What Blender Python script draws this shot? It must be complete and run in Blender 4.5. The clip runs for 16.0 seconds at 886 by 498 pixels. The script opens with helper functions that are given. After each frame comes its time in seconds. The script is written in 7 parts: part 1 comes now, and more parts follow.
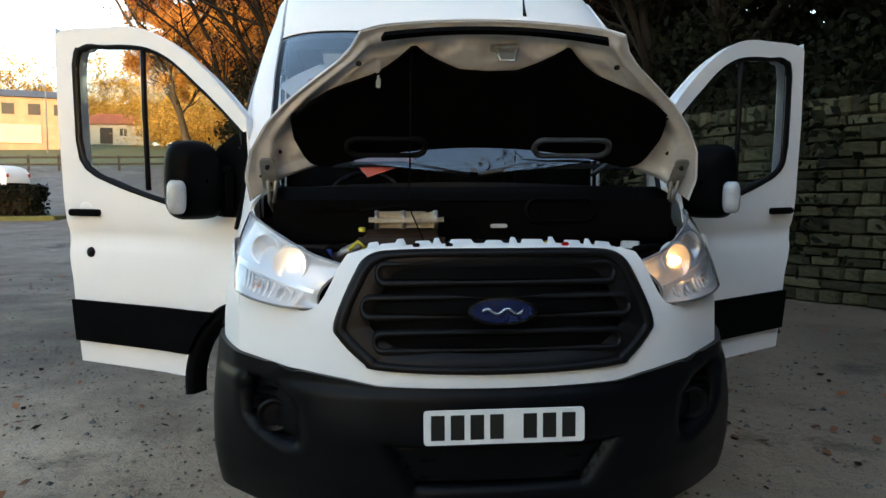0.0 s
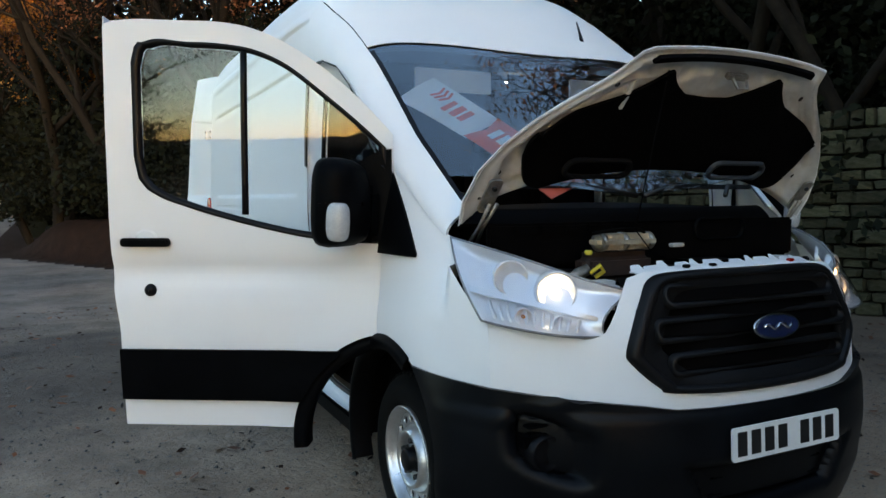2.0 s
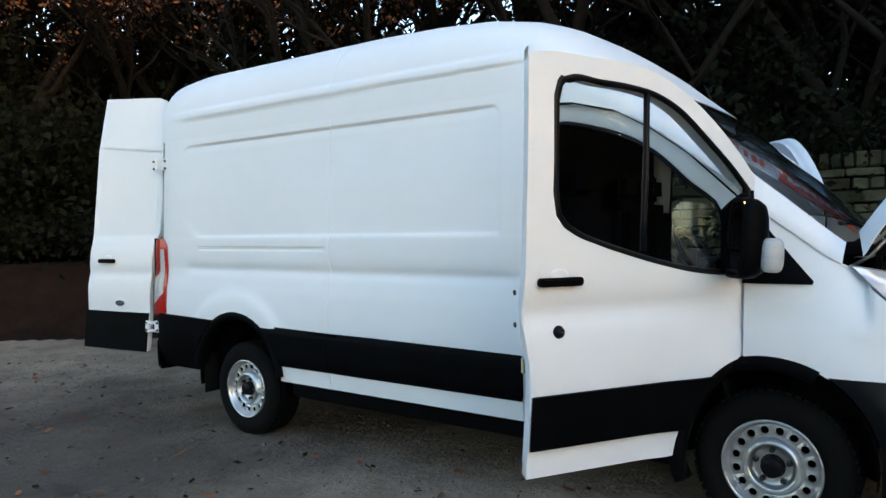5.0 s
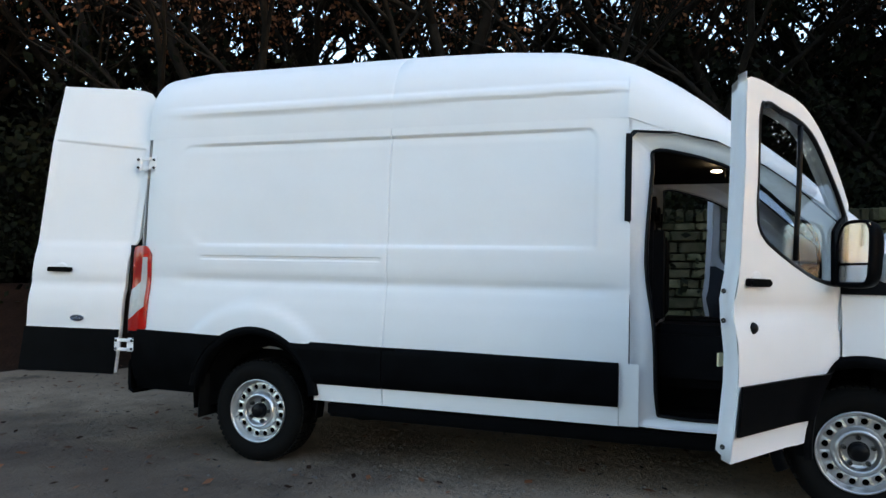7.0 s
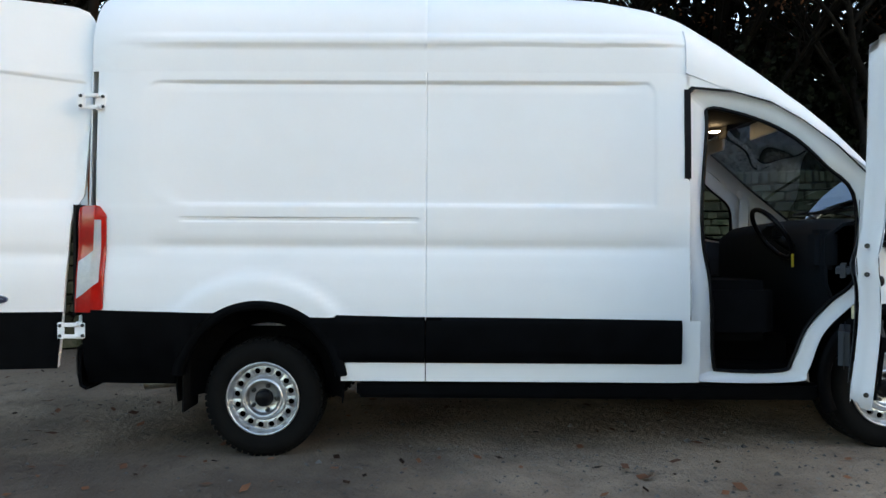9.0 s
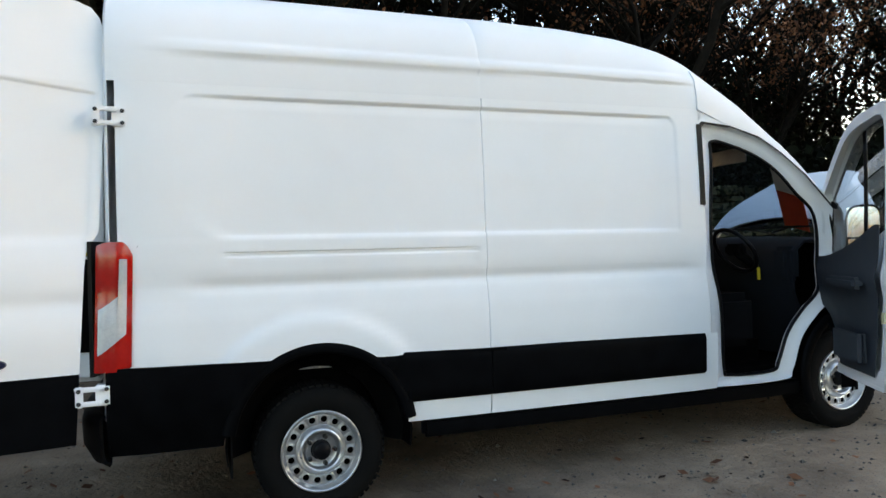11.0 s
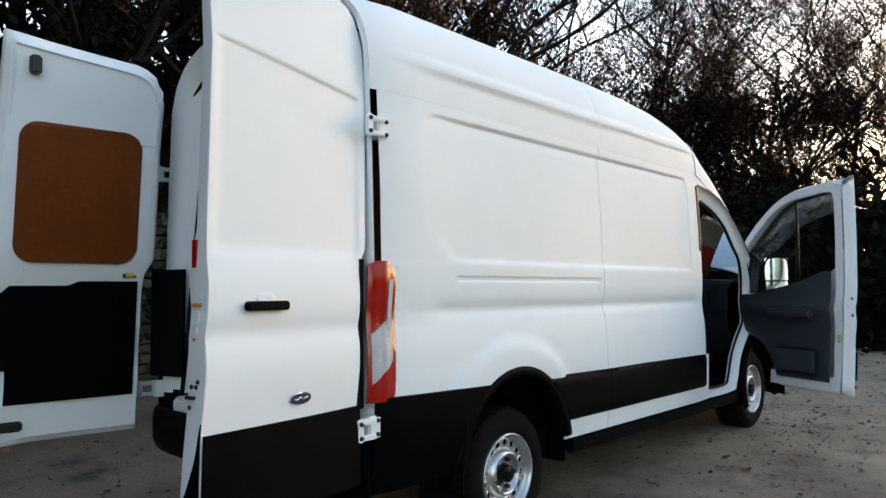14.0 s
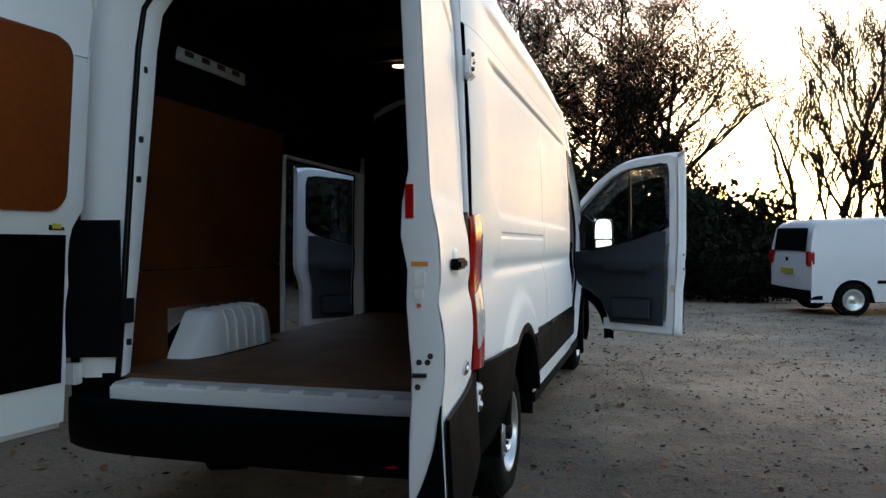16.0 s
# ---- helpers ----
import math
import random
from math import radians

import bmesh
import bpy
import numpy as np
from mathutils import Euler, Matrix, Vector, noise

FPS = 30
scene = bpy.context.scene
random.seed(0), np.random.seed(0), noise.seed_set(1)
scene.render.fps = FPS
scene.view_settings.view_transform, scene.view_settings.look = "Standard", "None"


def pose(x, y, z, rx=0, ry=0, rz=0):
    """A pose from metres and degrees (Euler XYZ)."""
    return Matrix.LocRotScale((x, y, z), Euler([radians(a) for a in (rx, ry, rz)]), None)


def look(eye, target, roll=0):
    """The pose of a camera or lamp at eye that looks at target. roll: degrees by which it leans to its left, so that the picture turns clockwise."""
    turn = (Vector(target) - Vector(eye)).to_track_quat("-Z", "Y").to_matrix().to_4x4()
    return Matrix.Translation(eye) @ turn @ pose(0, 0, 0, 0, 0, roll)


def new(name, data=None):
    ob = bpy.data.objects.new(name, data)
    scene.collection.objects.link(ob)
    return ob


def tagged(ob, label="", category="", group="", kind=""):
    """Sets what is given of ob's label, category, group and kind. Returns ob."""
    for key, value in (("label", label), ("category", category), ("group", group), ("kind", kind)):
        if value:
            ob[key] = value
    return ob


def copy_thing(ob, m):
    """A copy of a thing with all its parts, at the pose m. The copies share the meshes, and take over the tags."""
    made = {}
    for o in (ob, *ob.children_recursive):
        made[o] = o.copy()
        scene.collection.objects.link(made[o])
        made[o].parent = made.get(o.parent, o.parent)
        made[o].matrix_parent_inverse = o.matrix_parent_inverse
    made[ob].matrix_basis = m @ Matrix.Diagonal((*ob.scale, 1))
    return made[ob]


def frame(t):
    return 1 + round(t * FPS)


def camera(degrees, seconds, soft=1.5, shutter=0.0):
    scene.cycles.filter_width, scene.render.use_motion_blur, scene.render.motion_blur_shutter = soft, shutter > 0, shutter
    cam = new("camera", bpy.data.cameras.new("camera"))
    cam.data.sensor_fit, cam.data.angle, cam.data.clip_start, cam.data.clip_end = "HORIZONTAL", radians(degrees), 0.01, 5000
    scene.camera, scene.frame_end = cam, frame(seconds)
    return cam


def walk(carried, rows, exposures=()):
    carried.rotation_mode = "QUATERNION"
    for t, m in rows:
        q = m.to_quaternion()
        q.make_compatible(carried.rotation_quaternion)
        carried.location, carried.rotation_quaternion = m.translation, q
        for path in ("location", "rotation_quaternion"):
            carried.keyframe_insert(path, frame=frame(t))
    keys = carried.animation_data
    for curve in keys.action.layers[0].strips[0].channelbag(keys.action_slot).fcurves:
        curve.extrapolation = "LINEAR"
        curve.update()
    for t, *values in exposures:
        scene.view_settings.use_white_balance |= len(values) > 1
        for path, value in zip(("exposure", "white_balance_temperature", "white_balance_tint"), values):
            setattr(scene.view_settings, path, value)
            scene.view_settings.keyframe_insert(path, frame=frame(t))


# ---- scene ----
cam = camera(63.0, 16.0)
PATH = [
    (0, (-0.41, -2.266, 1.336), (-0.221, -0.281, 1.192), -0.1),
    (0.5, (-0.777, -2.158, 1.336), (-0.444, -0.189, 1.216), -0.1),
    (1, (-1.196, -2.039, 1.371), (-0.682, -0.11, 1.252), -0.2),
    (1.5, (-1.627, -1.836, 1.339), (-0.927, 0.036, 1.252), -0.3),
    (2, (-2.094, -1.68, 1.376), (-1.214, 0.113, 1.269), -0.8),
    (2.5, (-2.53, -1.421, 1.378), (-1.451, 0.259, 1.264), -1.2),
    (3, (-2.896, -1.084, 1.375), (-1.636, 0.466, 1.288), -1.4),
    (3.5, (-3.302, -0.779, 1.433), (-1.913, 0.659, 1.371), -1.6),
    (4, (-3.71, -0.475, 1.444), (-2.235, 0.876, 1.419), -2.0),
    (4.5, (-4.113, -0.129, 1.431), (-2.567, 1.14, 1.415), -1.6),
    (5, (-4.487, 0.244, 1.436), (-2.878, 1.431, 1.415), -1.7),
    (5.2, (-4.63, 0.428, 1.45), (-2.987, 1.567, 1.421), -1.4),
    (7.3, (-5.451, 2.183, 1.224), (-3.52, 2.703, 1.26), -0.1),
    (7.5, (-5.467, 2.392, 1.39), (-3.514, 2.82, 1.358), -0.2),
    (8, (-5.461, 2.764, 1.307), (-3.481, 3.047, 1.308), -0.3),
    (8.5, (-5.399, 3.239, 1.284), (-3.403, 3.368, 1.281), -0.4),
    (9, (-5.285, 3.649, 1.25), (-3.285, 3.66, 1.243), -0.9),
    (9.2, (-5.248, 3.839, 1.271), (-3.249, 3.787, 1.244), -1.1),
    (11.3, (-4.778, 5.66, 1.417), (-2.921, 4.916, 1.455), -3.6),
    (11.5, (-4.701, 5.815, 1.307), (-2.859, 5.039, 1.369), -4.4),
    (12, (-4.483, 6.324, 1.353), (-2.704, 5.411, 1.362), -3.9),
    (12.5, (-4.262, 6.768, 1.451), (-2.581, 5.684, 1.43), -2.1),
    (13, (-4.047, 7.151, 1.343), (-2.468, 5.923, 1.326), -2.5),
    (13.5, (-3.803, 7.598, 1.345), (-2.336, 6.241, 1.435), -2.2),
    (14, (-3.438, 7.99, 1.434), (-2.089, 6.515, 1.519), -1.2),
    (14.5, (-2.978, 8.27, 1.434), (-1.772, 6.675, 1.484), -1.2),
    (15, (-2.531, 8.456, 1.42), (-1.494, 6.746, 1.437), -0.9),
    (15.5, (-2.128, 8.6, 1.436), (-1.336, 6.764, 1.405), -0.6),
    (16, (-1.718, 8.69, 1.453), (-1.16, 6.77, 1.407), -0.7),
]
walk(cam, [(t, look(eye, target, roll)) for t, eye, target, roll in PATH],
     exposures=[(0.0, 3.02, 8300, 13), (1.0, 2.98, 7900, 12), (1.5, 2.86, 7450, 12), (2.2, 2.66, 7400, 12), (3.4, 3.37, 7750, 14), (4.5, 3.1, 7950, 15), (5.0, 2.84, 7450, 15), (7.5, 2.82, 7450, 18), (9.0, 3.0, 7950, 18), (11.5, 2.98, 8350, 19), (13.5, 2.85, 8350, 19), (15.0, 2.78, 8000, 19), (16.0, 2.58, 8000, 18)])

# ---- sky, sun and exposure ----
SUN_AZ = radians(187)          # towards the sunset, clockwise from +y
SUN_EL = radians(7)
world = bpy.data.worlds.new("dusk")
scene.world = world
world.use_nodes = True
wn = world.node_tree
sky = wn.nodes.new("ShaderNodeTexSky")
sky.sky_type = "NISHITA"
sky.sun_disc = False
sky.sun_elevation = SUN_EL
sky.sun_rotation = SUN_AZ
sky.air_density, sky.dust_density, sky.ozone_density = 1.0, 0.8, 2.0
wn.nodes["Background"].inputs["Strength"].default_value = 0.15
wn.links.new(sky.outputs[0], wn.nodes["Background"].inputs[0])
sun_data = bpy.data.lights.new("sun", "SUN")
sun_data.energy, sun_data.angle, sun_data.color = 0.3, radians(20), (1.0, 0.62, 0.32)
sun = new("sun", sun_data)
sun.matrix_world = look((0, 0, 0), (-math.sin(SUN_AZ) * math.cos(SUN_EL), -math.cos(SUN_AZ) * math.cos(SUN_EL), -math.sin(SUN_EL)))


# ---- materials ----
def material(name, colour, rough=0.6, metal=0.0, colour2=None, scale=6.0, fine=60.0, bump=0.0, coat=0.0, spec=0.5, island=0.0, detail=6.0):
    """A surface with variation at two scales; island varies the brightness piece by piece."""
    m = bpy.data.materials.new(name)
    m.use_nodes = True
    nt = m.node_tree
    b = nt.nodes["Principled BSDF"]
    tc = nt.nodes.new("ShaderNodeTexCoord")
    n1 = nt.nodes.new("ShaderNodeTexNoise")
    n1.inputs["Scale"].default_value, n1.inputs["Detail"].default_value = scale, detail
    n2 = nt.nodes.new("ShaderNodeTexNoise")
    n2.inputs["Scale"].default_value, n2.inputs["Detail"].default_value = fine, 4
    for n in (n1, n2):
        nt.links.new(tc.outputs["Object"], n.inputs["Vector"])
    add = nt.nodes.new("ShaderNodeMath")
    add.operation = "MULTIPLY_ADD"
    nt.links.new(n2.outputs[0], add.inputs[0])
    add.inputs[1].default_value = 0.45
    nt.links.new(n1.outputs[0], add.inputs[2])
    ramp = nt.nodes.new("ShaderNodeValToRGB")
    ramp.color_ramp.elements[0].position, ramp.color_ramp.elements[1].position = 0.5, 0.95
    ramp.color_ramp.elements[0].color = (*colour, 1)
    ramp.color_ramp.elements[1].color = (*(colour2 or [c * 0.8 for c in colour]), 1)
    nt.links.new(add.outputs[0], ramp.inputs[0])
    out = ramp.outputs[0]
    if island:
        g = nt.nodes.new("ShaderNodeNewGeometry")
        oi = nt.nodes.new("ShaderNodeObjectInfo")
        s = nt.nodes.new("ShaderNodeMath")
        s.operation = "ADD"
        nt.links.new(g.outputs["Random Per Island"], s.inputs[0])
        nt.links.new(oi.outputs["Random"], s.inputs[1])
        fr = nt.nodes.new("ShaderNodeMath")
        fr.operation = "FRACT"
        nt.links.new(s.outputs[0], fr.inputs[0])
        mr = nt.nodes.new("ShaderNodeMapRange")
        mr.inputs["To Min"].default_value, mr.inputs["To Max"].default_value = 1 - island, 1 + island
        nt.links.new(fr.outputs[0], mr.inputs["Value"])
        hsv = nt.nodes.new("ShaderNodeHueSaturation")
        nt.links.new(mr.outputs[0], hsv.inputs["Value"])
        nt.links.new(out, hsv.inputs["Color"])
        out = hsv.outputs[0]
    nt.links.new(out, b.inputs["Base Color"])
    rr = nt.nodes.new("ShaderNodeMapRange")
    rr.inputs["To Min"].default_value, rr.inputs["To Max"].default_value = max(rough - 0.08, 0.02), min(rough + 0.1, 1)
    nt.links.new(n1.outputs[0], rr.inputs["Value"])
    nt.links.new(rr.outputs[0], b.inputs["Roughness"])
    b.inputs["Metallic"].default_value = metal
    b.inputs["Coat Weight"].default_value = coat
    b.inputs["Coat Roughness"].default_value = 0.12
    b.inputs["Specular IOR Level"].default_value = spec
    if bump:
        bp = nt.nodes.new("ShaderNodeBump")
        bp.inputs["Strength"].default_value, bp.inputs["Distance"].default_value = 1.0, bump
        nt.links.new(add.outputs[0], bp.inputs["Height"])
        nt.links.new(bp.outputs[0], b.inputs["Normal"])
    return m


def glass(name, tint=(1, 1, 1), rough=0.0, ior=1.45):
    m = bpy.data.materials.new(name)
    m.use_nodes = True
    b = m.node_tree.nodes["Principled BSDF"]
    b.inputs["Base Color"].default_value = (*tint, 1)
    b.inputs["Transmission Weight"].default_value = 1.0
    b.inputs["Roughness"].default_value = rough
    b.inputs["IOR"].default_value = ior
    return m


def glow(name, colour, strength):
    m = bpy.data.materials.new(name)
    m.use_nodes = True
    b = m.node_tree.nodes["Principled BSDF"]
    b.inputs["Base Color"].default_value = (*colour, 1)
    b.inputs["Emission Color"].default_value = (*colour, 1)
    b.inputs["Emission Strength"].default_value = strength
    return m


PAINT = material("white_paint", (0.82, 0.83, 0.84), 0.44, 0, (0.79, 0.795, 0.80), 0.8, 5, 0, 0.02, spec=0.18)
INNER = material("inner_white_paint", (0.60, 0.60, 0.60), 0.5, 0, (0.47, 0.46, 0.45), 5, 40, 0.0006)
PLASTIC = material("black_plastic", (0.0016, 0.0018, 0.0022), 0.42, 0, (0.0035, 0.0038, 0.0045), 8, 400, 0.0003, spec=0.025)
GLOSSBLACK = material("black_trim", (0.004, 0.004, 0.005), 0.3, 0, (0.006, 0.006, 0.007), 8, 90, spec=0.12)
RUBBER = material("tyre_rubber", (0.0035, 0.0035, 0.0035), 0.85, 0, (0.007, 0.0065, 0.006), 9, 120, 0.001, spec=0.1)
STEEL = material("painted_steel_rim", (0.66, 0.67, 0.68), 0.30, 0.85, (0.50, 0.50, 0.50), 12, 90, 0.0004)
CHROME = material("chrome", (0.75, 0.76, 0.78), 0.12, 1.0, (0.6, 0.6, 0.6), 12, 90)
ALLOY = material("cast_alloy", (0.45, 0.44, 0.42), 0.42, 0.8, (0.25, 0.22, 0.18), 14, 90, 0.001)
DARK = material("dark_fabric", (0.003, 0.003, 0.0035), 0.9, 0, (0.006, 0.006, 0.007), 12, 200, 0.001, spec=0.08)
SEAM = material("grey_seam_sealer", (0.16, 0.17, 0.18), 0.7, 0, (0.26, 0.27, 0.28), 5, 40)
GRILLE = material("grille_plastic", (0.0055, 0.0055, 0.006), 0.36, 0, (0.008, 0.008, 0.009), 8, 300, 0.0002, spec=0.13)
BUMPER = material("grained_bumper", (0.0022, 0.0026, 0.0034), 0.34, 0, (0.0045, 0.0052, 0.0065), 6, 300, 0.0003, spec=0.11)
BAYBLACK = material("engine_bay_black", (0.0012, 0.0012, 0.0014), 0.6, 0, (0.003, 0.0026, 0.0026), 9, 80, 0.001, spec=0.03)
# Darker copy of DASH; the cab's shade is put into the colour.
CABDASH = material("shaded_slate_dashboard", (0.006, 0.008, 0.011), 0.65, 0, (0.009, 0.012, 0.016), 10, 250, 0.0004, spec=0.15)
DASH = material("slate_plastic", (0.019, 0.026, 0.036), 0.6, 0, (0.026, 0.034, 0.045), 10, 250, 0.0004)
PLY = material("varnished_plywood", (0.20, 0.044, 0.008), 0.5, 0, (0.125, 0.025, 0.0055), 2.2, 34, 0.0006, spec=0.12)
# Shaded copy of PLY: the load bay's shade is put into the colour.
PLYDARK = material("shaded_plywood", (0.115, 0.030, 0.0075), 0.55, 0, (0.07, 0.018, 0.005), 2.2, 34, 0.0006, spec=0.12)
PLYFLOOR = material("plywood_floor", (0.16, 0.072, 0.031), 0.6, 0, (0.085, 0.040, 0.019), 3, 40, 0.0008)
PLATE = material("white_reflective_plate", (0.8, 0.8, 0.78), 0.35, 0, (0.74, 0.74, 0.72), 8, 90)
INK = material("black_ink", (0.01, 0.01, 0.01), 0.4)
RED = material("red_lens", (0.46, 0.008, 0.004), 0.14, 0, (0.34, 0.006, 0.003), 20, 200, 0.0006, 0.35)
CLEAR = material("clear_lens", (0.50, 0.51, 0.51), 0.25, 0.0, (0.38, 0.39, 0.40), 20, 160, 0.0006, 0.3)
AMBER = material("amber_lens", (0.75, 0.28, 0.05), 0.15, 0, (0.7, 0.22, 0.04), 20, 200, 0, 0.8)
BLUEBADGE = material("navy_enamel", (0.008, 0.014, 0.05), 0.15, 0, (0.01, 0.018, 0.06), 20, 200, 0, 1.0)
YELLOW = material("yellow_plastic", (0.65, 0.52, 0.05), 0.45, 0, (0.6, 0.45, 0.04), 20, 200)
PALELABEL = material("pale_yellow_label", (0.62, 0.58, 0.36), 0.5, 0, (0.55, 0.50, 0.30), 20, 200)
SIGNWHITE = material("sign_white", (0.78, 0.78, 0.76), 0.45)
SIGNRED = material("sign_orange_red", (0.78, 0.11, 0.05), 0.45)
BLUECAP = material("blue_plastic", (0.05, 0.10, 0.45), 0.4)
RUSTY = material("rusty_brown_casting", (0.030, 0.012, 0.007), 0.7, 0, (0.012, 0.007, 0.006), 14, 90, 0.002)
BEIGE = material("air_pipe_foil", (0.52, 0.45, 0.34), 0.45, 0.3, (0.34, 0.27, 0.19), 14, 80, 0.002)
# Near-black lining: the shade inside the van is put into its colour.
HEADLINING = material("shaded_headlining", (0.0042, 0.0036, 0.0032), 0.9, 0, (0.0026, 0.0023, 0.002), 8, 100, 0.001, spec=0.1)
LAMPSHELL = material("headlight_reflector", (0.80, 0.82, 0.85), 0.30, 0.5, (0.70, 0.72, 0.75), 5, 40, 0)
MIRROR = material("mirror_glass", (0.9, 0.9, 0.9), 0.03, 1.0, (0.88, 0.88, 0.88))
GLASS = glass("window_glass", (0.86, 0.92, 0.95))
SCREEN = glass("blue_tinted_windscreen_glass", (0.70, 0.84, 0.95), 0.0, 1.85)
LENS = glass("headlight_glass", (0.97, 0.98, 1.0))
LAMPGLOW = glow("lamp_warm", (1.0, 0.55, 0.20), 2.5)
LAMPWHITE = glow("lamp_bright", (1.0, 0.86, 0.62), 1.3)

STONE = material("mossy_stone", (0.075, 0.064, 0.040), 0.92, 0, (0.028, 0.032, 0.014), 5, 40, 0.012, island=0.55, spec=0.2)
# Bark of the dark wood, its shade put into the colour; LITBARK is lit.
BARK = material("shaded_bark", (0.010, 0.008, 0.0065), 0.95, 0, (0.02, 0.016, 0.012), 8, 60, 0.01, spec=0.1)
# Lit copy of BARK: the low sun's glow is put into the colour.
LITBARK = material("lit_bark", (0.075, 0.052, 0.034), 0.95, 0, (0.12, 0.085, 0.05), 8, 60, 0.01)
# Leaf green taken near black: the wood's shade is in the colour.
EVERGREEN = material("shaded_evergreen_leaf", (0.0045, 0.006, 0.003), 0.8, 0, (0.009, 0.011, 0.0045), 1.0, 9, 0, island=0.6, spec=0.12)
GRIT = material("stone_grit", (0.105, 0.098, 0.09), 0.95, 0, (0.06, 0.056, 0.052), 20, 90, 0, island=0.5)
DRYLEAF = material("hanging_dry_leaf", (0.24, 0.085, 0.028), 0.8, 0, (0.11, 0.04, 0.017), 1.0, 9, 0, island=0.5)
BROWNLEAF = material("dry_brown_leaf", (0.22, 0.075, 0.026), 0.8, 0, (0.11, 0.04, 0.018), 1.0, 9, 0, island=0.5)
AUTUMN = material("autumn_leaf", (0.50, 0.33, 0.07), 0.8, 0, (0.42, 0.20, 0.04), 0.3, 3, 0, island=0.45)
# Twig colour pushed to orange; it carries the low sun's glow.
TWIG = material("sunlit_twig", (0.62, 0.30, 0.06), 0.85, 0, (0.46, 0.17, 0.03), 0.4, 5, 0, island=0.4)
LITTER = material("leaf_litter", (0.026, 0.012, 0.007), 0.95, 0, (0.012, 0.006, 0.004), 3, 30, 0.03, spec=0.1)
GRASS = material("winter_grass", (0.085, 0.105, 0.03), 0.95, 0, (0.12, 0.11, 0.04), 0.5, 12, 0.03)
ROOFTILE = material("red_roof_tile", (0.42, 0.12, 0.05), 0.8, 0, (0.34, 0.09, 0.04), 1, 12, 0.01)
RENDERWALL = material("cream_render", (0.62, 0.55, 0.42), 0.85, 0, (0.55, 0.48, 0.36), 1, 12)
BRICK = material("pale_brick", (0.50, 0.35, 0.23), 0.9, 0, (0.40, 0.26, 0.17), 1, 12)
TIMBER = material("weathered_timber", (0.075, 0.055, 0.04), 0.9, 0, (0.05, 0.038, 0.028), 3, 30, 0.003)
CONCRETE = material("kerb_concrete", (0.26, 0.26, 0.25), 0.85, 0, (0.19, 0.19, 0.18), 2, 40, 0.003)
ROOFSLATE = material("slate", (0.10, 0.10, 0.11), 0.7)
GREYPAINT = material("silver_car_paint", (0.34, 0.34, 0.35), 0.4, 0.3, (0.28, 0.28, 0.29), 2, 20, 0, 0.3)


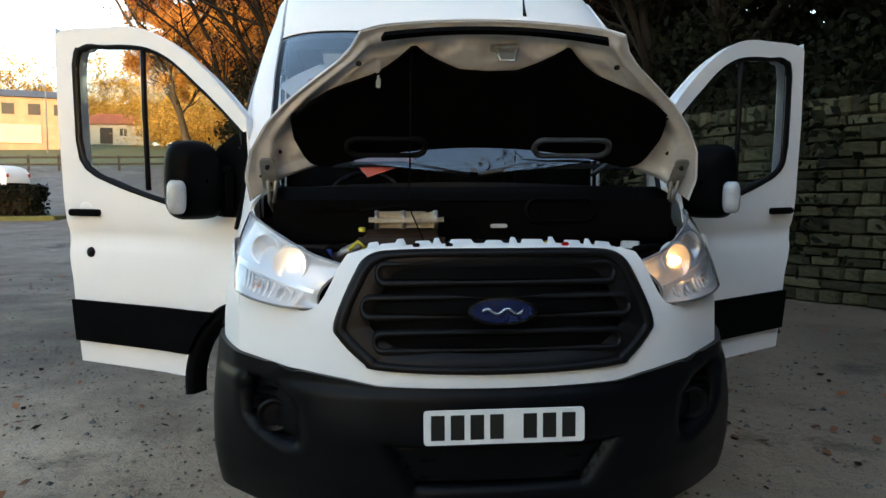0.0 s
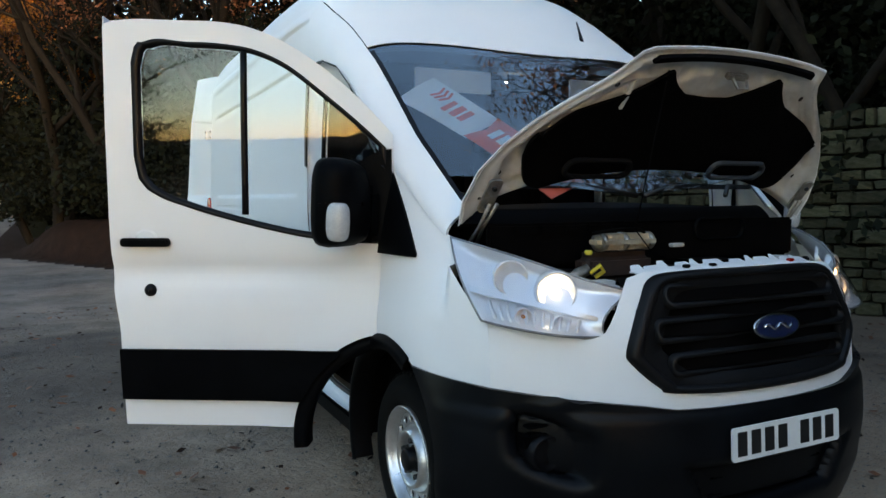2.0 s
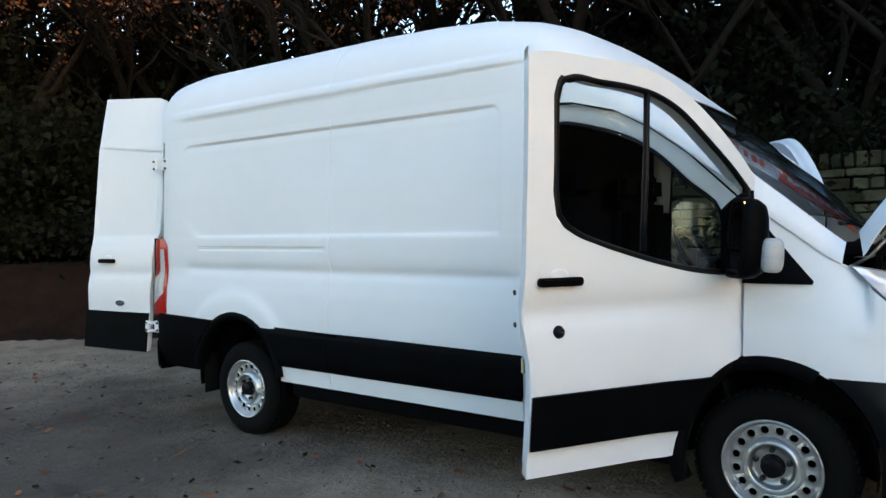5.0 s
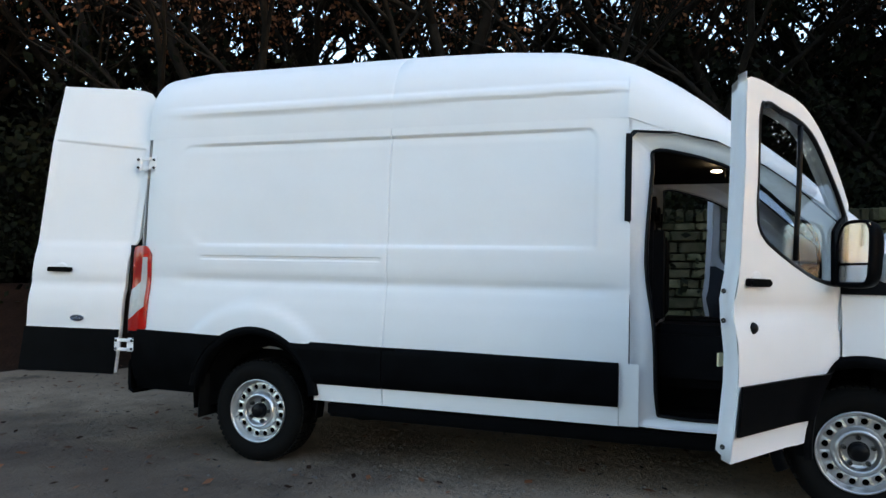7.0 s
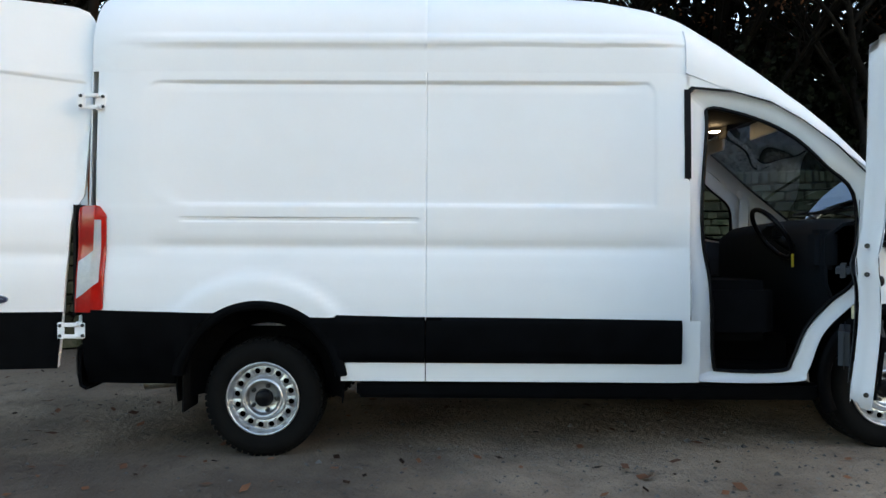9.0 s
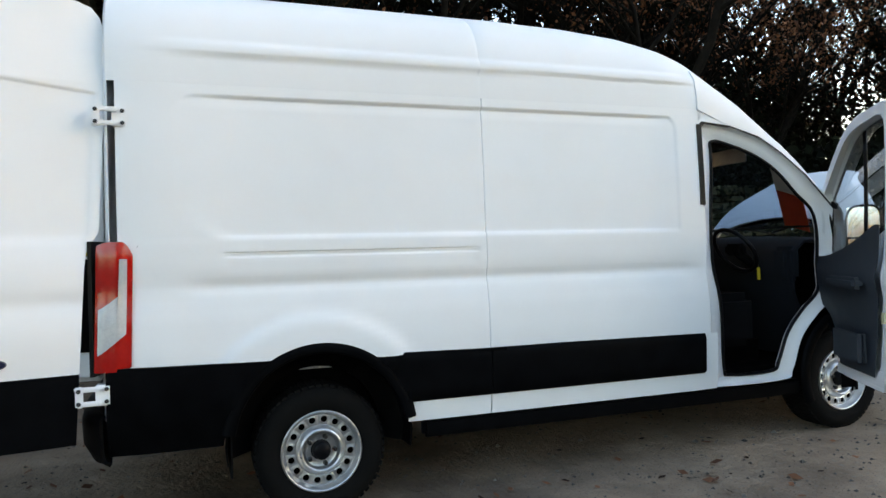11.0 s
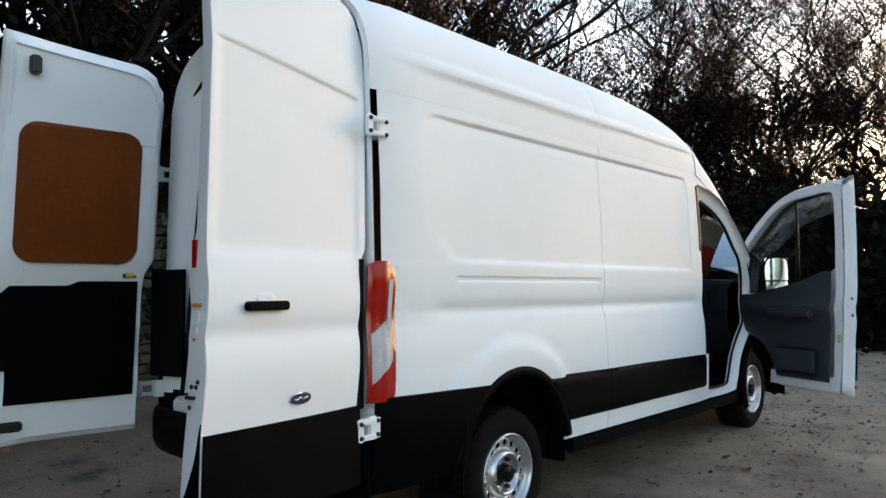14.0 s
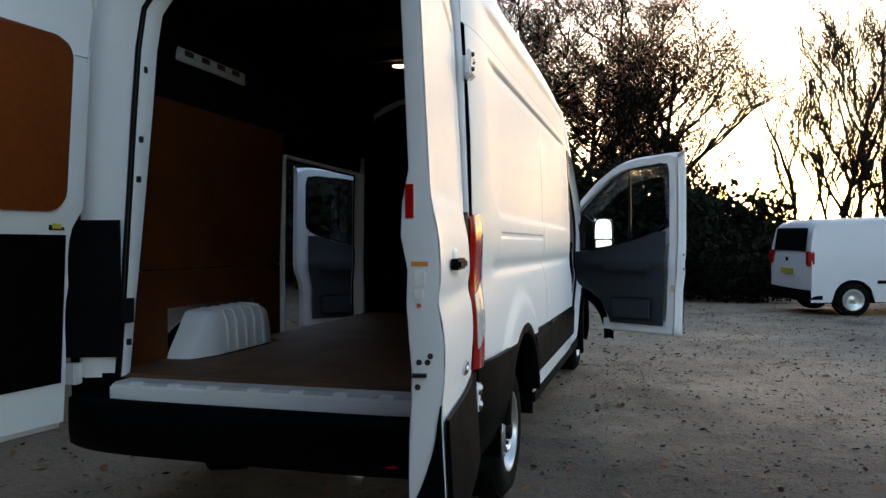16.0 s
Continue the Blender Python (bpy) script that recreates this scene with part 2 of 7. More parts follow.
def ground_material():
    m = bpy.data.materials.new("worn_tarmac")
    m.use_nodes = True
    nt = m.node_tree
    b = nt.nodes["Principled BSDF"]
    tc = nt.nodes.new("ShaderNodeTexCoord")

    def tex(scale, detail=5, rough=0.55):
        n = nt.nodes.new("ShaderNodeTexNoise")
        n.inputs["Scale"].default_value, n.inputs["Detail"].default_value, n.inputs["Roughness"].default_value = scale, detail, rough
        nt.links.new(tc.outputs["Object"], n.inputs["Vector"])
        return n

    def mix(fac, a, c):
        n = nt.nodes.new("ShaderNodeMix")
        n.data_type = "RGBA"
        nt.links.new(fac, n.inputs["Factor"])
        for v, s in ((a, "A"), (c, "B")):
            sock = [i for i in n.inputs if i.name == s and i.type == "RGBA"][0]
            if isinstance(v, tuple):
                sock.default_value = (*v, 1)
            else:
                nt.links.new(v, sock)
        return [o for o in n.outputs if o.type == "RGBA"][0]

    def ramp(src, lo, hi):
        n = nt.nodes.new("ShaderNodeMapRange")
        n.inputs["From Min"].default_value, n.inputs["From Max"].default_value = lo, hi
        nt.links.new(src, n.inputs["Value"])
        return n.outputs[0]

    big, mid, grit, fleck = tex(0.16, 4), tex(1.1, 6, 0.65), tex(26, 5, 0.7), tex(75, 2)
    sep = nt.nodes.new("ShaderNodeSeparateXYZ")
    nt.links.new(tc.outputs["Object"], sep.inputs[0])
    col = mix(ramp(mid.outputs[0], 0.35, 0.7), (0.090, 0.079, 0.071), (0.230, 0.204, 0.180))
    dirt = mix(ramp(mid.outputs[0], 0.35, 0.65), (0.260, 0.182, 0.127), (0.50, 0.365, 0.256))
    # the earthy part of the yard
    side = nt.nodes.new("ShaderNodeMath")
    side.operation = "MULTIPLY_ADD"
    nt.links.new(sep.outputs["X"], side.inputs[0])
    side.inputs[1].default_value = 0.05
    nt.links.new(big.outputs[0], side.inputs[2])
    fwd = nt.nodes.new("ShaderNodeMath")
    fwd.operation = "MULTIPLY_ADD"
    nt.links.new(sep.outputs["Y"], fwd.inputs[0])
    fwd.inputs[1].default_value = -0.016
    nt.links.new(side.outputs[0], fwd.inputs[2])
    col = mix(ramp(fwd.outputs[0], 0.05, 0.40), col, dirt)
    col = mix(ramp(grit.outputs[0], 0.54, 0.72), col, (0.27, 0.25, 0.22))
    col = mix(ramp(fleck.outputs[0], 0.62, 0.72), col, (0.028, 0.024, 0.02))
    patch = tex(0.55, 6, 0.7)
    col = mix(ramp(patch.outputs[0], 0.56, 0.68), col, (0.035, 0.030, 0.026))
    clod = tex(3.2, 7, 0.75)
    col = mix(ramp(clod.outputs[0], 0.63, 0.69), col, (0.050, 0.039, 0.031))
    pale = tex(1.9, 6, 0.7)
    col = mix(ramp(pale.outputs[0], 0.60, 0.74), col, (0.34, 0.295, 0.25))
    # dark leafy earth along the wall's foot, with the trees' shade painted in
    shady_earth = nt.nodes.new("ShaderNodeMath")
    shady_earth.operation = "MULTIPLY_ADD"
    nt.links.new(mid.outputs[0], shady_earth.inputs[0])
    shady_earth.inputs[1].default_value = 3.0
    nt.links.new(sep.outputs["X"], shady_earth.inputs[2])
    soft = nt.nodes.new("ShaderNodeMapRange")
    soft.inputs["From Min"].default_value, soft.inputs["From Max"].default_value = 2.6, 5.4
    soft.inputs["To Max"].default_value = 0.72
    nt.links.new(shady_earth.outputs[0], soft.inputs["Value"])
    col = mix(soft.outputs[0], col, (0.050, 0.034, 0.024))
    # a damp, oily stretch where vans stand, with the rear door's shade painted in
    vm = nt.nodes.new("ShaderNodeVectorMath")
    vm.operation = "DISTANCE"
    nt.links.new(tc.outputs["Object"], vm.inputs[0])
    vm.inputs[1].default_value = (-2.4, 5.6, 0)
    wob = nt.nodes.new("ShaderNodeMath")
    wob.operation = "MULTIPLY_ADD"
    nt.links.new(mid.outputs[0], wob.inputs[0])
    wob.inputs[1].default_value = 2.6
    nt.links.new(vm.outputs["Value"], wob.inputs[2])
    damp = nt.nodes.new("ShaderNodeMapRange")
    damp.inputs["From Min"].default_value, damp.inputs["From Max"].default_value = 2.6, 5.4
    damp.inputs["To Min"].default_value, damp.inputs["To Max"].default_value = 0.68, 0.0
    nt.links.new(wob.outputs[0], damp.inputs["Value"])
    col = mix(damp.outputs[0], col, (0.030, 0.024, 0.020))
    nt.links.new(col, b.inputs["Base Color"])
    wet = ramp(big.outputs[0], 0.43, 0.56)
    rr = nt.nodes.new("ShaderNodeMapRange")
    rr.inputs["To Min"].default_value, rr.inputs["To Max"].default_value = 0.86, 0.68
    b.inputs["Specular IOR Level"].default_value = 0.30
    nt.links.new(wet, rr.inputs["Value"])
    nt.links.new(rr.outputs[0], b.inputs["Roughness"])
    rough9 = tex(7, 8, 0.68)
    h = nt.nodes.new("ShaderNodeMath")
    h.operation = "MULTIPLY_ADD"
    nt.links.new(grit.outputs[0], h.inputs[0])
    h.inputs[1].default_value = 0.45
    nt.links.new(rough9.outputs[0], h.inputs[2])
    h2 = nt.nodes.new("ShaderNodeMath")
    h2.operation = "MULTIPLY_ADD"
    nt.links.new(mid.outputs[0], h2.inputs[0])
    h2.inputs[1].default_value = 1.6
    nt.links.new(h.outputs[0], h2.inputs[2])
    bp = nt.nodes.new("ShaderNodeBump")
    bp.inputs["Distance"].default_value = 0.05
    nt.links.new(h2.outputs[0], bp.inputs["Height"])
    nt.links.new(bp.outputs[0], b.inputs["Normal"])
    return m


TARMAC = ground_material()


# ---- mesh helpers ----
def place(name, mesh, mat, parent=None, label="", m=None):
    ob = new(name, mesh)
    if mat is not None and not mesh.materials:
        mesh.materials.append(mat)
    if parent is not None:
        ob.parent = parent
    if m is not None:
        ob.matrix_basis = m
    if label:
        ob["label"] = label
    return ob


def soup(name, verts, faces, mat, parent=None, label="", smooth=None, m=None):
    me = bpy.data.meshes.new(name)
    me.from_pydata([tuple(v) for v in verts], [], [tuple(int(i) for i in f) for f in faces])
    if smooth is not None:
        me.polygons.foreach_set("use_smooth", np.resize(np.asarray(smooth, dtype=bool), len(me.polygons)))
    me.update()
    return place(name, me, mat, parent, label, m)


def part(name, bm, mat, parent=None, label="", smooth=False, m=None):
    """Links a bmesh as one mesh object under a thing or a part."""
    me = bpy.data.meshes.new(name)
    bmesh.ops.recalc_face_normals(bm, faces=bm.faces)
    bm.to_mesh(me)
    bm.free()
    if smooth:
        me.polygons.foreach_set("use_smooth", [True] * len(me.polygons))
    return place(name, me, mat, parent, label, m)


def shell(name, P, mat, parent=None, label="", thick=0.003, flip=False, close=False, skip=None):
    """A sheet through the grid of points P[i, j], thickened to its back, smooth on both faces."""
    P = np.asarray(P, float)
    if flip:
        P = P[:, ::-1]
    ni, nj, _ = P.shape
    du, dv = np.gradient(P, axis=0), np.gradient(P, axis=1)
    n = np.cross(du, dv)
    n /= np.maximum(np.linalg.norm(n, axis=2, keepdims=True), 1e-9)
    B = P - n * thick
    verts = np.concatenate([P.reshape(-1, 3), B.reshape(-1, 3)])
    K = ni * nj
    faces, smooth = [], []
    used = np.zeros((ni, nj), bool)
    for i in range(ni - 1):
        for j in range(nj - 1):
            a, b, c, d = i * nj + j, (i + 1) * nj + j, (i + 1) * nj + j + 1, i * nj + j + 1
            if skip is not None and skip(i, j):
                continue
            q = [a]
            for k in (b, c, d):
                if np.abs(verts[k] - verts[q[-1]]).sum() > 1e-7 and np.abs(verts[k] - verts[q[0]]).sum() > 1e-7:
                    q.append(k)
            if len(q) < 3:
                continue
            used[i, j] = True
            faces.append(q)
            faces.append([k + K for k in reversed(q)])
            smooth += [True, True]
    rim = []
    for i in range(ni - 1):
        for j in range(nj - 1):
            if not used[i, j]:
                continue
            a, b, c, d = i * nj + j, (i + 1) * nj + j, (i + 1) * nj + j + 1, i * nj + j + 1
            if j == 0 or not used[i, j - 1]:
                rim.append((a, b))
            if j == nj - 2 or not used[i, j + 1]:
                rim.append((c, d))
            if i == 0 or not used[i - 1, j]:
                rim.append((d, a))
            if i == ni - 2 or not used[i + 1, j]:
                rim.append((b, c))
    extra = []
    base = len(verts)
    for a, b in rim:
        if np.abs(verts[a] - verts[b]).sum() < 1e-7:
            continue
        k = base + len(extra)
        extra += [verts[a], verts[b], verts[b + K], verts[a + K]]
        faces.append([k + 1, k, k + 3, k + 2])
        smooth.append(False)
    if extra:
        verts = np.concatenate([verts, np.array(extra)])
    return soup(name, verts, faces, mat, parent, label, smooth)


def box(bm, x0, x1, y0, y1, z0, z1, bevel=0.0, m=None, seg=2):
    r = bmesh.ops.create_cube(bm, size=1, matrix=Matrix.Translation(((x0 + x1) / 2, (y0 + y1) / 2, (z0 + z1) / 2)) @ Matrix.Diagonal((abs(x1 - x0), abs(y1 - y0), abs(z1 - z0), 1)))
    vs = r["verts"]
    if bevel:
        es = list({e for v in vs for e in v.link_edges})
        r2 = bmesh.ops.bevel(bm, geom=es, offset=bevel, segments=seg, affect="EDGES", clamp_overlap=True)
        vs = list({v for f in r2["faces"] for v in f.verts} | {v for v in vs if v.is_valid})
    if m is not None:
        bmesh.ops.transform(bm, matrix=m, verts=vs)
    return vs


def boxed(name, dims, mat, parent=None, label="", bevel=0.0, m=None, seg=2):
    bm = bmesh.new()
    box(bm, *dims, bevel=bevel, seg=seg)
    return part(name, bm, mat, parent, label, m=m)


def lathe(profile, n=40, axis="x", arc=1.0):
    """Verts and faces of a profile of (along, radius) turned about the axis."""
    V, F = [], []
    for a, r in profile:
        for k in range(n):
            t = 2 * math.pi * k / n
            V.append((a, r * math.cos(t), r * math.sin(t)) if axis == "x" else ((r * math.cos(t), a, r * math.sin(t)) if axis == "y" else (r * math.cos(t), r * math.sin(t), a)))
    for i in range(len(profile) - 1):
        for k in range(n):
            F.append((i * n + k, i * n + (k + 1) % n, (i + 1) * n + (k + 1) % n, (i + 1) * n + k))
    return V, F


def tube(points, radii, sides=8, cap=True):
    """Verts and faces of a tapered tube along points."""
    pts = [Vector(p) for p in points]
    if not hasattr(radii, "__len__"):
        radii = [radii] * len(pts)
    V, F = [], []
    up = Vector((0.123, 0.31, 0.94))
    for i, p in enumerate(pts):
        d = (pts[min(i + 1, len(pts) - 1)] - pts[max(i - 1, 0)]).normalized()
        a = d.cross(up)
        if a.length < 1e-3:
            a = d.cross(Vector((1, 0, 0)))
        a.normalize()
        b = d.cross(a)
        for k in range(sides):
            t = 2 * math.pi * k / sides
            V.append(p + (a * math.cos(t) + b * math.sin(t)) * radii[i])
    for i in range(len(pts) - 1):
        for k in range(sides):
            F.append((i * sides + k, i * sides + (k + 1) % sides, (i + 1) * sides + (k + 1) % sides, (i + 1) * sides + k))
    if cap:
        F.append(tuple(range(sides - 1, -1, -1)))
        F.append(tuple((len(pts) - 1) * sides + k for k in range(sides)))
    return V, F


def pipe(name, points, radius, mat, parent=None, label="", sides=8, m=None):
    V, F = tube(points, radius, sides)
    return soup(name, V, F, mat, parent, label, True, m)


def empty(name, m=None):
    ob = new(name)
    if m is not None:
        ob.matrix_basis = m
    return ob


def prism(outline, h, bevel=0.0):
    """A bmesh of a flat outline (x, y) raised from 0 to h along z."""
    bm = bmesh.new()
    vs = [bm.verts.new((x, y, 0)) for x, y in outline]
    f = bm.faces.new(vs)
    r = bmesh.ops.extrude_face_region(bm, geom=[f])
    top = [v for v in r["geom"] if isinstance(v, bmesh.types.BMVert)]
    bmesh.ops.translate(bm, verts=top, vec=(0, 0, h))
    if bevel:
        es = [e for e in bm.edges if all(v in top for v in e.verts)]
        bmesh.ops.bevel(bm, geom=es, offset=bevel, segments=2, affect="EDGES", clamp_overlap=True)
    return bm


def rounded(w, h, r, n=5):
    """A rounded rectangle's outline round the origin."""
    out = []
    for cx, cy, a0 in ((w / 2 - r, h / 2 - r, 0), (-w / 2 + r, h / 2 - r, 90), (-w / 2 + r, -h / 2 + r, 180), (w / 2 - r, -h / 2 + r, 270)):
        for k in range(n + 1):
            a = radians(a0 + 90 * k / n)
            out.append((cx + r * math.cos(a), cy + r * math.sin(a)))
    return out


def lerp_table(x, table):
    return float(np.interp(x, [a for a, _ in table], [b for _, b in table]))


def smoothstep(a, b, x):
    t = min(max((x - a) / (b - a), 0.0), 1.0)
    return t * t * (3 - 2 * t)


# ---- ground ----
WALL_LINE = [(3.9, 9.3), (5.24, 6.6), (6.4, 4.7), (7.4, 2.6), (8.1, -1.0), (8.5, -9.0)]


def wall_x(y):
    return float(np.interp(y, [p[1] for p in reversed(WALL_LINE)], [p[0] for p in reversed(WALL_LINE)]))


EDGE_LINE = [(-4.0, 19.0), (-1.6, 15.2), (0.4, 12.3), (3.2, 9.8), (4.0, 9.3), (9.0, 9.0)]
RISE = [(10, 0.0), (27, 0.65), (40, 1.62), (50, 3.4), (104, 8.8), (130, 9.5)]


def bank_y(x):
    return float(np.interp(x, [p[0] for p in EDGE_LINE], [p[1] for p in EDGE_LINE]))


def ground_z(x, y):
    z = float(np.interp(y, [p[0] for p in RISE], [p[1] for p in RISE]))
    far = 1 - smoothstep(60, 90, x)
    east = smoothstep(0.2, 4, x - wall_x(y)) * 1.1 * far
    north = smoothstep(0.2, 2.9, y - bank_y(x)) * smoothstep(-4.5, -2.5, x) * (1 - smoothstep(24, 40, y)) * 1.25 * far
    low = -0.028 * min(max(-y, 0), 30) * (1 - smoothstep(3, 7, x - 2))
    return max(z, east if y > -30 else 0, north) + low


def line(a, b, step):
    return list(np.arange(a, b, step))


gx = [-1500, -400, -120] + line(-70, -14, 4) + line(-14, -5, 0.6) + line(-5, 6, 0.2) + line(6, 16, 0.6) + line(16, 60, 5) + [90, 150, 400, 1500]
gy = [-1500, -400, -120, -70] + line(-40, -12, 3) + line(-12, 8, 0.6) + line(8, 20, 0.2) + line(20, 24, 0.6) + line(24, 100, 3) + [130, 400, 1500]
V = [(x, y, ground_z(x, y) if abs(x) < 130 and -100 < y < 130 else (9.5 if y > 100 else 0)) for y in gy for x in gx]
nx_ = len(gx)
F = [(j * nx_ + i, j * nx_ + i + 1, (j + 1) * nx_ + i + 1, (j + 1) * nx_ + i) for j in range(len(gy) - 1) for i in range(nx_ - 1)]
ground = soup("ground", V, F, TARMAC, None, "", True)
tagged(ground, "worn grey tarmac yard with gravel and damp earth", "ground", kind="structure")
ground.data.materials.append(LITTER)
ground.data.materials.append(GRASS)
idx = []
for f in ground.data.polygons:
    c = f.center
    wood = c.x > wall_x(c.y) + 0.2 and c.y > -30 or (c.y > bank_y(c.x) + 0.1 and c.x > -4.7 and c.y < 60) or c.y < -13
    idx.append(1 if wood else (2 if c.y > 50 and c.x < 60 else 0))
ground.data.polygons.foreach_set("material_index", idx)

rng = random.Random(7)
nrng = np.random.default_rng(11)


# ---- foliage and trees ----
def leaf_mesh(name, centres, size, mat, squash=1.0, narrow=0.6):
    """Many small leaves as one mesh, one four-cornered leaf at each centre."""
    n = len(centres)
    a = nrng.normal(size=(n, 3))
    a /= np.linalg.norm(a, axis=1, keepdims=True)
    b = np.cross(a, nrng.normal(size=(n, 3)))
    b /= np.linalg.norm(b, axis=1, keepdims=True)
    s = size * nrng.uniform(0.6, 1.35, (n, 1))
    a, b = a * s, b * s * narrow
    V = np.stack([centres - a, centres + b, centres + a, centres - b], 1).reshape(-1, 3)
    me = bpy.data.meshes.new(name)
    me.vertices.add(4 * n)
    me.vertices.foreach_set("co", V.ravel())
    me.loops.add(4 * n)
    me.loops.foreach_set("vertex_index", np.arange(4 * n))
    me.polygons.add(n)
    me.polygons.foreach_set("loop_start", np.arange(n) * 4)
    me.polygons.foreach_set("loop_total", np.full(n, 4))
    me.update(calc_edges=True)
    me.validate()
    me.materials.append(mat)
    return me


def clumps(n, count, radius, spread, base, lift):
    """Leaf centres gathered in uneven clumps."""
    c = nrng.normal(size=(n, 3)) * spread
    c[:, 2] = np.abs(c[:, 2]) * lift + base
    which = nrng.integers(0, n, count)
    r = radius * nrng.uniform(0.5, 1.3, n)
    p = c[which] + nrng.normal(size=(count, 3)) * r[which][:, None] * np.array([1, 1, 0.75])
    p[:, 2] = np.maximum(p[:, 2], 0.05)
    return p


def branch_tree(seed, height, spread, depth, trunk, kids=4, lean=0.0, first=0.25, up=0.35):
    """Verts and faces of a bare tree, and the ends of its twigs."""
    r = random.Random(seed)
    V, F, tips = [], [], []

    def grow(p, d, length, rad, level):
        n = 5 if level < 2 else 3
        pts, rads = [p], [rad]
        q = p.copy()
        dd = d.copy()
        for i in range(n):
            dd = (dd + Vector((r.gauss(0, 0.16), r.gauss(0, 0.16), r.gauss(0, 0.10) + (0.06 if level else 0.02)))).normalized()
            q = q + dd * length / n
            pts.append(q.copy())
            rads.append(rad * (1 - 0.5 * (i + 1) / n))
        v, f = tube(pts, rads, (7, 5, 4, 3, 3, 3)[level], False)
        o = len(V)
        V.extend(v)
        F.extend([tuple(i + o for i in g) for g in f])
        if level == 0:
            tips.append(len(F))
        if level >= depth:
            tips.append(pts[-1])
            return
        m = kids + (1 if level == 0 else 0) + r.randint(0, 1 if level < 3 else 2)
        for k in range(m):
            t = first + (1 - first) * (k + r.random()) / m if level == 0 else 0.25 + 0.75 * (k + r.random()) / m
            i = min(int(t * n), n - 1)
            u = t * n - i
            at = pts[i].lerp(pts[i + 1], u)
            ang = r.uniform(0, 2 * math.pi)
            side = Vector((math.cos(ang), math.sin(ang), r.uniform(-0.1, 0.6)))
            nd = (dd * up + side * spread + Vector((0, 0, 0.25))).normalized()
            grow(at, nd, length * r.uniform(0.45, 0.68) * (1.0 if level else 0.85), rads[i] * r.uniform(0.58, 0.75), level + 1)

    grow(Vector((0, 0, -0.1)), Vector((lean, 0, 1)).normalized(), height, trunk, 0)
    return V, F, tips


def wood_parts(V, F, tips, mat, parent):
    """The stem and the branching crown as two parts; returns the twig ends alone."""
    n = tips.pop(0)
    used = sorted({i for f in F[:n] for i in f})
    soup("trunk", V[:len(used)], F[:n], mat, parent, "", True)
    k = len(used)
    soup("branchwork", V[k:], [tuple(i - k for i in f) for f in F[n:]], mat, parent, "", True)
    return tips


def bare_tree(name, seed, height, mat, label, leaves=None, depth=4, spread=0.85, kids=4, trunk=0.16, first=0.25, leaf_n=0, leaf_size=0.05, up=0.35):
    V, F, tips = branch_tree(seed, height, spread, depth, trunk, kids, first=first, up=up)
    t = tagged(empty(name), label, "tree")
    tips = wood_parts(V, F, tips, mat, t)
    if leaf_n:
        c = np.array([tips[i % len(tips)] for i in nrng.integers(0, len(tips), leaf_n)]) + nrng.normal(size=(leaf_n, 3)) * 0.16
        place("crown", leaf_mesh("crown", c, leaf_size, leaves), leaves, t)
    return t


def scatter(source, spots, group=""):
    """Copies of a thing at (x, y, turn, size), the thing itself at the first spot."""
    for i, (x, y, turn, size) in enumerate(spots):
        m = Matrix.Translation((x, y, ground_z(x, y) - 0.05)) @ Matrix.Rotation(turn, 4, "Z") @ Matrix.Diagonal((size, size, size, 1))
        if i == 0:
            source.matrix_basis = m
            if group:
                source["group"] = group
        else:
            c = copy_thing(source, Matrix.Identity(4))
            c.matrix_basis = m


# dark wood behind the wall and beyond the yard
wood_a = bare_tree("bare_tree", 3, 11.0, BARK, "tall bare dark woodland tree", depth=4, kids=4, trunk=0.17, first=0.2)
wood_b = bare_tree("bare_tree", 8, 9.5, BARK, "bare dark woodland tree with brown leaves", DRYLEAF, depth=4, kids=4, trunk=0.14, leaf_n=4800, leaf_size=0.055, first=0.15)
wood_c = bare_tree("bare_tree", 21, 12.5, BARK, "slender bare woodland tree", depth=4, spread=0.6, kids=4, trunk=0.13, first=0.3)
spots_a, spots_b, spots_c = [], [], []
for k in range(16):
    y = -14 + k * 1.9 + rng.uniform(-0.6, 0.6)
    for row, (lst, off) in enumerate(((spots_b, 2.2), (spots_a, 4.8), (spots_c, 7.6))):
        lst.append((wall_x(min(y, 9.3)) + off + rng.uniform(-0.9, 0.9), y, rng.uniform(0, 6.28), rng.uniform(0.8, 1.15)))
for k in range(9):
    x = -4.0 + k * 1.6
    for row, (lst, off) in enumerate(((spots_b, 15.6), (spots_c, 18.2), (spots_a, 21.5))):
        if x > -4.5 + row * 0.7:
            lst.append((x + rng.uniform(-0.6, 0.6), off + max(bank_y(x) - 12.3, 0) + rng.uniform(-1, 1), rng.uniform(0, 6.28), rng.uniform(0.8, 1.1)))
# the belt of trees along the west of the yard
for k in range(9):
    y = -12 + k * 2.6
    spots_a.append((-23.5 + rng.uniform(-0.8, 0.8) + 0.10 * y, y, rng.uniform(0, 6.28), rng.uniform(0.7, 0.95)))
    spots_c.append((-26.5 + rng.uniform(-0.8, 0.8) + 0.10 * y, y + 0.7, rng.uniform(0, 6.28), rng.uniform(0.7, 0.9)))
scatter(wood_a, spots_a, "woodland trees")
scatter(wood_b, spots_b, "woodland trees")
scatter(wood_c, spots_c, "woodland trees")

# evergreen undergrowth
shrub = tagged(empty("evergreen_shrub"), "dense dark evergreen undergrowth shrub", "shrub")
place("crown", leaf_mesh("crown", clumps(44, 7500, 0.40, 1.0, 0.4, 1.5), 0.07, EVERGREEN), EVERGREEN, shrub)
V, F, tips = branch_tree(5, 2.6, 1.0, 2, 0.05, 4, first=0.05)
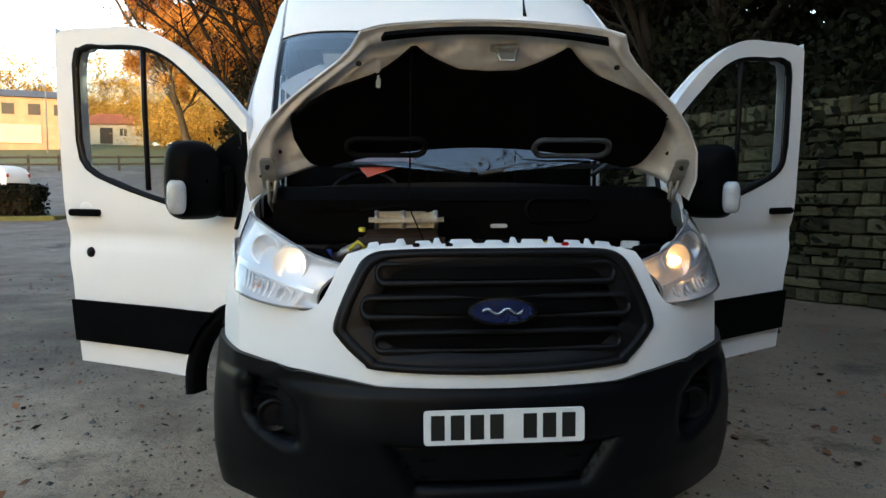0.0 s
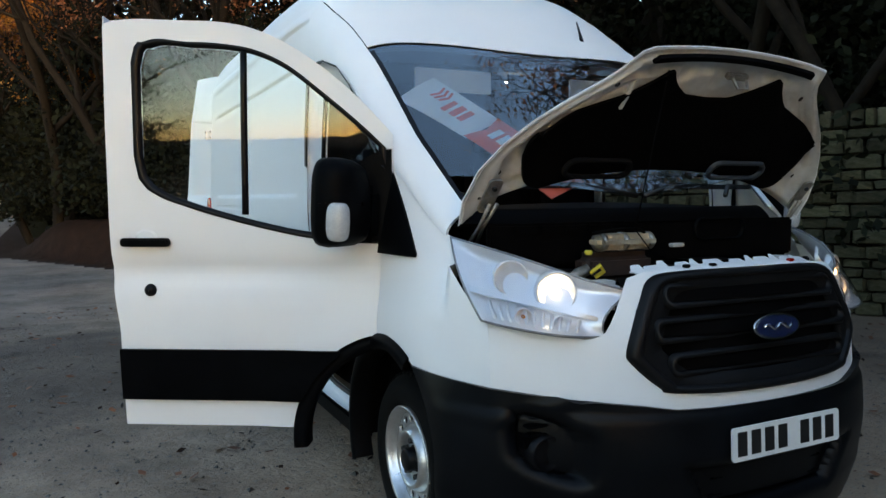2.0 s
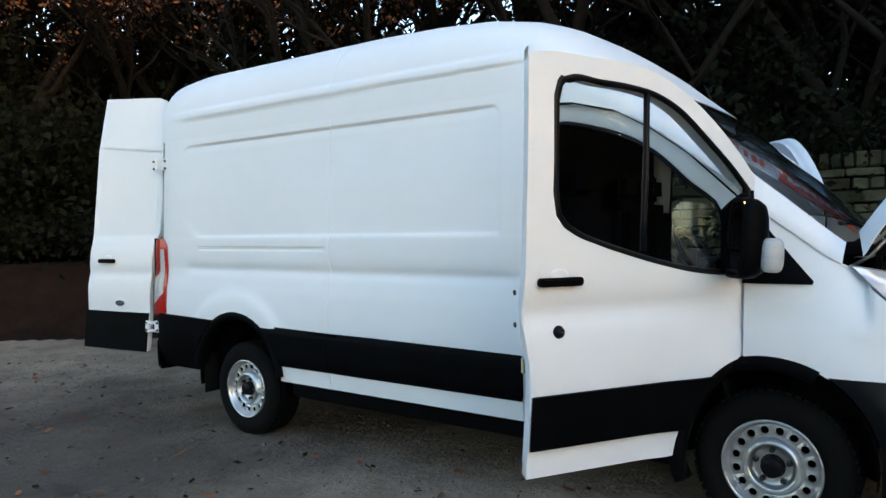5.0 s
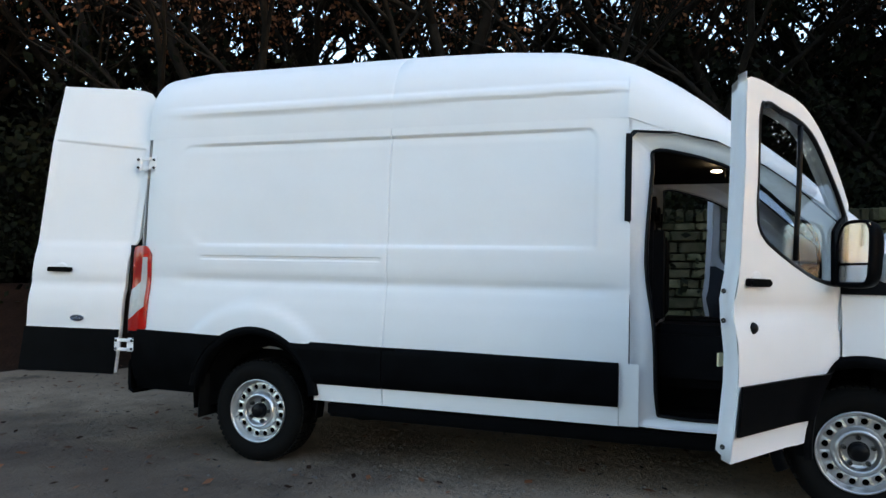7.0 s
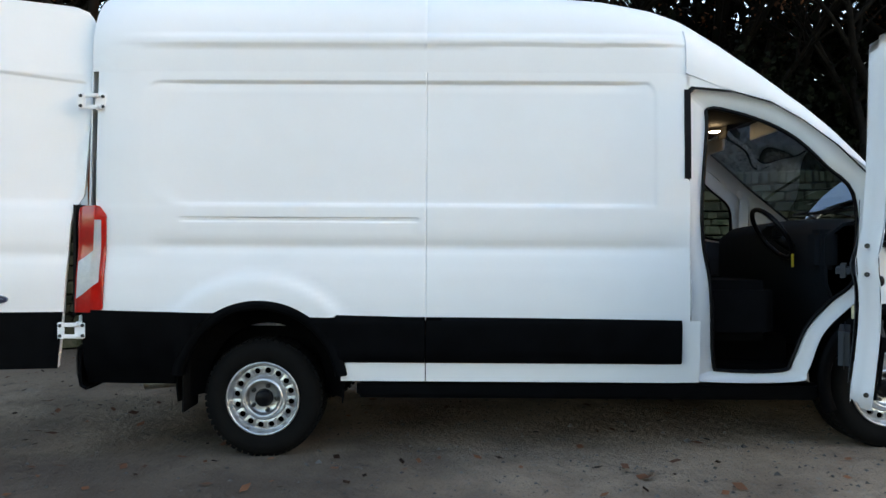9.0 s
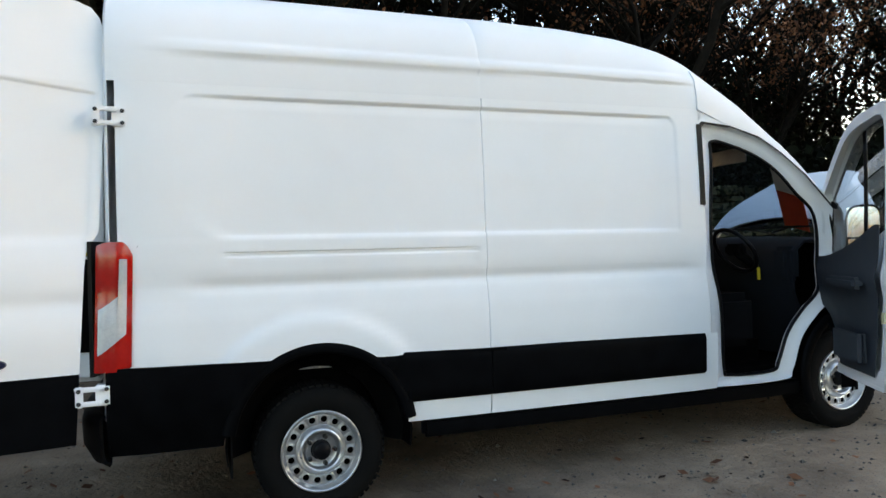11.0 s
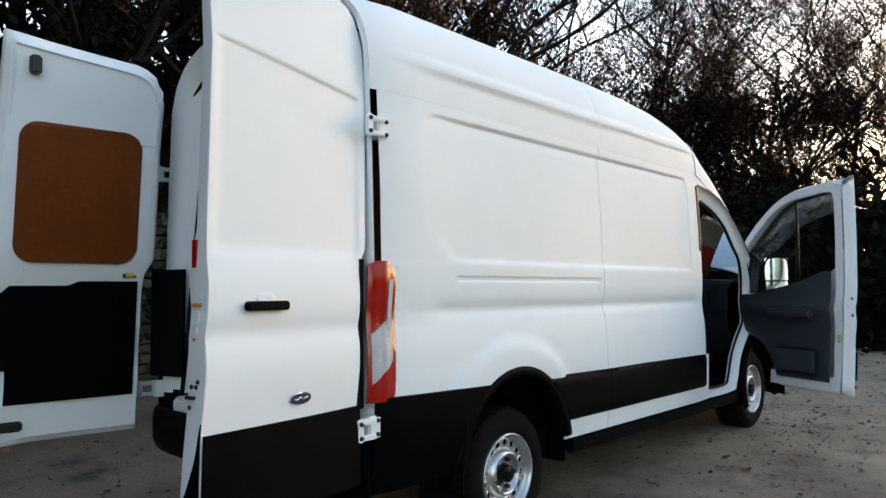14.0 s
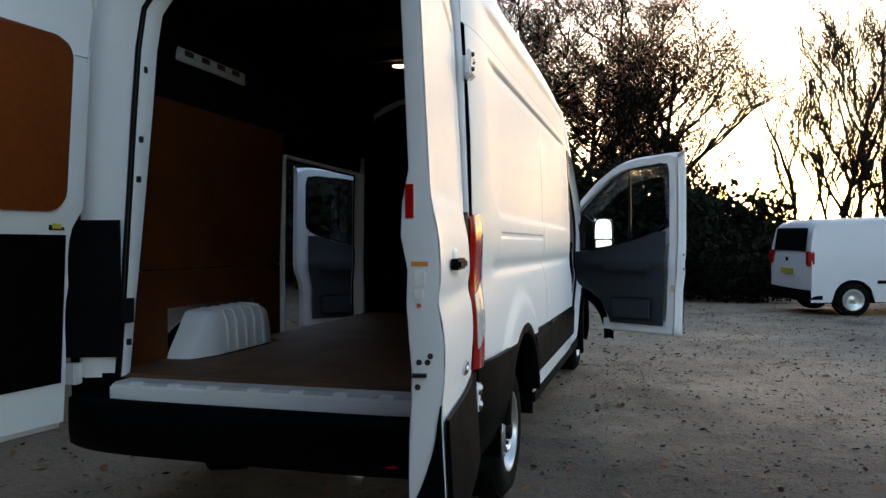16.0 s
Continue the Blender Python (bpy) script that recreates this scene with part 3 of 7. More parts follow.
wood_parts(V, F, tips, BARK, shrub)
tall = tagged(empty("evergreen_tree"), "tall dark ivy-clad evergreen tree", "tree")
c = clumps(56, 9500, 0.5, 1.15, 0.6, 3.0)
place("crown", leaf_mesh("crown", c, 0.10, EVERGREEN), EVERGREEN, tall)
V, F, tips = branch_tree(9, 6.5, 0.7, 2, 0.12, 5, first=0.1)
wood_parts(V, F, tips, BARK, tall)
s1, s2 = [], []
for k in range(17):
    y = -15 + k * 1.75
    s1.append((wall_x(min(y, 9.3)) + 1.9 + rng.uniform(-0.3, 0.6), y, rng.uniform(0, 6.28), rng.uniform(0.9, 1.2)))
    s2.append((wall_x(min(y, 9.3)) + 5.6 + rng.uniform(-0.8, 0.8), y + 0.8, rng.uniform(0, 6.28), rng.uniform(0.9, 1.25)))
for k in range(9):
    x = -3.0 + k * 1.75
    s1.append((x, 16.6 + max(bank_y(x) - 12.3, 0) + rng.uniform(-0.8, 0.8), rng.uniform(0, 6.28), rng.uniform(0.9, 1.3)))
    s2.append((x + 0.8, 20.5 + max(bank_y(x) - 12.3, 0) + rng.uniform(-1, 1), rng.uniform(0, 6.28), rng.uniform(1.0, 1.3)))
for k in range(11):
    s1.append((-22.5 + rng.uniform(-0.5, 0.5), -12 + k * 2.0, rng.uniform(0, 6.28), rng.uniform(1.0, 1.3)))
    s2.append((-26.0 + rng.uniform(-0.5, 0.5), -12 + k * 2.0, rng.uniform(0, 6.28), rng.uniform(0.6, 0.8)))
scatter(shrub, s1, "evergreen undergrowth")
for k in range(12):
    s2.append((2.9 + k * 0.8, -15.2 - 1.6 * (k % 3) + rng.uniform(-0.4, 0.4), rng.uniform(0, 6.28), rng.uniform(0.72, 0.98)))
for k in range(5):
    s2.append((-2.6 + k * 0.8, -15.0 - 0.9 * (k % 2), rng.uniform(0, 6.28), rng.uniform(0.42, 0.55)))
for x, y in ((-6.4, 46.5), (-4.9, 43.0), (-7.3, 51.0), (-5.6, 39.0)):
    s2.append((x, y, rng.uniform(0, 6.28), rng.uniform(1.1, 1.3)))
scatter(tall, s2, "evergreen trees")

# the deep wood beyond, one uneven dark mass with a ragged top
V, F = [], []
path = [(40, -40), (24, -22), (20, -8), (18, 4), (17, 14), (15, 24), (8, 29), (2, 30), (-2.5, 27)]
pts = []
for i in range(len(path) - 1):
    for t in np.linspace(0, 1, 16, endpoint=False):
        pts.append((path[i][0] + (path[i + 1][0] - path[i][0]) * t, path[i][1] + (path[i + 1][1] - path[i][1]) * t))
c = []
for x, y in pts:
    h = 7.2 + 2.0 * noise.noise(Vector((x * 0.2, y * 0.2, 0)))
    for k in range(130):
        c.append((x + rng.gauss(0, 0.9), y + rng.gauss(0, 0.9), 0.9 + h * rng.random() ** 1.1))
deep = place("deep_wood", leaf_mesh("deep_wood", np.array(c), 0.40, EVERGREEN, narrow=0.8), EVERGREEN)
tagged(deep, "deep dark evergreen wood behind the yard", "wood", kind="stuff")

# fallen leaves and grit on the yard
def litter_field(name, n, box_, size, mat, label, category):
    x0, x1, y0, y1 = box_
    P = np.stack([nrng.uniform(x0, x1, n), nrng.uniform(y0, y1, n), np.zeros(n)], 1)
    keep = (P[:, 0] < np.array([wall_x(y) for y in P[:, 1]]) - 0.2) & ~((np.abs(P[:, 0]) < 1.0) & (P[:, 1] > 0.6) & (P[:, 1] < 5.2) & (nrng.random(n) < 0.6))
    P = P[keep]
    n = len(P)
    ang = nrng.uniform(0, 6.283, n)
    s = size * nrng.uniform(0.5, 1.5, n)
    d = np.stack([np.cos(ang), np.sin(ang), nrng.uniform(-0.25, 0.35, n)], 1) * s[:, None]
    e = np.stack([-np.sin(ang), np.cos(ang), nrng.uniform(-0.2, 0.5, n)], 1) * s[:, None] * 0.6
    P[:, 2] = 0.012 + np.abs(d[:, 2])
    V = np.stack([P - d, P - e * 0.9, P + d, P + e], 1).reshape(-1, 3)
    ob = soup(name, V, np.arange(4 * n).reshape(-1, 4), mat)
    return tagged(ob, label, category, kind="stuff")


litter_field("fallen_leaves", 2800, (-9, 7, -8, 14), 0.032, BROWNLEAF, "brown dead leaves scattered on the yard", "leaves")
litter_field("dark_leaves", 1800, (-9, 6, -8, 13), 0.024, LITTER, "dark wet leaf scraps on the yard", "leaves")
n = 9500
P = np.stack([nrng.uniform(-8, 5, n), np.where(nrng.random(n) < 0.5, nrng.uniform(-4.5, 4.5, n), nrng.uniform(-4.5, 12.5, n)), np.full(n, 0.002)], 1)
P = P[(P[:, 0] < np.array([wall_x(y) for y in P[:, 1]]) - 0.2)]
o = np.array([(1, 0, 0), (-0.5, 0.87, 0), (-0.5, -0.87, 0), (0.1, 0.05, 0.9)])
V, F = [], []
for i, p in enumerate(P):
    s = rng.uniform(0.004, 0.017) * (1.8 if rng.random() < 0.06 else 1)
    a = rng.uniform(0, 6.28)
    ca, sa = math.cos(a), math.sin(a)
    for q in o:
        V.append((p[0] + s * (ca * q[0] - sa * q[1]), p[1] + s * (sa * q[0] + ca * q[1]), p[2] + s * q[2] * 0.8))
    k = 4 * i
    F += [(k, k + 1, k + 3), (k + 1, k + 2, k + 3), (k + 2, k, k + 3)]
tagged(soup("loose_grit", V, F, GRIT), "loose grey stone chippings on the tarmac", "gravel", kind="stuff")

# ---- far side: lawn, fence, houses, parked cars ----
house = tagged(empty("bungalow", pose(-36.6, 104.5, 8.85, 0, 0, 12)), "small cream bungalow with an orange-red hipped roof", "house")
boxed("wall", (-4.6, 4.6, -3, 3, -0.3, 2.5), RENDERWALL, house)
V = [(-5.0, -3.4, 2.45), (5.0, -3.4, 2.45), (5.0, 3.4, 2.45), (-5.0, 3.4, 2.45), (-2.2, 0, 4.2), (2.2, 0, 4.2)]
soup("roof", V, [(0, 1, 5, 4), (1, 2, 5), (2, 3, 4, 5), (3, 0, 4), (3, 2, 1, 0)], ROOFTILE, house, "orange-red tiled roof")
boxed("door", (-1.6, 0.0, -3.06, -2.98, -0.2, 2.0), TIMBER, house)
for x in (0.9, 3.0):
    w = boxed("window", (x, x + 0.9, -3.05, -2.98, 0.9, 1.9), INK, house)
    boxed("sill", (x - 0.05, x + 0.95, -3.12, -2.98, 0.84, 0.9), PLATE, w)
    boxed("frame", (x + 0.42, x + 0.48, -3.07, -2.99, 0.9, 1.9), PLATE, w)
hall = tagged(empty("brick_building", pose(-41, 84, ground_z(-40, 84) + 0.9, 0, 0, 20)), "pale peach brick building with cream panels and a slate roof", "building")
boxed("wall", (-7, 7, -3, 3, -1.5, 4.6), BRICK, hall)
V = [(-7.3, -3.4, 4.6), (7.3, -3.4, 4.6), (7.3, 3.4, 4.6), (-7.3, 3.4, 4.6), (-7.3, 0, 5.7), (7.3, 0, 5.7)]
soup("roof", V, [(0, 1, 5, 4), (2, 3, 4, 5), (1, 2, 5), (3, 0, 4), (3, 2, 1, 0)], ROOFSLATE, hall)
boxed("panel", (-2, 3.2, -3.25, -3.05, -0.4, 1.6), RENDERWALL, hall)
for x in (-5.5, -3, -0.5, 2, 4.5):
    boxed("window", (x, x + 1.2, -3.05, -2.95, 2.7, 3.9), INK, hall)
lampost = tagged(empty("lamp_post", pose(-32, 72, ground_z(-32, 72))), "tall pale street lamp post", "lamp post")
pipe("pole", [(0, 0, 0), (0, 0, 3.5), (0, 0, 6.6)], [0.09, 0.07, 0.05], CONCRETE, lampost)
boxed("lantern", (-0.9, 0.1, -0.1, 0.1, 6.5, 6.65), CONCRETE, lampost, bevel=0.04)
fence = tagged(empty("timber_fence"), "low dark post-and-rail timber fence", "fence")
for k in range(22):
    x = -46 + k * 1.9
    y = 49.5 + 0.05 * x
    g = ground_z(x, y)
    boxed("post", (x - 0.06, x + 0.06, y - 0.06, y + 0.06, g - 0.1, g + 1.05), TIMBER, fence)
    if k < 21:
        g1 = ground_z(x + 1.9, y + 0.095)
        for z in (0.42, 0.88):
            V, F = tube([(x, y - 0.08, g + z), (x + 1.9, y + 0.015, g1 + z)], 0.075, 4)
            soup("rail", V, F, TIMBER, fence)
HZ = ground_z(-15, 25.2)
hedge = tagged(empty("clipped_hedge", Matrix.Translation((0, 0, HZ))), "low dark clipped box hedge on a verge", "hedge")
c = np.stack([nrng.uniform(-17.5, -12.4, 5000), nrng.uniform(24.6, 26.0, 5000), nrng.uniform(0.1, 1.2, 5000)], 1)
place("leaves", leaf_mesh("leaves", c, 0.09, EVERGREEN), EVERGREEN, hedge)
boxed("core", (-17.3, -12.6, 24.8, 25.8, 0.02, 1.05), BARK, hedge, bevel=0.1)
verge = boxed("verge", (-19, -11.4, 23.9, 26.6, HZ - 0.1, HZ + 0.10), GRASS, None, bevel=0.05)
tagged(verge, "narrow kerbed grass verge", "verge", kind="structure")
BX, BY = -5.95, 30.0
block = tagged(empty("hedge_block", Matrix.Translation((BX, BY, ground_z(BX, BY) - 0.05))), "dark clipped hedge block beside the road", "hedge")
c = np.stack([nrng.uniform(-0.42, 0.42, 2600), nrng.uniform(-0.42, 0.42, 2600), nrng.uniform(0.1, 1.5, 2600)], 1)
place("leaves", leaf_mesh("leaves", c, 0.08, EVERGREEN), EVERGREEN, block)
boxed("core", (-0.34, 0.34, -0.34, 0.34, 0.0, 1.4), BARK, block, bevel=0.1)
post = tagged(empty("street_lamp", pose(-8.75, 42.5, ground_z(-8.75, 42.5) - 0.05)), "slim white street lamp beside the road", "street lamp")
pipe("pole", [(0, 0, 0), (0, 0, 1.1), (0, 0, 2.1)], [0.045, 0.04, 0.035], TIMBER, post)
boxed("lantern", (-0.13, 0.13, -0.13, 0.13, 2.05, 2.32), PLATE, post, bevel=0.05)

gold_a = bare_tree("golden_tree", 31, 9.5, LITBARK, "bare tree with low sun glow painted into its golden colour", TWIG, depth=4, kids=4, trunk=0.22, leaf_n=70000, leaf_size=0.06, spread=1.0, first=0.2)
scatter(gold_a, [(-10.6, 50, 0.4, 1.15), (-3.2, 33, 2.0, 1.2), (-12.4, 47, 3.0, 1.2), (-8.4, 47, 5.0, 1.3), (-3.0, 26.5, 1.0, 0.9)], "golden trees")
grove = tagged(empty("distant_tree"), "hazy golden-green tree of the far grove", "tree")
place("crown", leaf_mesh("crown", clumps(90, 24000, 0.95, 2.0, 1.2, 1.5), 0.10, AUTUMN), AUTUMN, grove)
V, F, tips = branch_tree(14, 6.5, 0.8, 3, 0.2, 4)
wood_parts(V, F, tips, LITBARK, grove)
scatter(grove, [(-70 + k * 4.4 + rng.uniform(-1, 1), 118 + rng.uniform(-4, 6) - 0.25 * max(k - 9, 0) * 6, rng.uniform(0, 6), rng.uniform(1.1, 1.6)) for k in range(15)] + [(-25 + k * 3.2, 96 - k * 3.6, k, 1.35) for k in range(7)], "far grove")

# ---- the sunset side: bare trees and bushes ----
sil_a = bare_tree("bare_tree", 44, 5.6, BARK, "bare tree dark against the sunset", depth=5, kids=5, trunk=0.08, spread=0.72, first=0.06, up=0.85)
scatter(sil_a, [(-6.9, -16.5, 0.3, 1.2), (-7.8, -16.4, 1.7, 1.15), (-6.2, -17.6, 5.1, 0.95), (-9.3, -18, 2.2, 1.3), (-11.5, -18, 4.0, 1.1), (-15, -20, 1.0, 1.1)], "sunset trees")
sil_b = bare_tree("leafy_tree", 52, 7.0, BARK, "dark tree with a few last leaves", BROWNLEAF, depth=5, kids=5, trunk=0.10, leaf_n=7000, leaf_size=0.032, spread=0.85, first=0.10)
scatter(sil_b, [(-2.5, -14.5, 4.0, 0.85), (-1.7, -14.5, 1.0, 1.0), (-0.7, -15.4, 2.6, 1.12), (-1.9, -17.0, 5.5, 1.1), (0.5, -15.0, 0.7, 1.05), (1.9, -14.2, 2.0, 1.0), (2.8, -14.6, 5.0, 1.1), (4.1, -13.8, 1.2, 1.15), (5.4, -15, 0.2, 1.2), (6.8, -14, 3.3, 1.2), (8.2, -15, 4.4, 1.2)], "leafy trees")
bush = tagged(empty("dark_bush"), "dense dark evergreen bush", "bush")
place("crown", leaf_mesh("crown", clumps(26, 4200, 0.30, 0.62, 0.25, 1.25), 0.08, EVERGREEN), EVERGREEN, bush)
V, F, tips = branch_tree(6, 1.5, 1.0, 2, 0.04, 4, first=0.05)
wood_parts(V, F, tips, BARK, bush)
scatter(bush, [(-3.3, -9.6, 0, 0.55), (-2.3, -10.2, 1, 1.0), (-1.2, -11.2, 2, 1.5), (0.3, -11.5, 3, 1.7), (1.8, -11.5, 4, 1.8), (3.5, -11, 5, 1.9), (5.5, -11, 1, 1.9), (-4.2, -9.5, 2, 0.5), (-3.5, -12.9, 0.5, 1.3), (-3.9, -13.6, 0.9, 1.4), (-5.0, -12.8, 4, 0.7), (-6.6, -12.8, 3, 0.6), (-8.4, -13.0, 1, 0.65), (-10.4, -13.4, 2, 0.7), (-12.6, -13.4, 3, 0.7), (-15, -14, 5, 0.8), (7.5, -10.5, 1, 1.9)], "dark bushes")


# ---- vehicles parked round the yard ----
def simple_wheel(parent, x, y, r, w, side):
    V, F = lathe([(0, r * 0.62), (-0.01, r * 0.8), (0.02, r * 0.97), (0.05, r), (w, r), (w, r * 0.5)], 28)
    t = soup("wheel", [(side * (x0 - 0.0), y0 + y, z0 + r) for x0, y0, z0 in [(v[0] - abs(x), v[1], v[2]) for v in V]], F, RUBBER, parent, "", True)
    V, F = lathe([(0.03, 0.001), (0.03, r * 0.12), (0.05, r * 0.2), (0.03, r * 0.4), (0.0, r * 0.55), (0.005, r * 0.64)], 28)
    soup("rim", [(side * (v[0] - abs(x)), v[1] + y, v[2] + r) for v in V], F, STEEL, t, "", True)
    return t


def car(name, m, paint, sect, half, wheels, r, label, category, glass_bands, tail):
    """A vehicle from a side outline (y along, z) lofted over its width; side glass as bands (y0, y1, z0, z1)."""
    root = tagged(empty(name, m), label, category)
    P = []
    for a in np.linspace(-1, 1, 15):
        row = []
        for y, z, k in sect:
            e = abs(a) ** 5
            row.append((half * a * (1 - k * 0.12), y * (1 - 0.03 * e), z * (1 - 0.035 * e)))
        P.append(row)
    shell("body_shell", P, paint, root, "", 0.01)
    top = [(y, z) for y, z, k in sect]
    for s in (-1, 1):
        zl = np.linspace(0, 1, 12)
        ys = np.linspace(sect[0][0] * 0.985, sect[-1][0] * 0.985, 60)
        P = []
        for y in ys:
            zt = float(np.interp(y, [p[0] for p in top], [p[1] for p in top])) * 0.97
            lo = 0.28
            for wy in wheels:
                d = abs(y - wy)
                if d < r * 1.18:
                    lo = max(lo, r + math.sqrt((r * 1.18) ** 2 - d * d))
            P.append([(s * half * (1.0 - 0.12 * smoothstep(0.9, 1.9, lo + (zt - lo) * t) * 1.0 - 0.03 * (1 - t) ** 3), y, lo + (zt - lo) * t) for t in zl])
        body = shell("side", P, paint, root, "", 0.02, flip=(s > 0))
        for y0, y1, z0, z1 in glass_bands:
            P = [[(s * (half * (1.0 - 0.12 * smoothstep(0.9, 1.9, z)) + 0.024), y, z) for z in np.linspace(z0, z1, 4)] for y in np.linspace(y0, y1, 4)]
            shell("side_window", P, GLOSSBLACK, root, "", 0.004, flip=(s > 0))
        for wy in wheels:
            simple_wheel(root, half * 0.985, wy, r, 0.2, s)
        boxed("side_moulding", (s * (half + 0.005), s * (half + 0.02), wheels[0] + r * 1.3, wheels[1] - r * 1.3, 0.62, 0.68), GLOSSBLACK, root, bevel=0.004)
        if tail:
            boxed("tail_light", (s * (half - 0.12), s * (half + 0.012), -tail[0] - 0.012, -tail[0] + 0.12, tail[1], tail[2]), RED, root, "red tail light", bevel=0.02)
    boxed("rear_bumper", (-half, half, -tail[0] - 0.05, -tail[0] + 0.3, 0.28, 0.50), PLASTIC, root, bevel=0.05)
    boxed("underbody", (-half * 0.85, half * 0.85, sect[0][0] + 0.3, sect[-1][0] - 0.3, 0.25, 0.45), BAYBLACK, root)
    return root


# the small van: its tail at -y of its own frame
small = car("small_van", pose(-6.35, -7.3, ground_z(-6.3, -7.3), 0, 0, 104), PAINT,
            [(-2.15, 0.45, 0), (-2.17, 0.9, 0.2), (-2.12, 1.3, 0.6), (-2.04, 1.72, 0.95), (-1.9, 1.82, 1.0), (-0.5, 1.85, 1.0), (0.7, 1.80, 1.0), (1.35, 1.25, 0.6), (2.0, 1.05, 0.3), (2.2, 0.8, 0.1), (2.2, 0.4, 0)],
            0.88, (-1.35, 1.35), 0.32, "small white panel van parked on the yard", "van", [(0.2, 1.0, 1.1, 1.5)], (2.16, 0.95, 1.22))
P = [[(x, -2.125 - 0.012 + 0.10 * (z - 1.25) * 1.4, z) for z in np.linspace(1.22, 1.66, 5)] for x in np.linspace(-0.68, 0.68, 7)]
shell("rear_window", P, GLOSSBLACK, small, "dark rear window", 0.004)
boxed("plate_bar", (-0.25, 0.25, -2.19, -2.17, 0.78, 0.88), YELLOW, small)
boxed("rear_badge", (-0.05, 0.05, -2.185, -2.165, 1.02, 1.10), CHROME, small)
suv = car("estate_car", pose(-8.0, 39.2, ground_z(-8.0, 39.2) - 0.05, 0, 0, -86), GREYPAINT,
          [(-2.2, 0.5, 0), (-2.22, 1.0, 0.2), (-2.05, 1.6, 0.9), (-1.8, 1.74, 1.0), (0.3, 1.74, 1.0), (1.0, 1.12, 0.5), (2.1, 0.98, 0.2), (2.25, 0.6, 0)],
          0.9, (-1.35, 1.35), 0.36, "silver-white estate car parked far off", "car", [(-1.8, -1.0, 1.08, 1.5), (-0.9, -0.1, 1.08, 1.52), (0.0, 0.6, 1.08, 1.45)], (2.2, 0.95, 1.2))
hatch = car("hatchback", pose(-21.6, 40.0, ground_z(-21.6, 40.0), 0, 0, 75), PAINT,
            [(-1.9, 0.5, 0), (-1.95, 0.9, 0.2), (-1.7, 1.3, 0.8), (-1.3, 1.46, 1.0), (0.2, 1.45, 1.0), (0.9, 0.98, 0.5), (1.8, 0.82, 0.2), (1.95, 0.5, 0)],
            0.85, (-1.2, 1.2), 0.31, "white hatchback parked by the fence", "car", [(-1.3, -0.5, 0.95, 1.28), (-0.4, 0.35, 0.95, 1.28)], (1.93, 0.8, 1.0))

# ================= the van =================
# the unladen body stands nose-down on its springs; the cab's front end sits lower than the load bay
RAKE = Matrix.Translation((0, 1.02, 0.422)) @ Matrix.Rotation(radians(1.2), 4, "X") @ Matrix.Translation((0, -1.02, -0.35))
UNRAKE = RAKE.inverted()
NOSE_DROP = 0.085
B_POST = 2.25                  # the joint between cab and load bay
van = tagged(empty("panel_van", RAKE), "white high-roof panel van, bonnet and all doors standing open", "van")

SIDE = [(0.24, 0.975), (0.32, 1.0), (0.44, 1.012), (0.685, 1.02), (0.80, 1.022), (0.95, 1.016), (1.05, 1.002), (1.12, 0.998), (1.22, 1.006), (1.33, 1.008), (1.37, 1.006), (1.7, 1.0), (2.16, 0.976)]
ARCH_R, ARCH_F = (4.77, 0.287), (1.02, 0.35)
TRIM = [(2.2, 0.690), (3.8, 0.704), (4.3, 0.711), (5.2, 0.727), (5.85, 0.739)]


def width(y, z):
    w = lerp_table(z, SIDE)
    if y > 5.45:
        w -= 0.04 * ((y - 5.45) / 0.4) ** 2.8
    return w


def drop(y):
    """How far the cab's upper line lies under the load bay's."""
    return NOSE_DROP * (1 - smoothstep(1.5, 2.35, y))


def lowered(ob, dz=NOSE_DROP):
    ob.matrix_basis = Matrix.Translation((0, 0, -dz)) @ ob.matrix_basis
    return ob


def rear_y(z):
    return 5.885 - 0.07 * (z - 0.4)


def circle_z(y, centre, r):
    d = y - centre[0]
    return centre[1] + math.sqrt(r * r - d * d) if abs(d) < r else -9.0


def relief(y, z):
    """Pressings of the load bay's side: the framed field, grooves, waist hollow and wheel flare."""
    top = smoothstep(2.118, 2.123, z)
    ins = (1 - top) * smoothstep(1.352, 1.385, z) * smoothstep(2.32, 2.67, y) * (1 - smoothstep(5.1, 5.55, y))
    diag = (y - 5.26) * 0.16 - (z - 1.37) * 0.22
    ins *= 1 - smoothstep(-0.012, 0.012, diag)
    corner = math.hypot(max(2.54 - y, 0), max(z - 2.01, 0))
    ins *= 1 - smoothstep(0.10, 0.118, corner)
    corner = math.hypot(max(y - 5.37, 0), max(z - 1.99, 0))
    ins *= 1 - smoothstep(0.10, 0.118, corner)
    r = -(0.013 + 0.009 * smoothstep(2.03, 2.115, z)) * ins
    if 3.8 < y < 5.4:
        k = smoothstep(3.82, 3.88, y) * (1 - smoothstep(5.2, 5.27, y))
        r -= 0.010 * k * smoothstep(1.255, 1.272, z) * (1 - smoothstep(1.287, 1.292, z))
        r -= 0.008 * k * math.exp(-((z - 1.236) / 0.014) ** 2)
    r -= 0.015 * math.exp(-((z - 1.115) / 0.040) ** 2) * smoothstep(2.27, 2.42, y) * (1 - smoothstep(5.3, 5.5, y))
    d = math.hypot(y - 4.79, z - 0.287)
    r += 0.024 * (1 - smoothstep(0.615, 0.695, d)) * smoothstep(0.6, 0.7, z)
    r -= 0.007 * (1 - smoothstep(0.0025, 0.005, abs(y - 3.79)))
    return r


def levels(a, b, step, *fine):
    v = set(np.round(np.arange(a, b, step), 4)) | {a, b}
    for lo, hi, s in fine:
        v |= {round(x, 4) for x in np.arange(lo, hi, s) if a < x < b}
    return sorted(v)


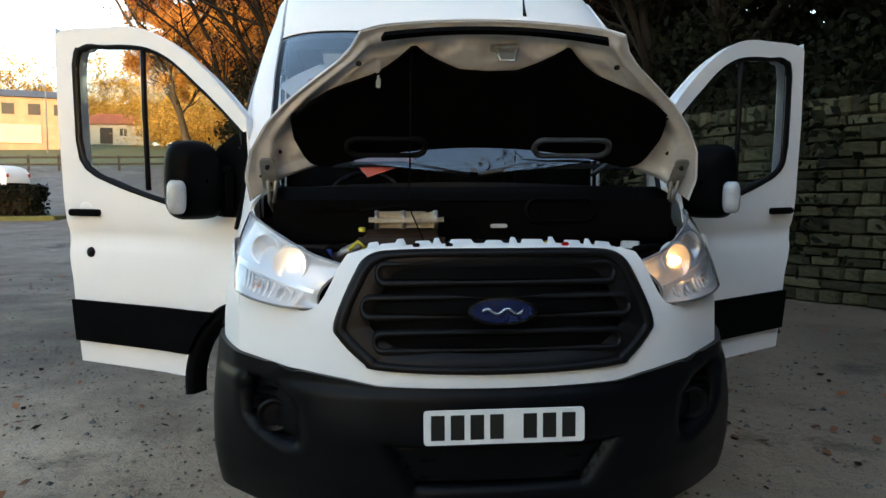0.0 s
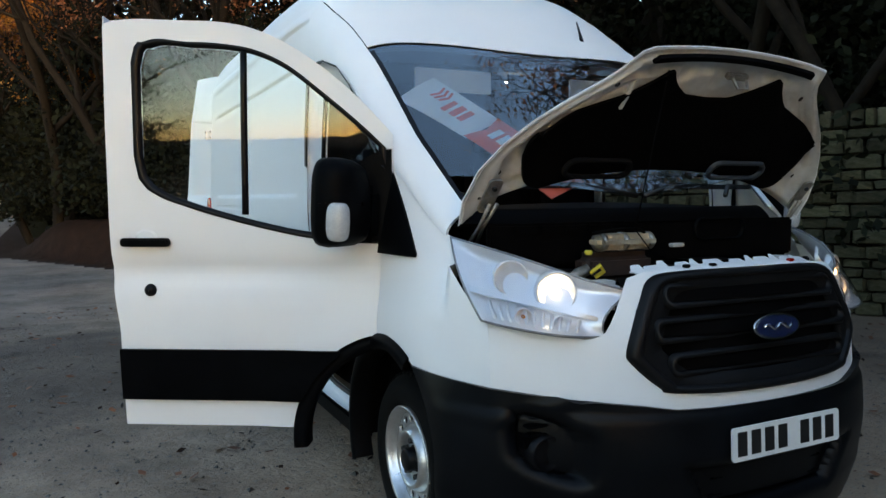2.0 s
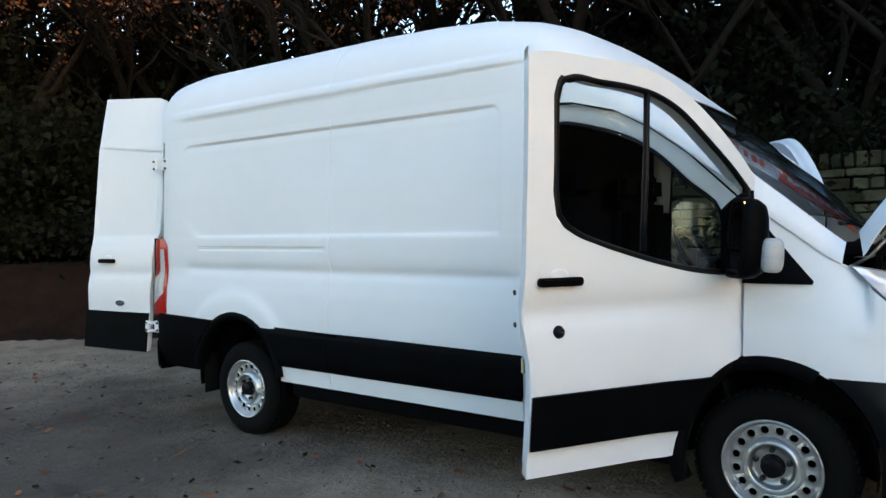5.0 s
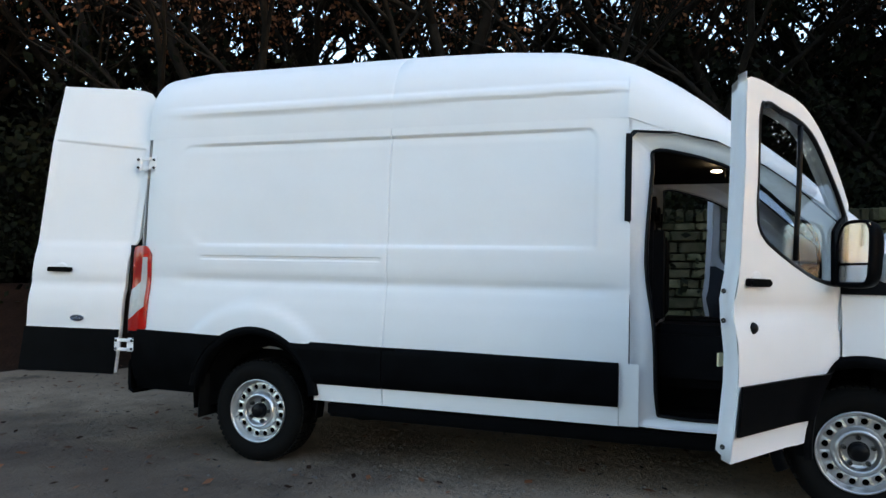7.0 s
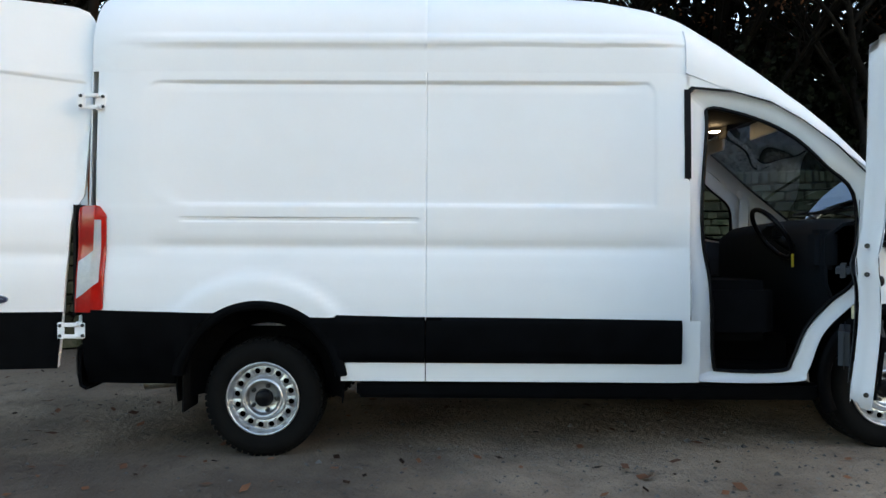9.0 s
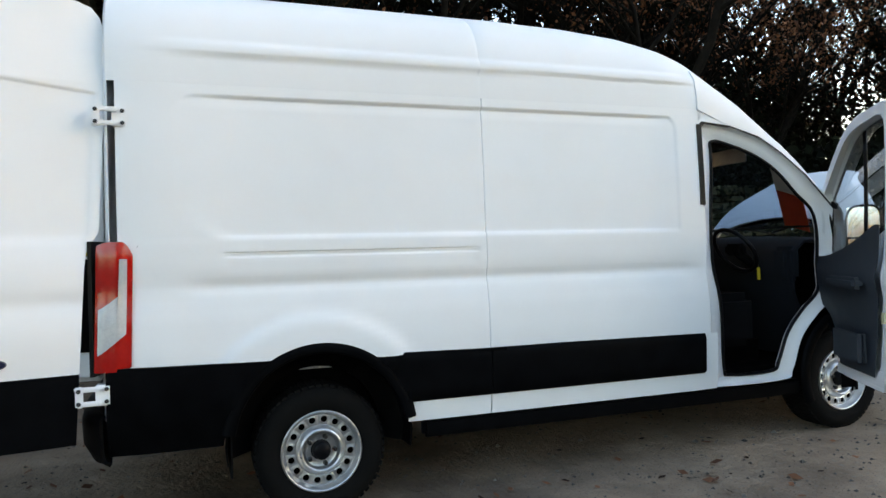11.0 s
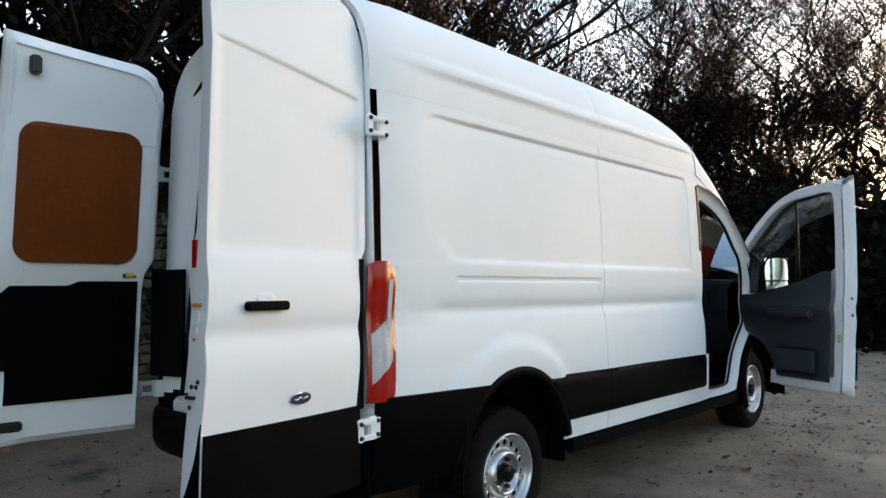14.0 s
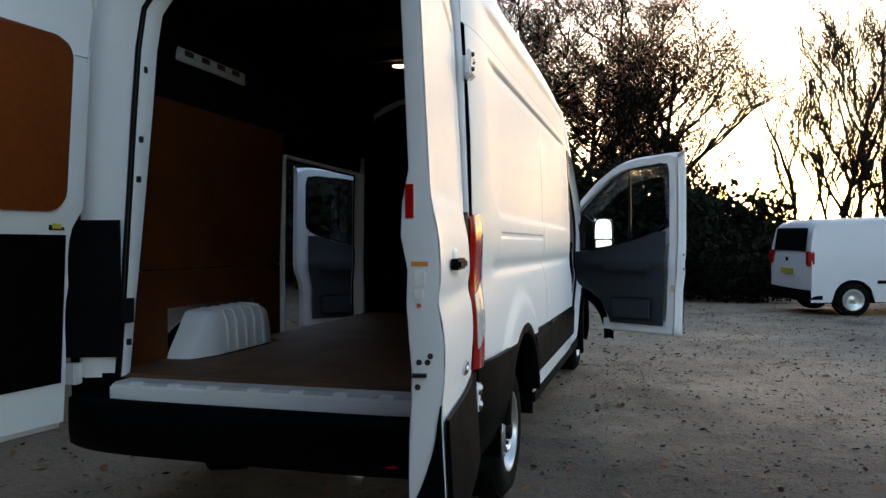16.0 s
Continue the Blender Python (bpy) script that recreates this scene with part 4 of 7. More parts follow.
def side_sheet(name, s, ys, zs, mat, lower=None, upper=None, off=0.0, fn=None, thick=0.003, label="", parent=None):
    P = np.zeros((len(ys), len(zs), 3))
    for i, y in enumerate(ys):
        lo = lower(y) if lower else -9
        hi = upper(y) if upper else 99
        for j, z in enumerate(zs):
            zz = min(max(z, lo), hi)
            P[i, j] = (s * (width(y, zz) + off + (fn(y, zz) if fn else 0)), y, zz)
    return shell(name, P, mat, parent or van, label, thick, flip=(s > 0))


def arch_r(y):
    return circle_z(y, ARCH_R, 0.512)


def arch_trim(y):
    return circle_z(y, ARCH_R, 0.505)


zs_side = levels(0.685, 2.16, 0.03, (1.255, 1.30, 0.004), (1.34, 1.42, 0.01), (1.03, 1.17, 0.012), (1.96, 2.16, 0.01), (2.112, 2.13, 0.002))
ys_side = levels(2.23, 5.755, 0.05, (2.40, 2.50, 0.01), (3.782, 3.799, 0.002), (3.80, 3.89, 0.012), (4.28, 5.26, 0.025), (5.10, 5.5, 0.02))
side_sheet("side_panel", -1, ys_side, zs_side, PAINT, arch_r, fn=relief, label="white pressed steel side panel")
# passenger side, with the sliding door's opening
side_sheet("side_panel", 1, [y for y in ys_side if y >= 3.9], zs_side, PAINT, arch_r, fn=relief)
side_sheet("door_header", 1, [y for y in ys_side if y <= 3.9], [1.9, 1.95, 2.0, 2.05, 2.10, 2.16], PAINT)
side_sheet("side_panel", 1, levels(2.23, 2.4, 0.05), levels(0.685, 1.9, 0.06), PAINT)

for s in (-1, 1):
    # black lower trim, with a bevelled upper lip, and the white sill under it
    runs = [(2.285, 3.787), (3.793, 4.52)] if s < 0 else [(3.9, 4.52)]
    for a, b in runs:
        side_sheet("lower_trim", s, levels(a, b, 0.1, (b - 0.3, b, 0.015)), [0.452, 0.459, 0.52, 0.60, 0.655, 0.678, 0.70, 0.72], PLASTIC, lower=arch_trim, upper=lambda y: lerp_table(y, TRIM), fn=lambda y, z: 0.014 - 0.012 * smoothstep(-0.035, 0.0, z - lerp_table(y, TRIM)) - 0.01 * (z < 0.455), thick=0.02)
        side_sheet("sill_panel", s, levels(a, min(b, 4.29), 0.1), [0.325, 0.36, 0.40, 0.454], PAINT, thick=0.01)
    side_sheet("rear_corner_trim", s, levels(5.02, 5.815, 0.05, (5.02, 5.3, 0.015)), [0.30, 0.34, 0.40, 0.50, 0.60, 0.66, 0.685, 0.71, 0.75], PLASTIC, lower=arch_trim, upper=lambda y: lerp_table(y, TRIM), off=0.018, thick=0.02, fn=lambda y, z: -0.05 * smoothstep(0.45, 0.33, z))
    boxed("under_sill", (s * 0.93, s * 1.0, 1.45, 4.2, 0.22, 0.325), PLASTIC, van, bevel=0.02)
    # wheel-arch mouldings
    for c, a0, a1, grow_ in ((ARCH_R, 8, 172, 0.063), (ARCH_F, 62, 205, 0.0)):
        N = 34
        P = np.zeros((N, 6, 3))
        for i in range(N):
            a = radians(a0 + (a1 - a0) * i / (N - 1))
            for j, (r, o) in enumerate(((0.462, 0.004), (0.455, 0.022), (0.43, 0.03), (0.40, 0.028), (0.392, 0.015), (0.392, -0.06))):
                y, z = c[0] - (r + grow_) * math.cos(a), c[1] + (r + grow_) * math.sin(a)
                w = 1.02 if y > 0.9 else 1.02 - 0.10 * ((0.9 - y) / 0.45) ** 2
                P[i, j] = (s * (w + o), y, z)
        shell("arch_moulding", P, PLASTIC, van, "", 0.006, flip=(s > 0))
        V, F = lathe([(0, 0.44 + grow_), (0.0, 0.43 + grow_), (0.13, 0.425 + grow_), (0.18, 0.36), (0.30, 0.355), (0.30, 0.02)], 32)
        soup("wheel_arch_liner", [(s * (1.0 - x), y + c[0], z + c[1]) for x, y, z in V], [f for f in F if min(V[i][2] for i in f) > -0.1], BAYBLACK, van)

# ---- roof, header and windscreen: one doubly curved surface ----
CROWN = [(0.62, 1.37), (0.70, 1.44), (1.0, 1.735), (1.45, 2.135), (1.6, 2.255), (1.8, 2.405), (2.0, 2.52), (2.2, 2.605), (2.4, 2.67), (2.7, 2.73), (3.1, 2.765), (3.6, 2.78), (5.45, 2.785), (5.795, 2.755)]
EDGE = [(0.62, 1.22), (0.80, 1.34), (1.08, 1.56), (1.34, 1.81), (1.52, 1.95), (1.68, 2.03), (1.85, 2.085), (2.05, 2.10), (2.25, 2.16), (9, 2.16)]
EDGEX = [(0.62, 0.86), (0.80, 0.91), (1.08, 0.955), (1.34, 0.968), (1.7, 0.968), (2.25, 0.976)]


def upper(y, a):
    """The roof surface at y; a runs from 0 at the driver's side over 90 at the crown to 180."""
    ze, zc = lerp_table(y, EDGE) - drop(y), lerp_table(y, CROWN) - drop(y)
    we = lerp_table(y, EDGEX) if y < B_POST else width(y, 2.16)
    k = smoothstep(1.5, 2.6, y)
    n, m = 2.6 + 1.2 * k, 2.0 + 0.8 * k
    t = radians(a)
    c, sn = math.cos(t), math.sin(t)
    x = -math.copysign(abs(c) ** (2 / n), c) * we
    z = ze + (zc - ze) * abs(sn) ** (2 / m)
    if y > 2.2 and y < 5.84:
        g = 0.016 * smoothstep(2.322, 2.327, z) * (1 - smoothstep(2.36, 2.40, z)) * smoothstep(2.1, 2.5, y) * (1 - smoothstep(5.1, 5.75, y))
        x += math.copysign(g, x) * (1 if abs(x) > 0.5 else 0)
    return (x, y, z)


angles = sorted(set(list(np.linspace(0, 180, 61)) + list(np.linspace(8, 34, 27)) + list(np.linspace(146, 172, 27))))
ys_roof = levels(2.252, 5.795, 0.12, (2.252, 2.8, 0.05), (3.784, 3.797, 0.004), (5.4, 5.795, 0.05))
P = np.array([[upper(y, a) for a in angles] for y in ys_roof])
P[[i for i, y in enumerate(ys_roof) if 3.787 < y < 3.794], :, 2] -= 0.004
shell("roof", P, PAINT, van, "white high roof with pressed gutters", 0.004)


def roof_side(y, z, s, off):
    """The point of the roof's flank at height z."""
    lo, hi = 2.0, 60.0
    for _ in range(30):
        mid = (lo + hi) / 2
        if upper(y, mid)[2] < z:
            lo = mid
        else:
            hi = mid
    return (-s * (upper(y, lo)[0] - off), y, z)


for s in (-1, 1):
    V, F = tube([roof_side(y, 2.322 - 0.02 * smoothstep(2.6, 2.27, y), s, 0.0005) for y in np.linspace(2.28, 5.5, 60)], 0.0032, 5)
    soup("gutter_seam", V, F, SEAM, van, "", True)


def screen_top(x):
    return 1.47 + 0.15 * (x / 0.85) ** 2


def screen_base(x):
    return 0.72 + 0.17 * (x / 0.85) ** 2


A_IN = 30          # the screen's edge, as an angle over the section
hd = np.linspace(A_IN, 180 - A_IN, 41)
xs_hd = [upper(1.5, a)[0] for a in hd]
P = np.array([[upper(screen_top(x) + 0.012 + (2.2525 - screen_top(x) - 0.012) * v, a) for a, x in zip(hd, xs_hd)] for v in np.linspace(0, 1, 14)])
shell("roof_header", P, PAINT, van, "", 0.004)
P = np.array([[upper(screen_base(x) + (screen_top(x) - screen_base(x)) * v, a) for a, x in zip(hd, xs_hd)] for v in np.linspace(0, 1, 20)])
P[..., 2] -= 0.006
windscreen = shell("windscreen", P, SCREEN, van, "tinted windscreen with a banner behind it", 0.005)
windscreen.visible_shadow = False
P2 = np.array([[upper(screen_base(x) + (screen_top(x) - screen_base(x)) * v, a) for a, x in zip(hd, xs_hd)] for v in np.linspace(0.955, 1.0, 4)])
P2[..., 2] -= 0.0135
shell("screen_band", P2, GLOSSBLACK, van, "", 0.002)
for s in (-1, 1):
    for name, a0, a1, mat, dz in (("pillar", 0, A_IN - 1, PAINT, 0.0), ("screen_seal", A_IN - 1.2, A_IN + 2.5, GLOSSBLACK, -0.003)):
        aa = np.linspace(a0, a1, 9)
        y1 = 2.2525 if name == "pillar" else screen_top(0.8)
        P = np.array([[upper(y, a if s < 0 else 180 - a) for a in aa] for y in np.linspace(0.74, y1, 30)])
        P[..., 2] += dz
        shell(name, P, mat, van, "", 0.014 if name == "pillar" else 0.004, flip=(s > 0))

aerial = Vector(upper(1.66, 108))
soup("aerial", *tube([aerial, aerial + Vector((0, 0.02, 0.05)), aerial + Vector((0, 0.05, 0.12))], [0.012, 0.007, 0.004], 7), GLOSSBLACK, van, "stubby black roof aerial", True)

# ---- door openings of the cab ----
OPEN = [(2.25, 2.085), (1.95, 2.09), (1.70, 2.05), (1.52, 1.945), (1.34, 1.805), (1.12, 1.59), (1.12, 1.2), (1.14, 0.95), (1.30, 0.80), (1.45, 0.62), (1.53, 0.40), (1.60, 0.335), (2.17, 0.335), (2.215, 0.40), (2.22, 0.9), (2.24, 1.5), (2.25, 2.0)]
OPENI = [(2.10, 1.975), (1.93, 1.975), (1.73, 1.935), (1.56, 1.85), (1.40, 1.70), (1.24, 1.54), (1.22, 1.2), (1.24, 0.98), (1.38, 0.84), (1.52, 0.66), (1.60, 0.46), (1.66, 0.39), (2.01, 0.39), (2.07, 0.45), (2.09, 0.9), (2.14, 1.3), (2.11, 1.85)]
OPEN, OPENI = ([(y, z - drop(y) * smoothstep(0.5, 1.3, z)) for y, z in loop] for loop in (OPEN, OPENI))


def densify(loop, n=6):
    out = []
    k = len(loop)
    for i in range(k):
        p0, p1, p2, p3 = (np.array(loop[(i + j - 1) % k], float) for j in range(4))
        for t in np.linspace(0, 1, n, endpoint=False):
            out.append(0.5 * (2 * p1 + (p2 - p0) * t + (2 * p0 - 5 * p1 + 4 * p2 - p3) * t * t + (3 * p1 - p0 - 3 * p2 + p3) * t ** 3))
    return np.array(out)


oa, ob_ = densify(OPEN), densify(OPENI)
oa, ob_ = np.vstack([oa, oa[:1]]), np.vstack([ob_, ob_[:1]])
for s in (-1, 1):
    P = np.zeros((len(oa), 5, 3))
    for i in range(len(oa)):
        for j, (k, dx) in enumerate(((0, 0.0), (0.05, 0.02), (0.45, 0.045), (0.95, 0.055), (1.0, 0.075))):
            q = oa[i] * (1 - k) + ob_[i] * k
            P[i, j] = (s * (width(1.5, q[1]) - dx - 0.004), q[0], q[1])
    shell("door_jamb", P, PAINT, van, "white painted door aperture", 0.004, flip=(s < 0))
    q = densify(OPENI, 4)
    V, F = tube([(s * (width(1.5, z) - 0.058), y, z) for y, z in q] + [(s * (width(1.5, q[0][1]) - 0.058), *q[0])], 0.012, 6, False)
    soup("door_seal", V, F, GLOSSBLACK, van, "", True)
    q = [(2.242, 1.53), (2.242, 1.8), (2.24, 2.05), (2.21, 2.082), (1.98, 2.09), (1.75, 2.06), (1.56, 1.968), (1.36, 1.82), (1.1, 1.57)]
    q = [(y, z - drop(y)) for y, z in q]
    P = np.array([[(s * (width(1.5, z) + o), y + dy, z + dz) for o, dy, dz in ((0.002, 0.012, 0.006), (0.008, 0.0, 0.0), (0.002, -0.012, -0.012))] for y, z in q])
    shell("drip_seal", P, GLOSSBLACK, van, "", 0.003, flip=(s < 0))
    side_sheet("door_header", s, levels(1.78, 2.25, 0.05), levels(1.96, 2.17, 0.02), PAINT, lower=lambda y: lerp_table(y, [(1.78, 2.062), (1.98, 2.08), (2.25, 2.075)]) - drop(y), upper=lambda y: lerp_table(y, EDGE) + 0.006 - drop(y))
    side_sheet("door_gap", s, [2.226, 2.232, 2.258, 2.264], levels(1.53, 2.06, 0.06), GLOSSBLACK, off=0.003, thick=0.006)
    side_sheet("pillar_base", s, [2.17, 2.20, 2.24, 2.283], levels(0.325, 0.69, 0.06), PAINT)

# ---- front wings, nose and bumper ----


def nose_y(x, z):
    return lerp_table(z, [(0.75, 0.035), (0.95, 0.05), (1.0, 0.06), (1.13, 0.103), (1.2, 0.1435), (1.3, 0.2015), (1.6, 0.375)]) + 0.37 * (min(abs(x), 0.9) / 0.9) ** 2.6


def wing_x(y, z):
    yc = nose_y(0.9, z)
    x = 0.9 + 0.118 * (1 - (1 - min(max((y - yc) / max(1.02 - yc, 0.1), 0), 1)) ** 2.6)
    if y > 0.62:
        t = 0.0 if z < 1.0 else min((z - 1.0) / max(lerp_table(y, EDGE) - 1.0, 0.05), 1.0)
        x += (lerp_table(y, EDGEX) - x) * t ** 1.6
    return x - 0.03 * max(z - 1.1, 0) * (y <= 0.62)


SKIN_LOW = [(0, 0.742), (0.40, 0.746), (0.5, 0.762), (0.9, 0.80)]
SKIN_TOP = [(0, 1.20), (0.44, 1.19), (0.50, 1.172), (0.53, 1.13), (0.57, 1.045), (0.605, 0.995), (0.65, 0.978), (0.9, 1.022)]
WING_TOP = [(0.40, 1.022), (0.45, 1.028), (0.711, 1.295), (0.74, 1.305), (0.80, 1.34), (1.08, 1.56), (1.118, 1.597)]
ARCH_LOW = (ARCH_F[0], ARCH_F[1] + NOSE_DROP)
ROWS = np.linspace(0, 1, 30)


for s in (-1, 1):
    P = []
    for k in np.linspace(0, 1, 34):
        row = []
        for v in ROWS:
            y = nose_y(0.9, 0.8 + 0.2 * v) * (1 - k) + 1.118 * k
            top = lerp_table(y, WING_TOP)
            low = max(circle_z(y, ARCH_LOW, 0.45), lerp_table(y, [(0.4, 0.80), (0.74, 0.81)]))
            z = low + (top - low) * v
            b = 0.014 * (1 - smoothstep(0.5, 0.66, math.hypot(y - 1.02, z - 0.44)))
            row.append((s * (wing_x(y, z) + b), y, z))
        P.append(row)
    lowered(shell("wing", P, PAINT, van, "white front wing", 0.003, flip=(s > 0)))
    # black corner piece at the mirror's foot
    P = np.array([[(s * (wing_x(0.84 + 0.285 * u, 1.22 + v * (0.02 + 0.35 * u)) + 0.012 - 0.010 * v * u), 0.84 + 0.285 * u, 1.215 + v * (0.01 + 0.36 * u)) for v in np.linspace(0, 1, 5)] for u in np.linspace(0, 1, 8)])
    lowered(shell("corner_panel", P, PLASTIC, van, "", 0.01, flip=(s > 0)))

xs = levels(-0.9, 0.9, 0.02)
P = np.zeros((len(xs), len(ROWS), 3))
for i, x in enumerate(xs):
    lo, hi = lerp_table(abs(x), SKIN_LOW), lerp_table(abs(x), SKIN_TOP)
    for j, v in enumerate(ROWS):
        z = lo + (hi - lo) * v
        P[i, j] = (x, nose_y(x, z), z)


def grille_hole(i, j):
    x, z = xs[i] + 0.01, P[i, len(ROWS) - 2 - j, 2] + 0.008
    return abs(x) < 0.505 and 0.815 < z < 1.16 and abs(x) + 1.2 * abs(z - 0.985) < 0.60


lowered(shell("nose_panel", P, PAINT, van, "white nose panel round the grille", 0.004, flip=True, skip=grille_hole))

# jagged slam panel along the top of the nose
xs = levels(-0.44, 0.44, 0.008)
tabs = [(-0.43, -0.40, 0.018), (-0.385, -0.335, 0.010), (-0.33, -0.31, 0.022), (-0.27, -0.22, 0.012), (-0.20, -0.19, 0.02), (-0.15, -0.08, 0.014), (-0.03, 0.03, 0.010), (0.06, 0.075, 0.02), (0.10, 0.17, 0.013), (0.20, 0.21, 0.022), (0.25, 0.31, 0.012), (0.33, 0.35, 0.02), (0.375, 0.43, 0.014)]
P = np.zeros((len(xs), 4, 3))
for i, x in enumerate(xs):
    n = max([0.0] + [h for x0, x1, h in tabs if x0 <= x <= x1]) - 0.006
    y0 = nose_y(x, 1.19)
    for j, (dy, dz) in enumerate(((0.0, 0.0), (0.015, 0.012), (0.05, 0.018), (0.075 + n, 0.022 + n))):
        P[i, j] = (x, y0 + dy, 1.185 + dz - 0.02 * (abs(x) / 0.44) ** 3)
lowered(shell("slam_panel", P, PAINT, van, "white slotted bonnet landing panel", 0.006, flip=True))
for x in (-0.27, -0.16, 0.24):
    lowered(boxed("slam_clip", (x - 0.012, x + 0.012, nose_y(x, 1.19) + 0.01, nose_y(x, 1.19) + 0.03, 1.2, 1.212), RED if x > 0 else DARK, van, bevel=0.003))


def bumper_top(x):
    return lerp_table(abs(x), SKIN_LOW) + 0.006


def bumper_y(x, z):
    y = nose_y(x, 0.75) - 0.022 * math.exp(-((z - 0.60) / 0.13) ** 2) - 0.012 * smoothstep(0.745, 0.715, z)
    y += 0.55 * max(0.42 - z, 0) ** 1.3
    # sunk lower intake, narrowing downwards
    t = smoothstep(0.015, 0.04, abs(x) - 0.27 - 0.62 * (z - 0.42))
    y += 0.045 * (1 - t) * smoothstep(0.585, 0.565, z) * smoothstep(0.395, 0.42, z)
    # pocket of the fog lamp
    fx = (abs(x) - 0.755) / 0.115
    fz = (z - 0.625) / 0.115
    y += 0.075 * (1 - smoothstep(0.80, 1.0, (abs(fx) ** 3 + abs(fz - 0.35 * fx) ** 3) ** (1 / 3)))
    # brow over the pocket
    return y - 0.012 * math.exp(-((z - 0.765 + 0.05 * fx) / 0.018) ** 2) * smoothstep(0.55, 0.68, abs(x))


xs = levels(-0.9, 0.9, 0.018)
turns = np.linspace(0, 1, 15)[1:]
DOWN = np.linspace(0, 1, 44)


def bumper_side(s, t, v):
    """The bumper's return to the wheel arch; t from 0 at the corner to 1, v from the bottom up."""
    top = 0.806 + 0.012 * t
    z = 0.27 + (top - 0.27) * v
    y0 = bumper_y(0.9, z)
    y1 = max(1.02 - math.sqrt(max(0.207 - (z - ARCH_LOW[1]) ** 2, 0.0)), 0.575)
    return (s * (0.9 + 0.115 * math.sin(t * math.pi / 2) - 0.15 * max(0.42 - z, 0) * t), y0 + (y1 - y0) * t, z)


P = [[bumper_side(-1, t, v) for v in DOWN] for t in reversed(turns)]
P += [[(x, bumper_y(x, 0.27 + (bumper_top(x) - 0.27) * v), 0.27 + (bumper_top(x) - 0.27) * v) for v in DOWN] for x in xs]
P += [[bumper_side(1, t, v) for v in DOWN] for t in turns]
bumper = lowered(shell("front_bumper", P, BUMPER, van, "black grained plastic bumper", 0.02, flip=True))
for s in (-1, 1):
    V, F = lathe([(0.004, 0.001), (0.0, 0.034), (0.006, 0.042), (-0.014, 0.050), (-0.012, 0.060), (0.06, 0.066)], 24, "y")
    soup("fog_lamp", [(x + s * 0.765, y + bumper_y(0.765, 0.60) - 0.035, z + 0.598) for x, y, z in V], F, GLOSSBLACK, bumper, "round black fog lamp blank", True)
    for z in (0.655, 0.685):
        boxed("pocket_rib", (s * 0.69, s * 0.83, bumper_y(0.76, 0.64) - 0.03, bumper_y(0.76, 0.64) + 0.01, z, z + 0.010), PLASTIC, bumper, bevel=0.004)
for z in (0.44, 0.50):
    boxed("lower_grille_slat", (-0.27, 0.27, bumper_y(0, z) - 0.012, bumper_y(0, z) + 0.02, z, z + 0.012), PLASTIC, bumper, bevel=0.004)

# number plate, with bars in place of its characters
py = bumper_y(0, 0.60) - 0.026
plate = part("number_plate", prism(rounded(0.52, 0.111, 0.012), 0.006), PLATE, van, "white number plate with dark bars", m=pose(0, py, 0.640 - NOSE_DROP, 87, 0.0, 0))
for k in range(7):
    x = -0.215 + k * 0.063 + (0.045 if k > 3 else 0)
    boxed("character_bar", (x - 0.022, x + 0.022, -0.04, 0.04, 0.0045, 0.0075), INK, plate, bevel=0.001)

# grille
GR = [(0.0, 1.188), (0.30, 1.185), (0.42, 1.165), (0.475, 1.09), (0.533, 0.95), (0.515, 0.90), (0.44, 0.832), (0.38, 0.812), (0.0, 0.802)]


def grille_loop(scale, n=6):
    half = densify([(a, b) for a, b in GR] + [(-a, b) for a, b in reversed(GR[1:-1])], n)
    c = np.array([0, 1.0])
    return (half - c) * scale + c


def on_nose(q, off):
    return [(x, nose_y(x, z) - off, z) for x, z in q]


grille = empty("grille", Matrix.Translation((0, 0, -NOSE_DROP)))
grille.parent = van
grille["label"] = "black plastic grille with horizontal bars"
rows = [(1.03, 0.0), (1.02, 0.022), (0.985, 0.03), (0.95, 0.022), (0.94, 0.006)]
P = np.array([on_nose(np.vstack([grille_loop(np.array([1 - (1 - k), 1 - (1 - k) * 1.6])), grille_loop(np.array([1 - (1 - k), 1 - (1 - k) * 1.6]))[:1]]), o) for k, o in rows])
shell("grille_surround", P.transpose(1, 0, 2), GRILLE, grille, "", 0.004, flip=True)
L0 = np.vstack([grille_loop(np.array([1.0, 1.0])), grille_loop(np.array([1.0, 1.0]))[:1]])
P = np.array([on_nose((L0 - np.array([0, 1.0])) * np.array([k, kz]) + np.array([0, 1.0]), o) for k, kz, o in ((0.975, 0.965, 0.012), (0.90, 0.84, 0.010), (0.80, 0.72, -0.012))])
shell("grille_frame", P.transpose(1, 0, 2), GRILLE, grille, "", 0.004, flip=True)
P = np.array([[(x * (1 - 0.0), nose_y(x, z) + 0.03, z) for z in np.linspace(0.815, 1.172, 24)] for x in np.linspace(-0.51, 0.51, 64)])
shell("grille_backing", P, BAYBLACK, grille, "black grille backing", 0.003)
for zc, hw, hh in ((1.115, 0.405, 0.032), (1.005, 0.455, 0.032), (0.895, 0.415, 0.030)):
    q = rounded(2 * hw, 2 * hh, 0.028, 5)
    q = q + q[:1]
    P = np.array([[(x * k, nose_y(x * k, zc + z * kz) - o, zc + z * kz) for k, kz, o in ((1.014, 1.35, 0.0), (1.006, 1.2, 0.02), (0.985, 0.80, 0.024), (0.975, 0.66, -0.02))] for x, z in q])
    shell("grille_bar", P, GRILLE, grille, "", 0.003)
    P = np.array([[(x, nose_y(x, zc + z) + 0.012, zc + z) for z in np.linspace(-hh * 0.6, hh * 0.6, 5)] for x in np.linspace(-hw * 0.97, hw * 0.97, 24)])
    shell("grille_mesh", P, BAYBLACK, grille, "", 0.004)


